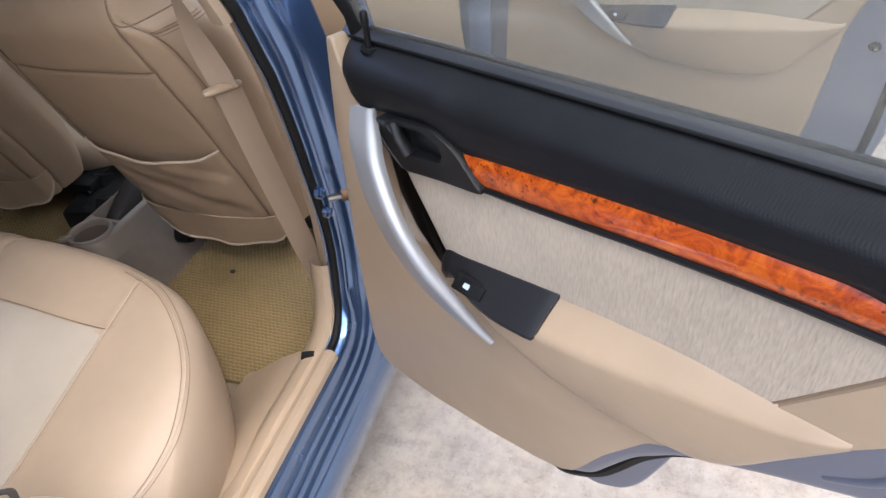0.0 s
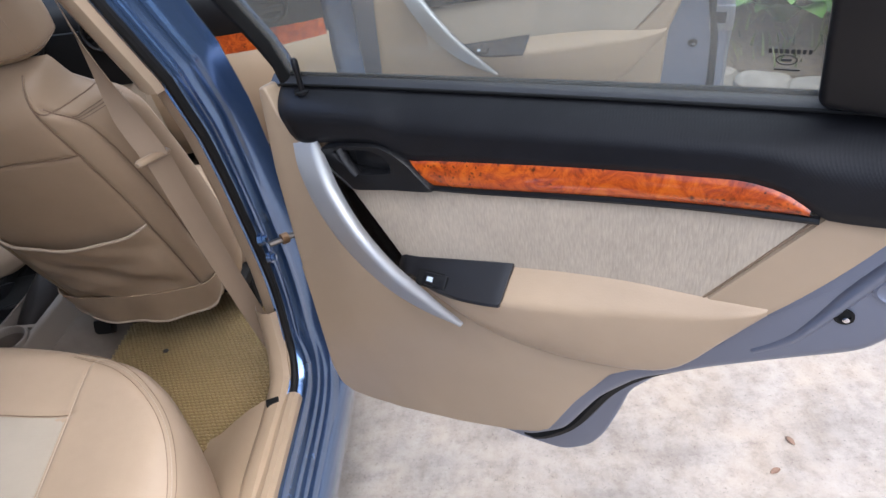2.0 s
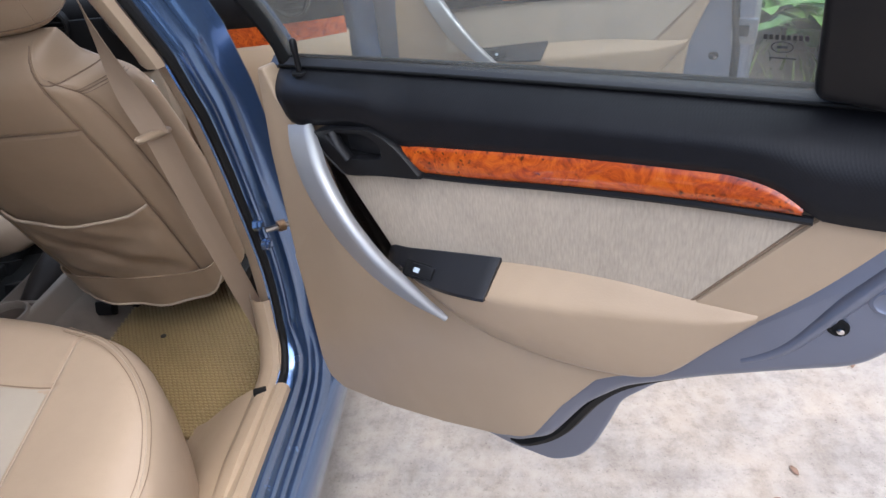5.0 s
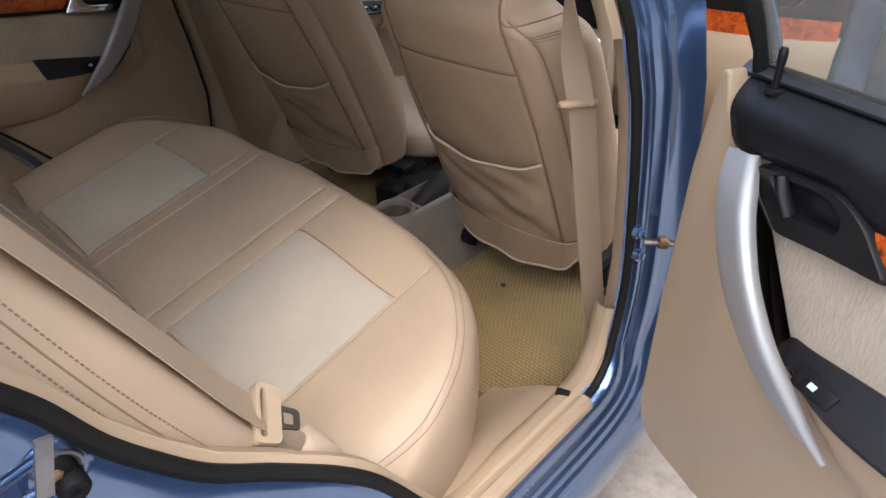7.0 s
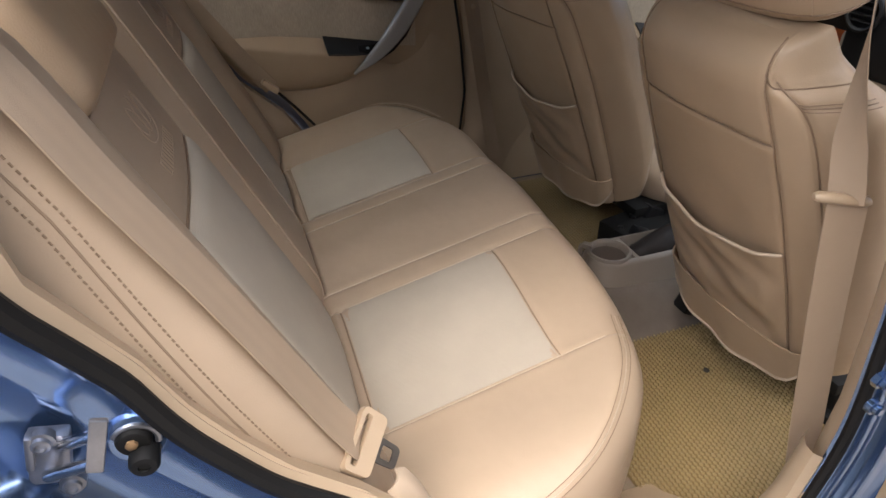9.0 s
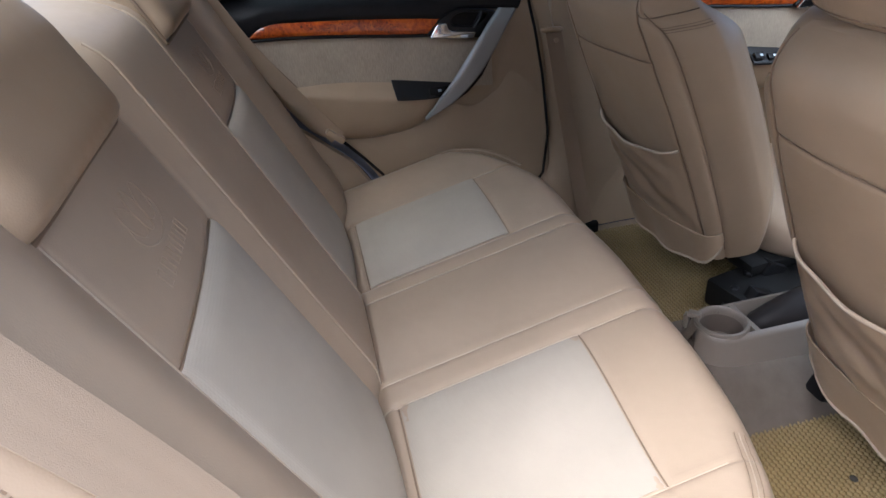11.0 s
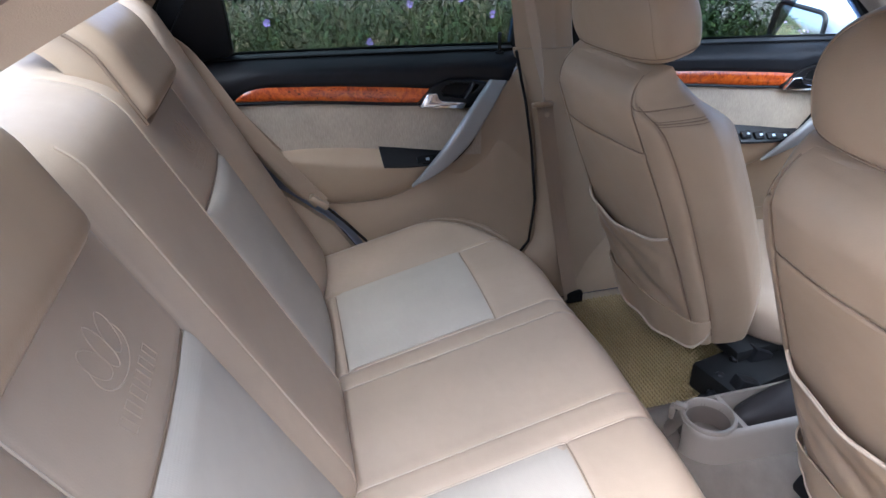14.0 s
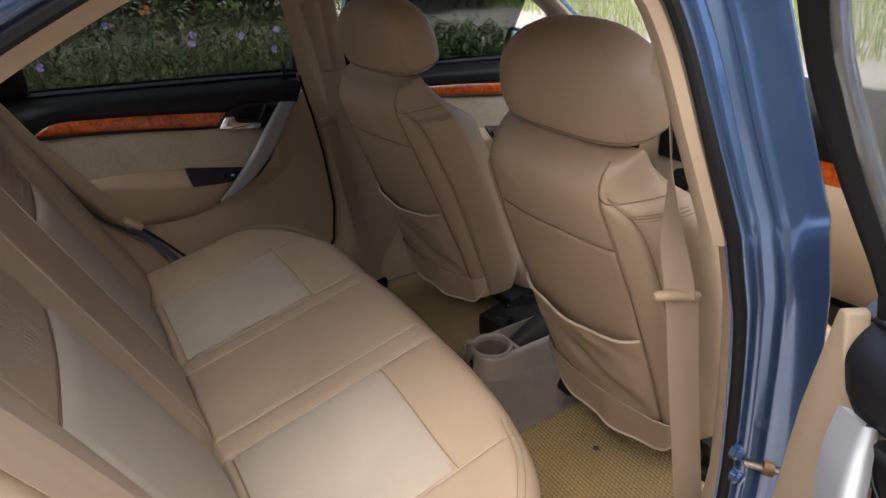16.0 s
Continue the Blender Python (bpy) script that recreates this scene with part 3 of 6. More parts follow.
# C pillar and rear side trim behind the bench
for side in (1, -1):
    f = Form()
    rows = []
    for y, z in [(-0.44, 0.46), (-0.487, 0.545), (-0.535, 0.622), (-0.63, 0.709), (-0.692, 0.76), (-0.737, 0.821), (-0.768, 0.873), (-0.793, 0.932), (-0.817, 0.978), (-0.84, 1.03), (-0.85, 1.10), (-0.845, 1.175), (-0.77, 1.262)]:
        x0 = x_of(z) + (tuck(y, z) if side > 0 else 0.0)
        rows.append([(side * (x0 - 0.004), y - 0.004, z - 0.004), (side * (x0 - 0.014), y + 0.008, z + 0.004), (side * (x0 - 0.030), y + 0.004, z + 0.002), (side * (x0 - 0.052), y - 0.05, z - 0.02), (side * (x0 - 0.085), y - 0.25, z - 0.05)])
    f.shell(rows, 0.003)
    part("side_trim", f, M_BEIGE, car, "tan rear side trim beside the bench")
    f = Form()
    f.shell([[(side * (x_of(z) + 0.095 - 0.02 * max(0, z - 1.0)), y, z) for z in np.linspace(0.35, 1.02, 8)] for y in np.linspace(-0.98, -2.05, 14)], 0.004)
    part("quarter_panel", f, M_BLUE, car, "blue painted rear quarter panel")
    f = Form()
    f.shell([[(side * (0.845 - 0.05 * s), y, 0.35 + 0.60 * s) for s in np.linspace(0, 1, 6)] for y in np.linspace(1.2, 2.1, 10)], 0.004)
    part("front_wing", f, M_BLUE, car, "blue painted front wing")

# roof, headliner, rails
f = Form()
f.shell([[(x, y, 1.402 + 0.045 * (1 - (x / 0.6) ** 2) - 0.10 * max(0, -y - 0.45) - 0.06 * max(0, y - 0.2)) for x in np.linspace(-0.585, 0.585, 16)] for y in np.linspace(-0.80, 0.55, 18)], 0.02)
part("headliner", f, M_HEADLINER, car, "pale beige cloth headliner")
f = Form()
f.shell([[(x, y, 1.432 + 0.05 * (1 - (x / 0.64) ** 2) - 0.10 * max(0, -y - 0.45) - 0.06 * max(0, y - 0.2)) for x in np.linspace(-0.64, 0.64, 16)] for y in np.linspace(-0.84, 0.58, 18)], 0.006)
part("roof", f, M_BLUE, car, "blue painted roof")
# parcel shelf, rear window and tail
f = Form()
f.box((0, -1.13, 1.055), (1.25, 0.50, 0.03), 0.008)
part("parcel_shelf", f, M_DARKCLOTH, car, "dark cloth parcel shelf behind the bench")
f = Form()
f.shell([[(x * (1 - 0.08 * s), -0.84 - 0.60 * s, 1.40 - 0.33 * s) for x in np.linspace(-0.56, 0.56, 8)] for s in np.linspace(0, 1, 8)], 0.004)
part("rear_window", f, M_GLASS_REAR, car, "tinted rear window")
f = Form()
f.shell([[(x, y, 1.03 - 0.06 * (x / 0.75) ** 2 - 0.05 * step(-1.8, -2.05, y)) for x in np.linspace(-0.78, 0.78, 10)] for y in np.linspace(-1.42, -2.05, 8)], 0.005)
f.box((0, -2.06, 0.66), (1.6, 0.03, 0.70), 0.012)
part("boot_lid", f, M_BLUE, car, "blue painted boot lid")
# scuttle, bonnet, windscreen
f = Form()
f.shell([[(x, y, 0.93 - 0.05 * (x / 0.75) ** 2 - 0.16 * (y - 1.25)) for x in np.linspace(-0.78, 0.78, 12)] for y in np.linspace(1.25, 2.10, 8)], 0.005)
f.box((0, 2.12, 0.56), (1.6, 0.03, 0.46), 0.012)
part("bonnet", f, M_BLUE, car, "blue painted bonnet")
f = Form()
f.shell([[(x * (1 + 0.18 * s), 0.56 + 0.70 * s - 0.06 * (x / 0.6) ** 2, 1.40 - 0.45 * s) for x in np.linspace(-0.56, 0.56, 10)] for s in np.linspace(0, 1, 10)], 0.004)
part("windscreen", f, M_SCREEN, car)
for side in (1, -1):
    f = Form()
    a, b = np.array((side * 0.575, 0.50, 1.375)), np.array((side * 0.725, 1.18, 0.945))
    f.tube([a + (b - a) * s for s in np.linspace(0, 1, 8)], 0.042, 12, flat=0.62)
    part("front_pillar", f, M_BEIGE_DARK, car, "pale beige windscreen pillar trim")
    f = Form()
    off = np.array((side * 0.035, 0.02, 0.025))
    f.tube([a + off + (b - a) * s for s in np.linspace(0, 1, 8)], 0.03, 10)
    part("front_pillar_skin", f, M_BLUE, car)
# hinge pillars ahead of the front doors
f = Form()
f.shell([[(0.822 - 0.012 * k, 1.16 + 0.03 * k, z) for z in np.linspace(0.34, 0.99, 6)] for k in range(0, 5)], 0.004)
part("hinge_pillar", f, M_BLUE, car, "blue painted hinge pillar flank")
f = Form()
f.shell([[(0.66 + 0.04 * k, 1.13 + 0.006 * k, z) for z in np.linspace(0.34, 0.99, 6)] for k in range(0, 5)], 0.004)
part("hinge_pillar", f, M_BLUE, car, "blue painted hinge pillar")
f = Form()
f.tube([(0.668, 1.112, z) for z in np.linspace(0.36, 1.0, 8)], 0.011, 8)
part("door_seal", f, M_RUBBER, car, "black rubber front door seal")
f = Form()
f.shell([[(0.655 - 0.012 * k, 1.115 + 0.05 * k, z) for z in np.linspace(0.29, 0.95, 6)] for k in range(0, 4)], 0.004)
part("kick_trim", f, M_BEIGE, car, "tan footwell side trim")
# floor, tunnel, bulkhead, bench base
f = Form()
f.box((0, 0.35, 0.272), (1.40, 2.0, 0.026), 0.006)
part("floor_pan", f, M_CARPET, car, "beige carpeted floor")
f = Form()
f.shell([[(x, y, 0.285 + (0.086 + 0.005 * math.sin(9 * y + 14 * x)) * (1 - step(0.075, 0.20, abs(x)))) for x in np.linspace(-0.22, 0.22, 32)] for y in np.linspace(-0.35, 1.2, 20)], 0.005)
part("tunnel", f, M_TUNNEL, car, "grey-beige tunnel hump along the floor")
f = Form()
f.box((0, 1.30, 0.60), (1.5, 0.03, 0.66), 0.006)
part("bulkhead", f, M_DARKCLOTH, car)
f = Form()
f.box((0, -0.98, 0.66), (1.36, 0.03, 0.80), 0.006)
part("boot_wall", f, M_DARKCLOTH, car)
f = Form()
f.box((0, -0.60, 0.26), (1.40, 0.9, 0.02), 0.004)
part("rear_floor", f, M_CARPET, car)
# wheels that carry it
for x, y in ((0.74, -1.18), (-0.74, -1.18), (0.74, 1.58), (-0.74, 1.58)):
    put = lambda a, b, c, x=x, y=y: (x + c, y + a, 0.295 + b)
    f = Form()
    f.lathe([(0.19, -0.085), (0.275, -0.09), (0.295, -0.07), (0.298, 0.0), (0.295, 0.07), (0.275, 0.09), (0.19, 0.085)], 32, put)
    w = part("wheel", f, M_RUBBER, car, "black road wheel tyre")
    f = Form()
    f.lathe([(0.02, 0.06), (0.10, 0.07), (0.188, 0.085), (0.19, -0.085), (0.1, -0.07), (0.02, -0.06)], 28, put)
    part("rim", f, M_SILVER, w, "silver wheel rim")

# striker loop and rubber buffer on the rear jamb
for side in (1,):
    f = Form()
    f.box((0.672, -0.864, 0.872), (0.014, 0.030, 0.052), 0.003, Matrix.Rotation(radians(-14), 4, "X"))
    f.box((0.680, -0.872, 0.888), (0.010, 0.006, 0.034), 0.002, Matrix.Rotation(radians(-14), 4, "X"))
    strike = part("striker_plate", f, M_STEEL, car, "zinc-plated door striker plate")
    for y, z in ((-0.862, 0.895), (-0.855, 0.843)):
        f = Form()
        f.lathe([(0.010, -0.006), (0.010, 0.002), (0.0075, 0.003), (0.0070, 0.006), (0.0045, 0.007), (0.0040, 0.004), (0.0, 0.004)], 12, lambda a, b, c, y=y, z=z: (0.680 + c, y + a, z + b))
        part("striker_bolt", f, M_STEEL, strike, "round-headed striker bolt")
    for a, b in (((0.680, -0.852, 0.886), (0.727, -0.808, 0.934)), ((0.680, -0.868, 0.858), (0.727, -0.817, 0.907))):
        f = Form()
        f.tube([a, b], [0.0054, 0.0048], 12)
        part("striker_rod", f, M_CHROME, strike, "shiny steel striker rod")
    f = Form()
    f.box((0.729, -0.811, 0.925), (0.005, 0.012, 0.050), 0.002, Matrix.Rotation(radians(-18), 4, "X"))
    part("striker_end", f, M_STEEL, strike, "flat steel end of the striker")
    f = Form()
    f.lathe([(0.030, -0.008), (0.027, 0.0005), (0.022, 0.003), (0.018, 0.002), (0.0, 0.001)], 26, lambda a, b, c: (0.664 + c, -0.803 + a, 0.857 + b))
    part("buffer_boss", f, M_BLUE, car, "pressed blue boss round the buffer")
    f = Form()
    f.lathe([(0.0145, -0.002), (0.0145, 0.005), (0.0125, 0.008), (0.009, 0.009), (0.0, 0.009)], 22, lambda a, b, c: (0.666 + c, -0.805 + a, 0.862 + b))
    f.lathe([(0.0125, -0.002), (0.0125, 0.018), (0.010, 0.0215), (0.005, 0.022), (0.0045, 0.020), (0.0, 0.020)], 20, lambda a, b, c: (0.666 + c, -0.800 + a, 0.847 + b))
    buf = part("door_buffer", f, M_RUBBER, car, "black rubber door buffer")
    f = Form()
    f.lathe([(0.0052, 0.006), (0.0052, 0.0115), (0.0035, 0.0125), (0.0, 0.0125)], 6, lambda a, b, c: (0.666 + c, -0.806 + a, 0.864 + b))
    part("screw", f, M_BRASS, buf, "brass-coloured screw head")
    f = Form()
    f.tube([(0.668, -0.804 + 0.0175 * math.cos(a), 0.860 + 0.0175 * math.sin(a)) for a in np.linspace(-0.3, 2.6, 16)], 0.0028, 8)
    part("buffer_ring", f, M_STEEL, buf, "steel edge ring")
    # check strap and hinge bolt on the centre pillar
    f = Form()
    f.tube([(0.752, 0.004, 0.716), (0.775, 0.020, 0.714), (0.806, 0.046, 0.712)], 0.008, 10, flat=0.5)
    strap = part("check_strap", f, M_GREASE, car, "greasy steel door check strap")
    f = Form()
    f.tube([(0.772, 0.016, 0.716), (0.782, 0.024, 0.715)], 0.0105, 10)
    part("strap_sleeve", f, M_RUST, strap, "rusty sleeve on the strap")
    for y, z in ((-0.012, 0.738), (0.0, 0.690)):
        f = Form()
        f.lathe([(0.011, -0.006), (0.011, 0.002), (0.0075, 0.003), (0.0075, 0.008), (0.005, 0.010), (0.0, 0.010)], 6 if z > 0.7 else 12, lambda a, b, c, y=y, z=z: (0.749 + c, y + a, z + b))
        part("bolt", f, M_BLUE, car, "blue painted bolt head on the pillar")


# ---------------------------------------------------------------- doors
def band(put, u0, u1, top, bot, depth, nu=30, nv=8, thick=0.0):
    """A strip between two curves over u; depth(u, v) is how far it stands out, v from 0 at the top to 1."""
    rows = []
    for u in np.linspace(u0, u1, nu):
        zt, zb = top(u), bot(u)
        rows.append([put(u, zt + (zb - zt) * v, depth(u, v)) for v in np.linspace(0, 1, nv)])
    return np.array(rows)


def round_poly(pts, r=0.012, n=5):
    """A polygon with its corners rounded."""
    p = np.array(pts, float)
    out = []
    for i in range(len(p)):
        a, b, c = p[i - 1], p[i], p[(i + 1) % len(p)]
        la, lc = np.linalg.norm(a - b), np.linalg.norm(c - b)
        d = min(r, la * 0.45, lc * 0.45)
        s, e = b + (a - b) / la * d, b + (c - b) / lc * d
        for t in np.linspace(0, 1, n):
            out.append((1 - t) ** 2 * s + 2 * t * (1 - t) * b + t * t * e)
    return np.array(out)


def even(poly, n):
    """A closed outline with n even steps."""
    q = np.vstack([poly, poly[:1]])
    d = np.r_[0, np.cumsum(np.linalg.norm(np.diff(q, axis=0), axis=1))]
    at = np.linspace(0, d[-1], n, endpoint=False)
    return np.stack([np.interp(at, d, q[:, k]) for k in (0, 1)], 1)


def build_door(side, rear, place, label, group, chrome):
    """A door about its hinge: u runs back from the hinge, w inward from the outer skin."""
    d = thing("rear_door" if rear else "front_door", label, "car door", group, place)
    ku, z0, z1 = (1.0, 0.0, 0.0) if rear else (1.20, -0.056, 0.017)

    def put(u, z, w):
        return (-side * w, -u * ku, z + z0 + z1 * u)

    # outer shell
    if rear:
        outline = [(0.085, 0.50), (0.09, 0.45), (0.13, 0.422), (0.25, 0.43), (0.40, 0.445), (0.47, 0.438), (0.535, 0.487), (0.592, 0.588), (0.645, 0.648), (0.737, 0.708), (0.80, 0.745), (0.88, 0.79), (0.94, 0.88), (0.975, 0.98), (0.970, 1.005), (0.5, 1.0), (0.12, 0.985), (0.095, 0.80)]
        panel = [(0.112, 1.030), (0.098, 1.028), (0.078, 0.895), (0.065, 0.664), (0.059, 0.461), (0.070, 0.415), (0.10, 0.398), (0.217, 0.408), (0.345, 0.434), (0.458, 0.466), (0.515, 0.497), (0.561, 0.583), (0.613, 0.662), (0.658, 0.694), (0.712, 0.728), (0.765, 0.806), (0.823, 0.883), (0.868, 0.950), (0.885, 0.985), (0.5, 0.985), (0.150, 0.955), (0.124, 0.985)]
    else:
        outline = [(0.0, 0.42), (0.02, 0.38), (0.25, 0.36), (0.84, 0.35), (0.87, 0.40), (0.895, 0.60), (0.90, 0.85), (0.895, 1.01), (0.5, 1.01), (0.02, 1.0), (0.0, 0.98)]
        panel = [(0.112, 1.030), (0.098, 1.028), (0.078, 0.895), (0.065, 0.664), (0.059, 0.50), (0.070, 0.46), (0.10, 0.45), (0.72, 0.45), (0.755, 0.50), (0.77, 0.60), (0.785, 0.83), (0.815, 0.93), (0.825, 0.985), (0.5, 0.985), (0.150, 0.955), (0.124, 0.985)]
    f = Form()
    f.prism(round_poly(outline, 0.02), put, 0.0, 0.112, 0.012)
    part("door_shell", f, M_BLUE_MATT, d, "blue painted steel door shell")
    if rear:
        skin = [(0.03, 0.42), (0.05, 0.36), (0.25, 0.305), (0.40, 0.293), (0.49, 0.300), (0.540, 0.340), (0.566, 0.385), (0.592, 0.460), (0.608, 0.515), (0.66, 0.578), (0.723, 0.633), (0.808, 0.678), (0.883, 0.742), (0.922, 0.80), (0.970, 0.89), (1.0, 0.985), (0.995, 1.012), (0.5, 1.0), (0.03, 0.985)]
        f = Form()
        f.prism(round_poly(skin, 0.02), put, -0.012, 0.016, 0.006)
        part("outer_skin", f, M_BLUE_MATT, d, "glossy blue outer door skin")
    # base panel
    f = Form()
    f.prism(round_poly(panel, 0.006), put, 0.104, 0.128, 0.004)
    part("trim_panel", f, M_BEIGE, d, "tan moulded door trim panel")
    # lower panel with a soft swell
    if rear:
        top = curve([(0.066, 0.70), (0.165, 0.80), (0.205, 0.76), (0.27, 0.725), (0.33, 0.735), (0.365, 0.736), (0.41, 0.711), (0.45, 0.696), (0.50, 0.687), (0.565, 0.685), (0.65, 0.693)])
        bot = curve([(0.066, 0.44), (0.10, 0.405), (0.217, 0.414), (0.345, 0.440), (0.458, 0.472), (0.515, 0.503), (0.561, 0.587), (0.613, 0.665), (0.65, 0.689)])
        f = Form()
        f.shell(band(put, 0.068, 0.648, top, bot, lambda u, v: 0.1288 + 0.008 * max(arch(math.pi * min(1, v * 1.02)) ** 0.7, (1 - step(0.45, 0.6, v)) * step(0.33, 0.43, u) * (1 - step(0.44, 0.58, u))) * step(0.06, 0.20, u) * (1 - step(0.5, 0.65, u)) + 0.0025 * step(0.45, 0.30, v + 0.35 * (u - 0.3)) * step(0.12, 0.3, u) * (1 - step(0.5, 0.62, u)) * (1 - abs(2 * v - 1) ** 6), 44, 20), -side * 0.004)
        part("lower_panel", f, M_BEIGE, d, "tan plastic lower door panel")
    # black upper skin
    f = Form()
    top = curve([(0.118, 1.027), (0.336, 1.037), (0.60, 1.047), (0.80, 1.053), (0.90, 1.055)])
    bot = curve([(0.118, 0.955), (0.20, 0.962), (0.30, 0.972), (0.345, 0.956), (0.40, 0.962), (0.576, 0.980), (0.70, 0.989), (0.745, 0.991), (0.778, 0.984), (0.80, 0.971), (0.822, 0.962), (0.90, 0.966)])
    rows = []
    for u in np.linspace(0.116, 0.884, 48):
        zt, zb = top(u), bot(u)
        ease = 1 - 0.20 * step(0.150, 0.116, u)
        rows.append([put(u + 0.032 * v * max(0.0, 1 - (u - 0.116) / 0.10), zt + (zb - zt) * v, 0.092 + (0.052 * arch(min(1.0, v * 1.7) * math.pi / 2) ** 0.8 - 0.004 * step(0.86, 1.0, v)) * ease) for v in np.linspace(0, 1, 20)])
    f.shell(rows, -side * 0.004)
    part("upper_skin", f, M_BLACK_SKIN, d, "black pebbled upper door skin")
    f = Form()
    f.shell(band(put, 0.10, 0.89, lambda u: top(u) + 0.009, lambda u: top(u) - 0.001, lambda u, v: 0.092 + 0.0115 * v, 30, 6), -side * 0.010)
    part("waist_seal", f, M_WAIST, d, "satin black waist strip under the glass")
    f = Form()
    f.tube([put(u, top(u) + 0.010, 0.0915) for u in np.linspace(0.11, 0.89, 24)], 0.0030, 8)
    part("glass_lip", f, M_RUBBER, d, "thin black rubber lip against the glass")
    f = Form()
    f.tube([put(u, top(u) - 0.0010, 0.1045) for u in np.linspace(0.12, 0.88, 24)], 0.0022, 8)
    part("waist_bead", f, M_RUBBER, d)
    # burl inlay
    f = Form()
    wt = curve([(0.335, 0.954), (0.45, 0.969), (0.576, 0.981), (0.70, 0.990), (0.743, 0.992), (0.773, 0.988), (0.790, 0.980), (0.809, 0.967)])
    wb = curve([(0.335, 0.920), (0.45, 0.931), (0.576, 0.946), (0.70, 0.958), (0.807, 0.964)])
    rows = []
    for s in np.linspace(0, 1, 40):
        row = []
        for v in np.linspace(0, 1, 7):
            u = (0.338 + 0.028 * v) * (1 - s) + 0.803 * s
            row.append(put(u, wt(u) + (wb(u) - wt(u)) * v, 0.139 + 0.0045 * arch(math.pi * v) ** 0.5))
        rows.append(row)
    f.shell(rows, -side * 0.006)
    part("burl_inlay", f, M_BURL, d, "glossy orange burl wood inlay")
    f = Form()
    f.tube([put(u, wb(u) - 0.004, 0.138) for u in np.linspace(0.36, 0.812, 24)], 0.0045, 8)
    part("inlay_edge", f, M_BLACK, d)
    # cloth panel
    f = Form()
    ct = curve([(0.0, 0.884), (0.236, 0.890), (0.30, 0.903), (0.385, 0.919), (0.48, 0.933), (0.573, 0.946), (0.70, 0.957), (0.812, 0.963)])
    cb = curve([(0.0, 0.76), (0.25, 0.775), (0.33, 0.788), (0.38, 0.797), (0.482, 0.815), (0.56, 0.827), (0.641, 0.835), (0.716, 0.836)])
    rows = []
    for q in np.linspace(0, 1, 40):
        ua, ub = 0.222 + (0.811 - 0.222) * q, 0.222 + (0.717 - 0.222) * q
        a, b = np.array((ua, ct(ua))), np.array((ub, cb(ub)))
        rows.append([put(*(a + (b - a) * v), 0.1335 + 0.0012 * arch(math.pi * v) ** 0.5) for v in np.linspace(0, 1, 12)])
    f.shell(rows, -side * 0.005)
    part("cloth_panel", f, M_CLOTH, d, "mottled grey-beige corded cloth panel with frayed hem")
    f = Form()
    f.tube([put(0.8135, 0.962, 0.1325), put(0.766, 0.899, 0.1325), put(0.719, 0.836, 0.1325)], 0.0016, 6)
    part("cloth_hem", f, M_THREAD, d)
    # strip behind the cloth
    f = Form()
    near, far = ((0.816, 0.962), (0.720, 0.834)), ((0.882, 0.964), (0.760, 0.803)) if rear else ((0.826, 0.962), (0.760, 0.803))
    rows = []
    for q in np.linspace(0, 1, 16):
        a, b = np.array(near[0]) * (1 - q) + np.array(near[1]) * q, np.array(far[0]) * (1 - q) + np.array(far[1]) * q
        b = b + np.array((0.004, -0.004)) * math.sin(math.pi * q)
        rows.append([put(*(a + (b - a) * v), 0.1345 - 0.003 * max(0, v * 5 - 4) ** 2 - (0.003 if v == 0 else 0)) for v in (0, 0.04, 0.2, 0.4, 0.6, 0.8, 0.88, 0.94, 1.0)])
    f.shell(rows, side * 0.004)
    part("rear_strip", f, M_ARMREST, d)
    # armrest
    f = Form()
    fab = curve([(0.33, 0.788), (0.38, 0.797), (0.482, 0.815), (0.56, 0.827), (0.641, 0.835), (0.714, 0.836), (0.75, 0.838), (0.786, 0.840)])
    low = curve([(0.33, 0.755), (0.365, 0.730), (0.41, 0.704), (0.45, 0.690), (0.50, 0.682), (0.565, 0.680), (0.65, 0.692), (0.70, 0.717), (0.745, 0.776), (0.770, 0.810), (0.786, 0.831)])
    ridge = curve([(0.30, 0.006), (0.36, 0.026), (0.42, 0.036), (0.506, 0.036), (0.586, 0.031), (0.654, 0.023), (0.711, 0.016), (0.75, 0.011), (0.772, 0.007), (0.786, 0.001)])
    drop = curve([(0.29, 0.012), (0.345, 0.022), (0.42, 0.030), (0.50, 0.036), (0.586, 0.036), (0.654, 0.030), (0.711, 0.022), (0.75, 0.014), (0.786, 0.002)])
    rows = []
    for u in np.r_[np.linspace(0.345, 0.70, 26), np.linspace(0.712, 0.784, 14)]:
        a, b, o = fab(u), low(u), ridge(u)
        r = drop(u)
        t = a - r - b
        lift = float(1 - step(0.42, 0.56, u))
        sec = [(a + 0.003, 0.126), (a, 0.1345), (a - 0.45 * r, 0.134 + o * 0.55), (a - 0.82 * r, 0.134 + o * 0.93), (a - r, 0.134 + o), (a - r - 0.07 * t, 0.134 + o * 0.985), (a - r - 0.25 * t, 0.134 + o * 0.91), (a - r - 0.55 * t, 0.133 + o * 0.75), (a - r - 0.82 * t, 0.132 + o * 0.48), (b + 0.04 * t, 0.131 + o * 0.22 + 0.003 * lift), (b - 0.002, 0.127 + 0.008 * lift)]
        rows.append([put(u, max(z, b - 0.003), w) for z, w in spline(sec, 30)])
    f.shell(rows, -side * 0.004)
    part("armrest", f, M_ARMREST, d, "padded tan armrest with soft highlights")
    # switch plate lies on the front of the armrest
    f = Form()
    rows = []
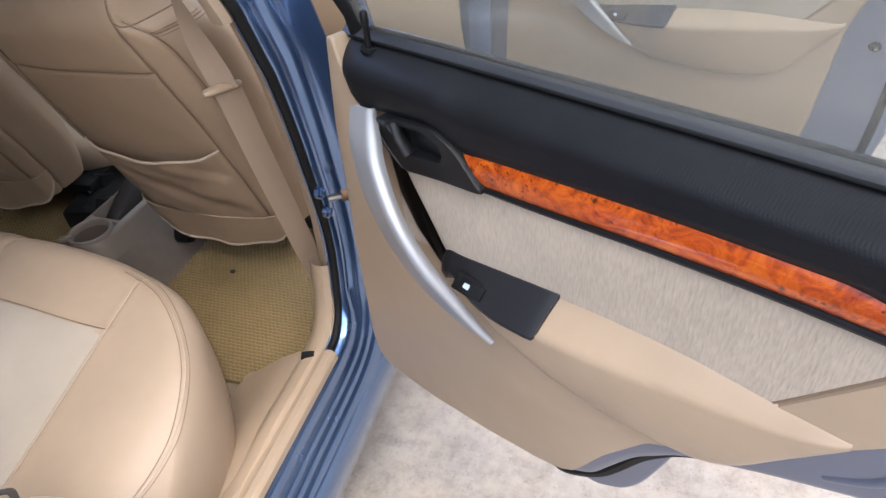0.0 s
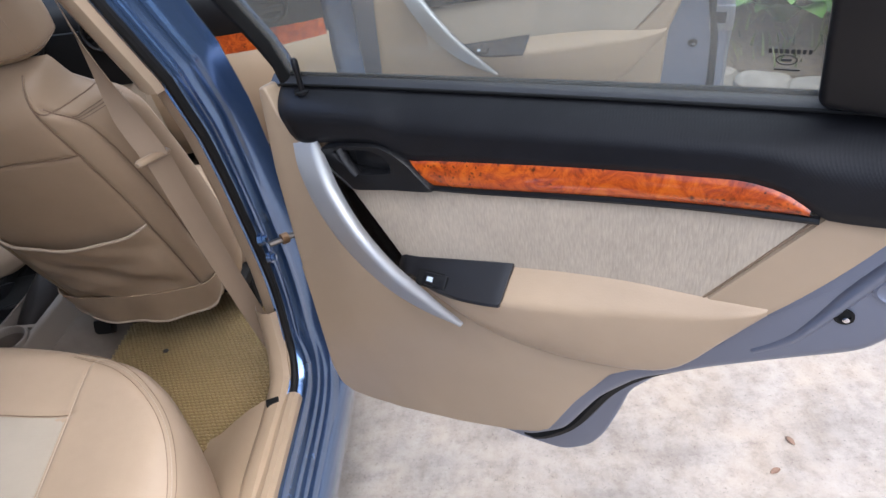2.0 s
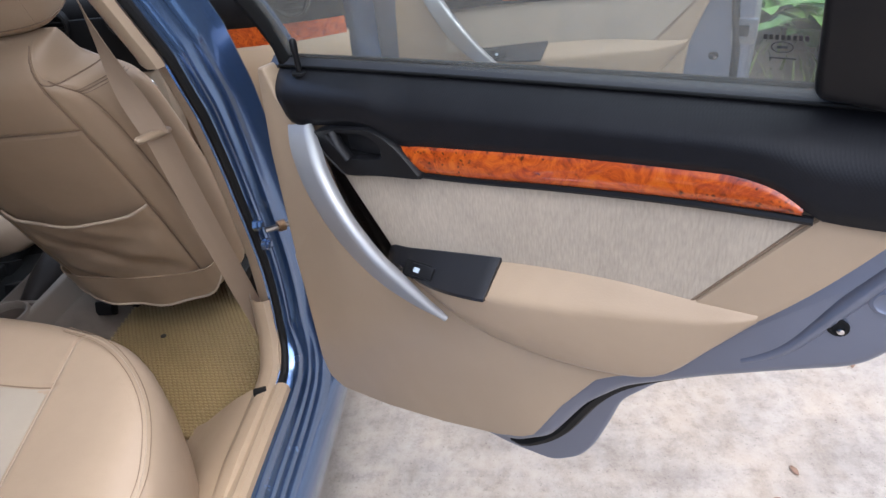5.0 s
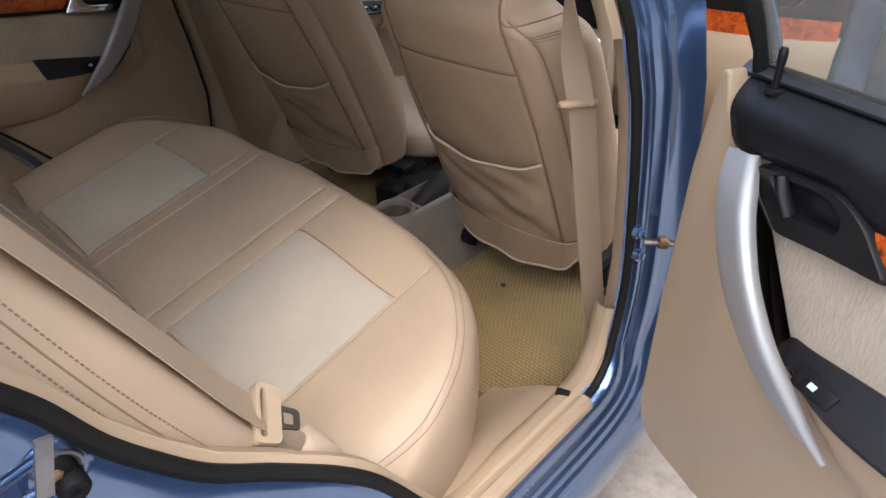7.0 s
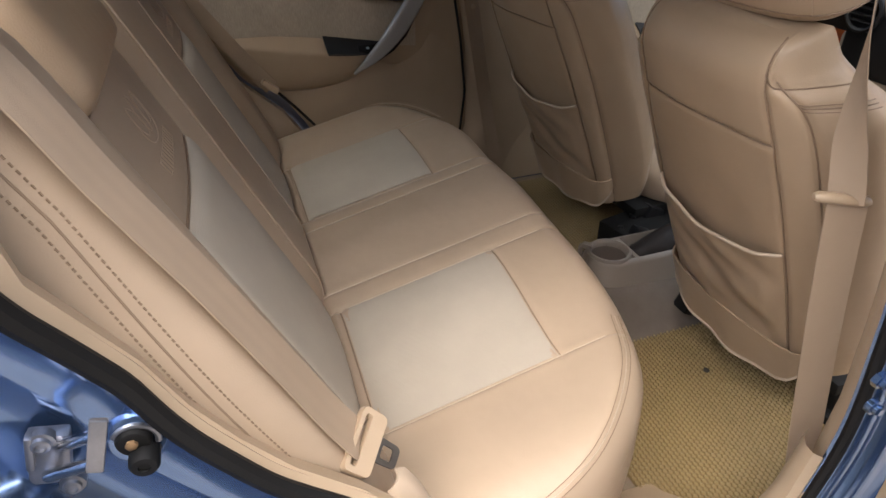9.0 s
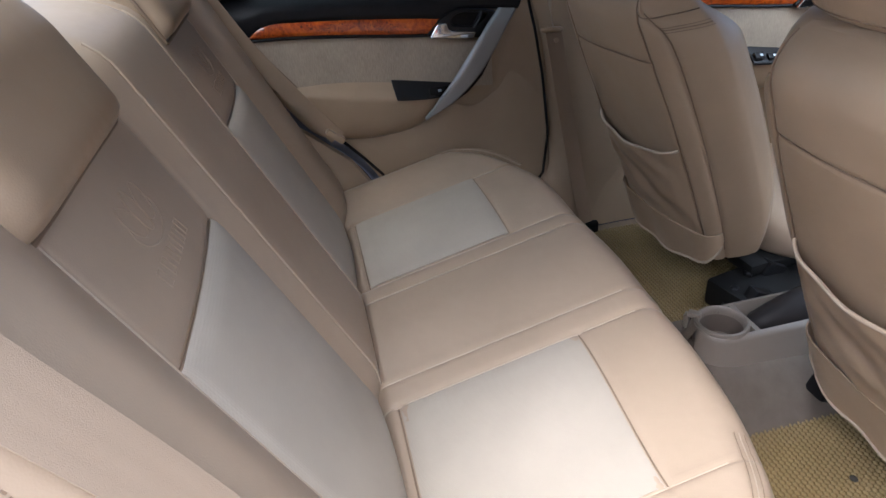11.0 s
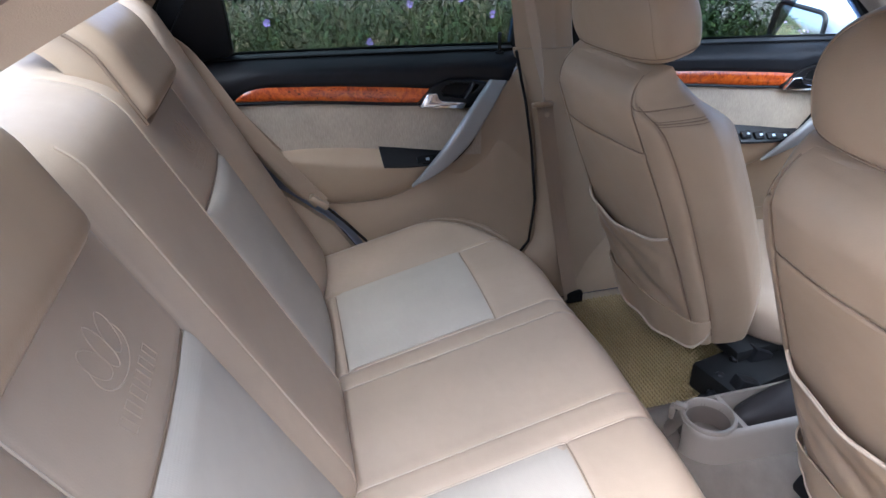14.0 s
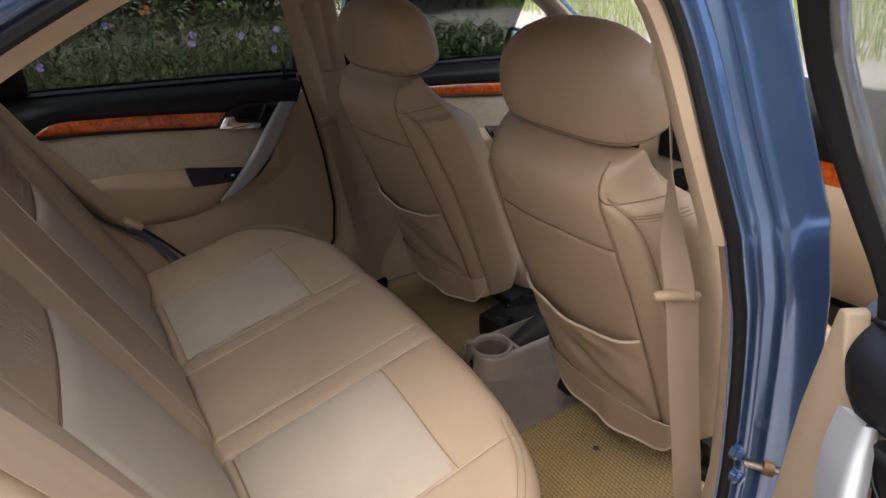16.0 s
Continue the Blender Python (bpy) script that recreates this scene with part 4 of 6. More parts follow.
    for u in np.linspace(0.290, 0.488, 24):
        a = fab(max(u, 0.33)) + 0.003 - 0.06 * max(0.0, 0.33 - u) - 0.014 * max(0.0, 1 - (u - 0.290) / 0.018) ** 2
        h = max(ridge(max(u, 0.31)), 0.010) + 0.003
        e = 0.002 * arch(math.pi * (u - 0.290) / 0.198) ** 0.2
        r = drop(u)
        sec = [(a + 0.001, 0.128), (a + 0.004, 0.135), (a + 0.002 - 0.45 * r, 0.136 + h * 0.55), (a - 0.82 * r, 0.137 + h * 0.94), (a - r + 0.002, 0.1385 + h), (a - r - 0.003, 0.1385 + h), (a - r - 0.006, 0.130 + h)]
        q = (u - 0.290) / 0.198
        rows.append([put(u + (0.030 * (1 - q) - 0.007 * q) * k / 6, z + e * 0.5, w + e) for k, (z, w) in enumerate(sec)])
    f.shell(rows, -side * 0.006)
    plate = part("switch_plate", f, M_PLATE, d, "matt black window switch plate")
    for k in range(1 if rear or side > 0 else 4):
        f = Form()
        uc, dz = (0.374, 0.0) if (rear or side > 0) else (0.36 + 0.036 * k, 0.002 * k)
        h = ridge(uc) + 0.003
        zc, wc = fab(uc) + 0.004 - 0.62 * drop(uc) + dz, 0.1385 + 0.74 * h
        turn = Matrix.Rotation(side * radians(-44), 4, "Y")
        long = 0.054 if k == 0 else 0.030
        f = Form()
        f.box(put(uc, zc, wc), (0.024, long, 0.004), 0.002, turn)
        part("switch_well", f, M_RUBBER, plate, "dark well round the switch")
        f = Form()
        f.box(put(uc + 0.004, zc + 0.001, wc + 0.001), (0.018, long * 0.74, 0.009), 0.0025, turn @ Matrix.Rotation(radians(-5), 4, "X"))
        part("window_switch", f, M_BLACK, plate, "small black rocker switch")
        f = Form()
        f.box(put(uc - 0.003, zc + 0.0042, wc + 0.0046), (0.007, 0.009, 0.002), 0.0008, turn)
        part("switch_mark", f, M_BODYWHITE, plate, "white window mark")
    # silver grab handle
    f = Form()
    outer = spline([(0.157, 0.957, 0.146), (0.185, 0.935, 0.174), (0.222, 0.888, 0.194), (0.260, 0.833, 0.198), (0.307, 0.781, 0.195), (0.350, 0.744, 0.186), (0.382, 0.728, 0.178), (0.411, 0.720, 0.170)], 40)
    inner = spline([(0.200, 0.963, 0.149), (0.229, 0.941, 0.175), (0.255, 0.917, 0.193), (0.296, 0.871, 0.207), (0.336, 0.818, 0.204), (0.370, 0.775, 0.191), (0.394, 0.744, 0.180), (0.413, 0.721, 0.170)], 40)
    rows = []
    for k in range(40):
        drop = float(np.interp(k / 39, [0, 0.15, 0.7, 1.0], [0.010, 0.018, 0.014, 0.002]))
        slim = float(np.interp(k / 39, [0, 0.5, 0.75, 0.9, 1.0], [0.90, 0.86, 0.72, 0.45, 0.05]))
        row = []
        for v, fall in ((0.60, 1.0), (0.15, 0.75), (0.0, 0.30), (0.0, 0.08), (0.03, 0.01), (0.08, 0.0), (0.3, 0.0), (0.6, 0.0), (0.82, 0.0), (0.90, 0.02), (0.96, 0.10), (1.0, 0.28), (1.0, 0.5), (0.95, 0.8), (0.75, 1.0)):
            u, z, w = inner[k] + (outer[k] - inner[k]) * slim * (1 - v)
            row.append(put(u, z, w - drop * fall))
        rows.append(row)
    f.shell(rows, -side * 0.004)
    part("grab_handle", f, M_SILVER, d, "curved silver plastic grab handle")
    # door opener: a surround with a real hollow and a lever across it
    f = Form()
    surround = even(round_poly([(0.201, 0.955), (0.252, 0.968), (0.312, 0.975), (0.336, 0.967), (0.354, 0.956), (0.390, 0.919), (0.322, 0.911), (0.258, 0.900), (0.244, 0.905)], 0.008), 64)
    hollow = even(round_poly([(0.230, 0.958), (0.298, 0.967), (0.317, 0.961), (0.327, 0.950), (0.324, 0.937), (0.268, 0.927), (0.247, 0.940)], 0.009), 64)
    mid = hollow.mean(0)
    turn = max(range(64), key=lambda k: -np.sum((np.roll(hollow, -k, 0) - surround) ** 2))
    hollow = np.roll(hollow, -turn, 0)
    rows = [[put(*q, 0.122) for q in surround], [put(*q, 0.147) for q in surround], [put(*(q + (mid - q) * 0.03), 0.150) for q in surround], [put(*(mid + (q - mid) * 1.05), 0.150) for q in hollow], [put(*q, 0.148) for q in hollow], [put(*(mid + (q - mid) * 0.93), 0.129) for q in hollow]]
    f.grid(np.array(rows), cv=True)
    bezel = part("opener_bezel", f, M_BLACK, d, "black plastic door opener surround")
    f = Form()
    f.grid(np.array([[put(*(mid + (q - mid) * 0.94), 0.1345) for q in hollow], [put(*(mid + (q - mid) * 0.5), 0.133) for q in hollow], [put(*(mid + (q - mid) * 0.02), 0.133) for q in hollow]]), cv=True)
    part("opener_cup", f, M_RUBBER, bezel, "dark hollow behind the opener lever")
    f = Form()
    f.tube([put(0.248, 0.963, 0.1490), put(0.257, 0.947, 0.1520), put(0.270, 0.928, 0.1500)], 0.0075, 12, flat=0.45)
    if not chrome:
        f.box(put(0.290, 0.948, 0.1335), (0.008, 0.058, 0.026), 0.003)
    part("opener_lever", f, M_BLACK, bezel, "black door opener lever")
    f = Form()
    f.tube([put(0.203, 0.953, 0.1490), put(0.226, 0.926, 0.1510), put(0.253, 0.902, 0.1490)], 0.0020, 8)
    part("opener_edge", f, M_BLACK, bezel)
    if chrome:
        f = Form()
        f.prism(round_poly([(0.384, 0.915), (0.362, 0.947), (0.338, 0.947), (0.334, 0.932), (0.324, 0.926), (0.264, 0.917), (0.274, 0.902)], 0.004), put, 0.146, 0.158, 0.003)
        part("opener_pull", f, M_CHROME, bezel, "chrome opener pull")
    f = Form()
    f.prism(round_poly([(0.200, 0.952), (0.254, 0.901), (0.229, 0.893), (0.223, 0.874), (0.226, 0.850), (0.252, 0.805), (0.291, 0.768), (0.338, 0.742), (0.334, 0.739), (0.287, 0.765), (0.248, 0.803), (0.222, 0.850), (0.216, 0.90)], 0.002), put, 0.120, 0.1365, 0.0015)
    part("handle_fillet", f, M_BLACK, d, "black fillet beside the grab handle")
    # lock pin
    f = Form()
    f.lathe([(0.011, 0.0), (0.011, 0.004), (0.006, 0.005)], 14, lambda a, b, c: tuple(np.array(put(0.168, 1.020, 0.112)) + (a, b, c)))
    f.lathe([(0.0042, 0.0), (0.0042, 0.030), (0.0052, 0.034), (0.0050, 0.046), (0.003, 0.049), (0.0, 0.0495)], 12, lambda a, b, c: tuple(np.array(put(0.168, 1.020, 0.112)) + (a, b, c)))
    part("lock_pin", f, M_BLACK, d, "black lock pin in its collar")
    # glass and frame
    lean = lambda z: 0.088 + 0.48 * max(0.0, z - 1.04)
    zr = 1.36 if rear else 1.37
    ue = 0.80 if rear else 0.86
    f = Form()
    gtop = (lambda u: 1.395 - 0.25 * max(0, u - 0.50) ** 1.6) if rear else (lambda u: 1.44 - 1.0 * max(0, 0.55 - u) ** 1.4)
    u0 = 0.115 if rear else 0.10
    if rear or side > 0:
        f.shell([[put(u, z, lean(z)) for z in np.linspace(1.02, gtop(u), 6)] for u in np.linspace(u0, ue, 14)], 0.004)
        part("window_glass", f, M_GLASS_VEILED if side > 0 else M_GLASS_DARK, d, "clear window glass with dust and a painted-in sky veil" if side > 0 else "dusty tinted window glass")
    else:
        edge = curve([(0.95, 0.397), (1.02, 0.394), (1.10, 0.389), (1.20, 0.381), (1.28, 0.374), (1.45, 0.35)])
        for lo, hi, glazing, words in ((lambda z: u0, edge, M_GLASS, "clear glass before the mirror"), (edge, lambda z: ue, M_GLASS_DARK, "glass behind dark tinting film")):
            f = Form()
            rows = []
            for v in np.linspace(0, 1, 12):
                z = 1.02 + 0.36 * v
                rows.append([put(lo(z) + (hi(z) - lo(z)) * q, min(z, gtop(lo(z) + (hi(z) - lo(z)) * q)), lean(z)) for q in np.linspace(0, 1, 8)])
            f.shell(rows, 0.004)
            part("window_glass", f, glazing, d, words)
    f = Form()
    if rear:
        path = [(0.122, 1.02), (0.120, 1.09), (0.106, 1.16), (0.100, 1.26), (0.13, 1.35), (0.19, 1.39), (0.30, 1.398), (0.50, 1.395), (0.66, 1.365), (0.80, 1.31), (0.90, 1.22), (0.955, 1.12), (0.97, 1.04)]
    else:
        path = [(0.08, 1.03), (0.20, 1.13), (0.40, 1.30), (0.50, 1.38), (0.60, 1.43), (0.78, 1.45), (0.87, 1.43), (0.885, 1.30), (0.895, 1.15), (0.895, 1.03)]
    p = spline(path, 40)
    f.tube([put(u, z, lean(z)) for u, z in p], np.interp(np.arange(40), [0, 8, 16], [0.012, 0.013, 0.021]) if rear else 0.021, 10, flat=1.1)
    part("window_frame", f, M_RUBBER, d, "black window frame")
    f = Form()
    f.tube([put(u + (0 if side < 0 else -0.012 if u < 0.5 else 0.02), z + (0.02 if 0.25 < u < 0.9 else 0), lean(z) - (0.022 if side > 0 else 0.030)) for u, z in p], np.interp(np.arange(40), [0, 8, 16], [0.009, 0.010, 0.018]) if rear else 0.018, 10)
    part("frame_skin", f, M_BLUE, d, "blue painted window frame")
    if rear:
        f = Form()
        quarter = [(0.790, 1.064), (0.786, 1.30), (0.86, 1.26), (0.92, 1.18), (0.955, 1.10), (0.965, 1.05), (0.88, 1.052)]
        f.prism(round_poly(quarter, 0.012), lambda u, z, w: put(u, z, w + lean(z)), -0.01, 0.030, 0.008)
        part("quarter_panel", f, M_BLACK, d, "black plastic quarter panel behind the glass")
    # rear edge: hole with grommet, latch, rubber along the cut-out
    f = Form()
    hz = 0.836 if rear else 0.80
    hu = 0.852 if rear else 0.835
    f.lathe([(0.010, 0.0), (0.010, 0.002), (0.007, 0.002), (0.006, -0.003), (0.0, -0.003)], 16, lambda a, b, c: put(hu + a, hz + b, 0.113 + c))
    part("grommet", f, M_RUBBER, d, "black grommet in the door edge")
    f = Form()
    f.lathe([(0.004, 0.0), (0.0035, 0.004), (0.0, 0.005)], 10, lambda a, b, c: put(hu + a + 0.003, hz + b - 0.003, 0.112 + c))
    part("screw", f, M_CHROME, d)
    f = Form()
    lu, lz = (0.905, 0.925) if rear else (0.885, 0.86)
    f.box(put(lu, lz, 0.108), (0.018, 0.055, 0.060), 0.006)
    lt = part("latch", f, M_STEEL, d, "steel door latch")
    f = Form()
    f.box(put(lu - 0.004, lz + 0.002, 0.1165), (0.004, 0.030, 0.026), 0.001)
    part("latch_slot", f, M_RUBBER, lt, "dark latch slot")
    if rear:
        f = Form()
        f.tube([put(u, z, 0.1085) for u, z in spline([(0.935, 0.99), (0.897, 0.935), (0.858, 0.870), (0.815, 0.792), (0.775, 0.755)], 20)], np.r_[np.linspace(0.008, 0.0095, 10), np.linspace(0.0095, 0.005, 10)], 10)
        part("flange_crease", f, M_BLUE_MATT, d, "pressed crease beside the door trim")
        f = Form()
        f.lathe([(0.016, -0.001), (0.0145, 0.0022), (0.011, 0.0028), (0.009, 0.0012), (0.0, 0.0010)], 22, lambda a, b, c: put(0.884 + a, 0.876 + b, 0.1118 + c))
        part("pressed_dimple", f, M_BLUE_MATT, d, "round pressed dimple in the door edge")
    if rear:
        f = Form()
        f.tube([put(u, z, 0.088) for u, z in spline([(0.455, 0.425), (0.482, 0.428), (0.541, 0.487), (0.597, 0.588), (0.647, 0.645), (0.739, 0.706), (0.82, 0.748)], 30)], np.r_[np.linspace(0.010, 0.012, 15), np.linspace(0.012, 0.004, 15)], 8)
        part("edge_rubber", f, M_RUBBER, d, "black rubber strip along the wheel-arch cut-out")
    else:
        f = Form()
        f.tube([put(u, z, 0.113) for u, z in spline([(0.858, 0.44), (0.874, 0.60), (0.876, 0.80), (0.862, 0.93), (0.868, 1.00)], 24)], 0.009, 8)
        part("edge_rubber", f, M_RUBBER, d)
    return d


HX, HY, FY = 0.8265, 0.0895, 1.19
door_rr = build_door(1, True, pose(HX, HY, 0.75, 0, 0, 60) @ Matrix.Rotation(radians(-1.0), 4, "X") @ Matrix.Translation((0, 0, -0.75)), "open blue rear door with tan, black and burl trim", "rear doors", False)
door_rl = build_door(-1, True, pose(-HX, HY, 0.0), "closed rear door, tan trim with burl inlay and silver handle", "rear doors", True)
door_fr = build_door(1, False, pose(HX, FY, 0.0, 0, 0, 64.7), "open blue front passenger door with tan trim", "front doors", False)
door_fl = build_door(-1, False, pose(-HX, FY, 0.0), "closed front driver door with burl inlay and switches", "front doors", True)

# etched marks on the open door's glass
f = Form()
gx = -0.1255
for k in range(8):
    f.box((gx - 0.002, -0.748 - 0.0043 * k, 1.112), (0.0008, 0.0026, 0.0048), 0.0, Matrix.Rotation(radians(-25), 4, "Y"))
f.box((gx + 0.006, -0.762, 1.093), (0.0008, 0.020, 0.0014), 0.0, Matrix.Rotation(radians(-25), 4, "Y"))
ring = [(gx + 0.002 - 0.48 * 0.0050 * math.sin(a), -0.761 + 0.0080 * math.cos(a), 1.103 + 0.0050 * math.sin(a)) for a in np.linspace(0, 2 * np.pi, 24, endpoint=False)]
f.tube(ring, 0.0006, 6, closed=True)
f.box((gx + 0.002, -0.761, 1.103), (0.0008, 0.008, 0.002), 0.0)
part("glass_mark", f, M_INK, door_rr, "faint dark etched maker's mark on the glass")


# ---------------------------------------------------------------- rear bench
bench = thing("bench_seat", "tan leather rear bench with grey-beige perforated panels", "car seat")


NEAR_EDGE = curve([(0.0, -0.100), (0.2, -0.102), (0.3, -0.102), (0.38, -0.106), (0.45, -0.122), (0.52, -0.152), (0.58, -0.198), (0.61, -0.232), (0.645, -0.285), (0.669, -0.350), (0.687, -0.42), (0.70, -0.48), (0.72, -0.56)])


def front_y(x):
    """The front edge of the cushion, worn rounder on the passenger side."""
    return NEAR_EDGE(x) if x > 0 else -0.100 - 0.262 * max(0.0, (-x - 0.28) / 0.44) ** 2.5


def seat_z(x, y):
    a = abs(x)
    z = 0.552 + (y + 0.60) * 0.235
    z += 0.014 * step(0.46, 0.58, a) - 0.070 * max(0.0, (a - 0.605) / 0.10) ** 2
    z += 0.006 * math.sin(math.pi * min(1, max(0, (a - 0.17) / 0.28))) + 0.008 * math.exp(-(x / 0.09) ** 2)
    for c in (0.119, 0.17, 0.45):
        z -= 0.0026 * math.exp(-((a - c) / 0.0035) ** 2)
    if 0.165 < a < 0.46:
        z -= 0.0035 * math.exp(-((y + 0.26) / 0.005) ** 2) + 0.005 * math.exp(-((y + 0.555) / 0.006) ** 2)
    z -= 0.004 * step(0.150, 0.172, a) * (1 - step(0.43, 0.455, a))
    z -= 0.02 * step(-0.565, -0.60, y) + 0.030 * step(0.17, 0.42, x)
    return z


XS = np.unique(np.round(np.r_[np.linspace(-0.700, 0.700, 97), [s * (c + e) for s in (1, -1) for c in (0.119, 0.17, 0.45) for e in (-0.012, -0.006, -0.003, 0, 0.003, 0.006, 0.012)]], 5))


def cushion_row(x):
    yf = front_y(x)
    yr = yf - 0.065
    ys = np.unique(np.r_[np.linspace(-0.61, yr, 26), [c + e for c in (-0.26, -0.555) for e in (-0.010, -0.005, 0, 0.005, 0.010)]])
    ys = np.interp(np.linspace(0, 1, 40), np.linspace(0, 1, len(ys)), np.clip(np.sort(ys), -0.61, yr))
    row = [(x, y, seat_z(x, y)) for y in ys]
    zt = seat_z(x, yr)
    for t in np.linspace(0.15, 1, 8) * np.pi / 2:
        row.append((x, yr + 0.065 * math.sin(t), zt + 0.014 * math.sin(t) - 0.075 * (1 - math.cos(t))))
    last = row[-1]
    for s in (0.25, 0.5, 0.75, 1.0):
        row.append((x, last[1] - 0.035 * s + 0.016 * math.sin(math.pi * s), last[2] + (0.315 - last[2]) * s))
    return row


rows = [cushion_row(x) for x in XS]
first, last = [(q[0] - 0.004, q[1], 0.315) for q in rows[0]], [(q[0] + 0.004, q[1], 0.315) for q in rows[-1]]
f = Form()
f.grid(np.array([first] + rows + [last]))
cushion = part("cushion", f, M_LEATHER, bench, "smooth tan leather bench cushion", angle=60)
for side in (1, -1):
    f = Form()
    f.shell([[(side * x, y, seat_z(side * x, y) + 0.0010 + 0.003 * arch(math.pi * (x - 0.173) / 0.274) ** 0.4 * arch(math.pi * (y + 0.552) / 0.289) ** 0.4) for y in np.linspace(-0.552, -0.263, 22)] for x in np.linspace(0.173, 0.447, 22)], 0.003)
    part("seat_panel", f, M_PANEL, bench, "grey-beige perforated seat panel")
    f = Form()
    f.tube([(side * 0.119, y, seat_z(side * 0.119, y) + 0.0012) for y in np.linspace(-0.59, front_y(0.119) - 0.062, 24)], 0.0015, 6)
    part("piping", f, M_PIPING, bench)
    f = Form()
    f.tube([(side * 0.17, y, seat_z(side * 0.17, y) + 0.0010) for y in np.linspace(-0.59, front_y(0.17) - 0.064, 24)], 0.0014, 6)
    part("seam", f, M_PIPING, bench)
    f = Form()
    f.tube([(side * x, -0.26, seat_z(side * x, -0.26) + 0.0018) for x in np.linspace(0.172, 0.448, 16)], 0.0011, 6)
    part("seam", f, M_THREAD, bench)
    f = Form()
    f.tube([(side * x, -0.555, seat_z(side * x, -0.555) + 0.0020) for x in np.linspace(0.172, 0.448, 16)], 0.0012, 6)
    part("seam", f, M_THREAD, bench)
    f = Form()
    f.tube([(side * 0.45, y, seat_z(side * 0.45, y) + 0.0008) for y in np.linspace(-0.59, front_y(0.45) - 0.062, 20)], 0.0010, 6)
    part("seam", f, M_PIPING, bench)
    # seam pair along the rounded outer edge
    for k, off in ((0, 0.040), (1, 0.046), (0, 0.052)):
        f = Form()
        lane = [(x + (0.046 - off) * 0.75, y + (0.046 - off) * 0.65) for x, y in ((0.42, -0.150), (0.50, -0.180), (0.575, -0.236), (0.630, -0.302), (0.657, -0.38), (0.660, -0.44), (0.652, -0.50), (0.640, -0.56))]
        path = [(side * x, y, seat_z(side * x, y) + 0.0012) for x, y in spline(lane, 60)]
        f.tube(path, 0.0007, 6)
        part("stitch_line", f, M_PIPING if k else M_THREAD, bench)

# backrest
B0, UP, NO = np.array((0, -0.575, 0.55)), np.array((0, -0.41, 0.912)), np.array((0, 0.912, 0.41))


def back_off(x, s):
    a = abs(x)
    o = 0.017 * (1 - step(0.095, 0.160, a)) + 0.026 * step(0.44, 0.54, a) * (1 - step(0.62, 0.74, a))
    o -= 0.13 * max(0.0, (a - 0.615) / 0.10) ** 2
    o += 0.006 * math.sin(math.pi * min(1, max(0, (a - 0.165) / 0.295)))
    for c in (0.16, 0.46):
        o -= 0.004 * math.exp(-((a - c) / 0.006) ** 2)
    if 0.16 < a < 0.46:
        o -= 0.003 * math.exp(-((s - 0.414) / 0.005) ** 2)
    o -= 0.02 * step(0.05, -0.03, s)
    s0 = 0.60 + 0.07 * float(step(0.48, 0.56, a))
    if s > s0:
        o -= 0.15 * ((s - s0) / 0.14) ** 2
    return o


def back_at(x, s, lift=0.0):
    p = B0 + UP * s + NO * (back_off(x, s) + lift)
    return (x, p[1], p[2])


def bow(s):
    """Where the stitching of the side bolster runs: furthest out half-way down."""
    return 0.660 + 0.012 * math.sin(math.pi * min(1.0, max(0.0, s / 0.56)))


def bolster(x, s, lift=0.0):
    """A point of the backrest; its side wall stands steep where the door opening is near."""
    p = back_at(x, s, lift)
    return (p[0] - math.copysign(max(0.0, abs(x) - 0.64) * 0.86, x), p[1], p[2])


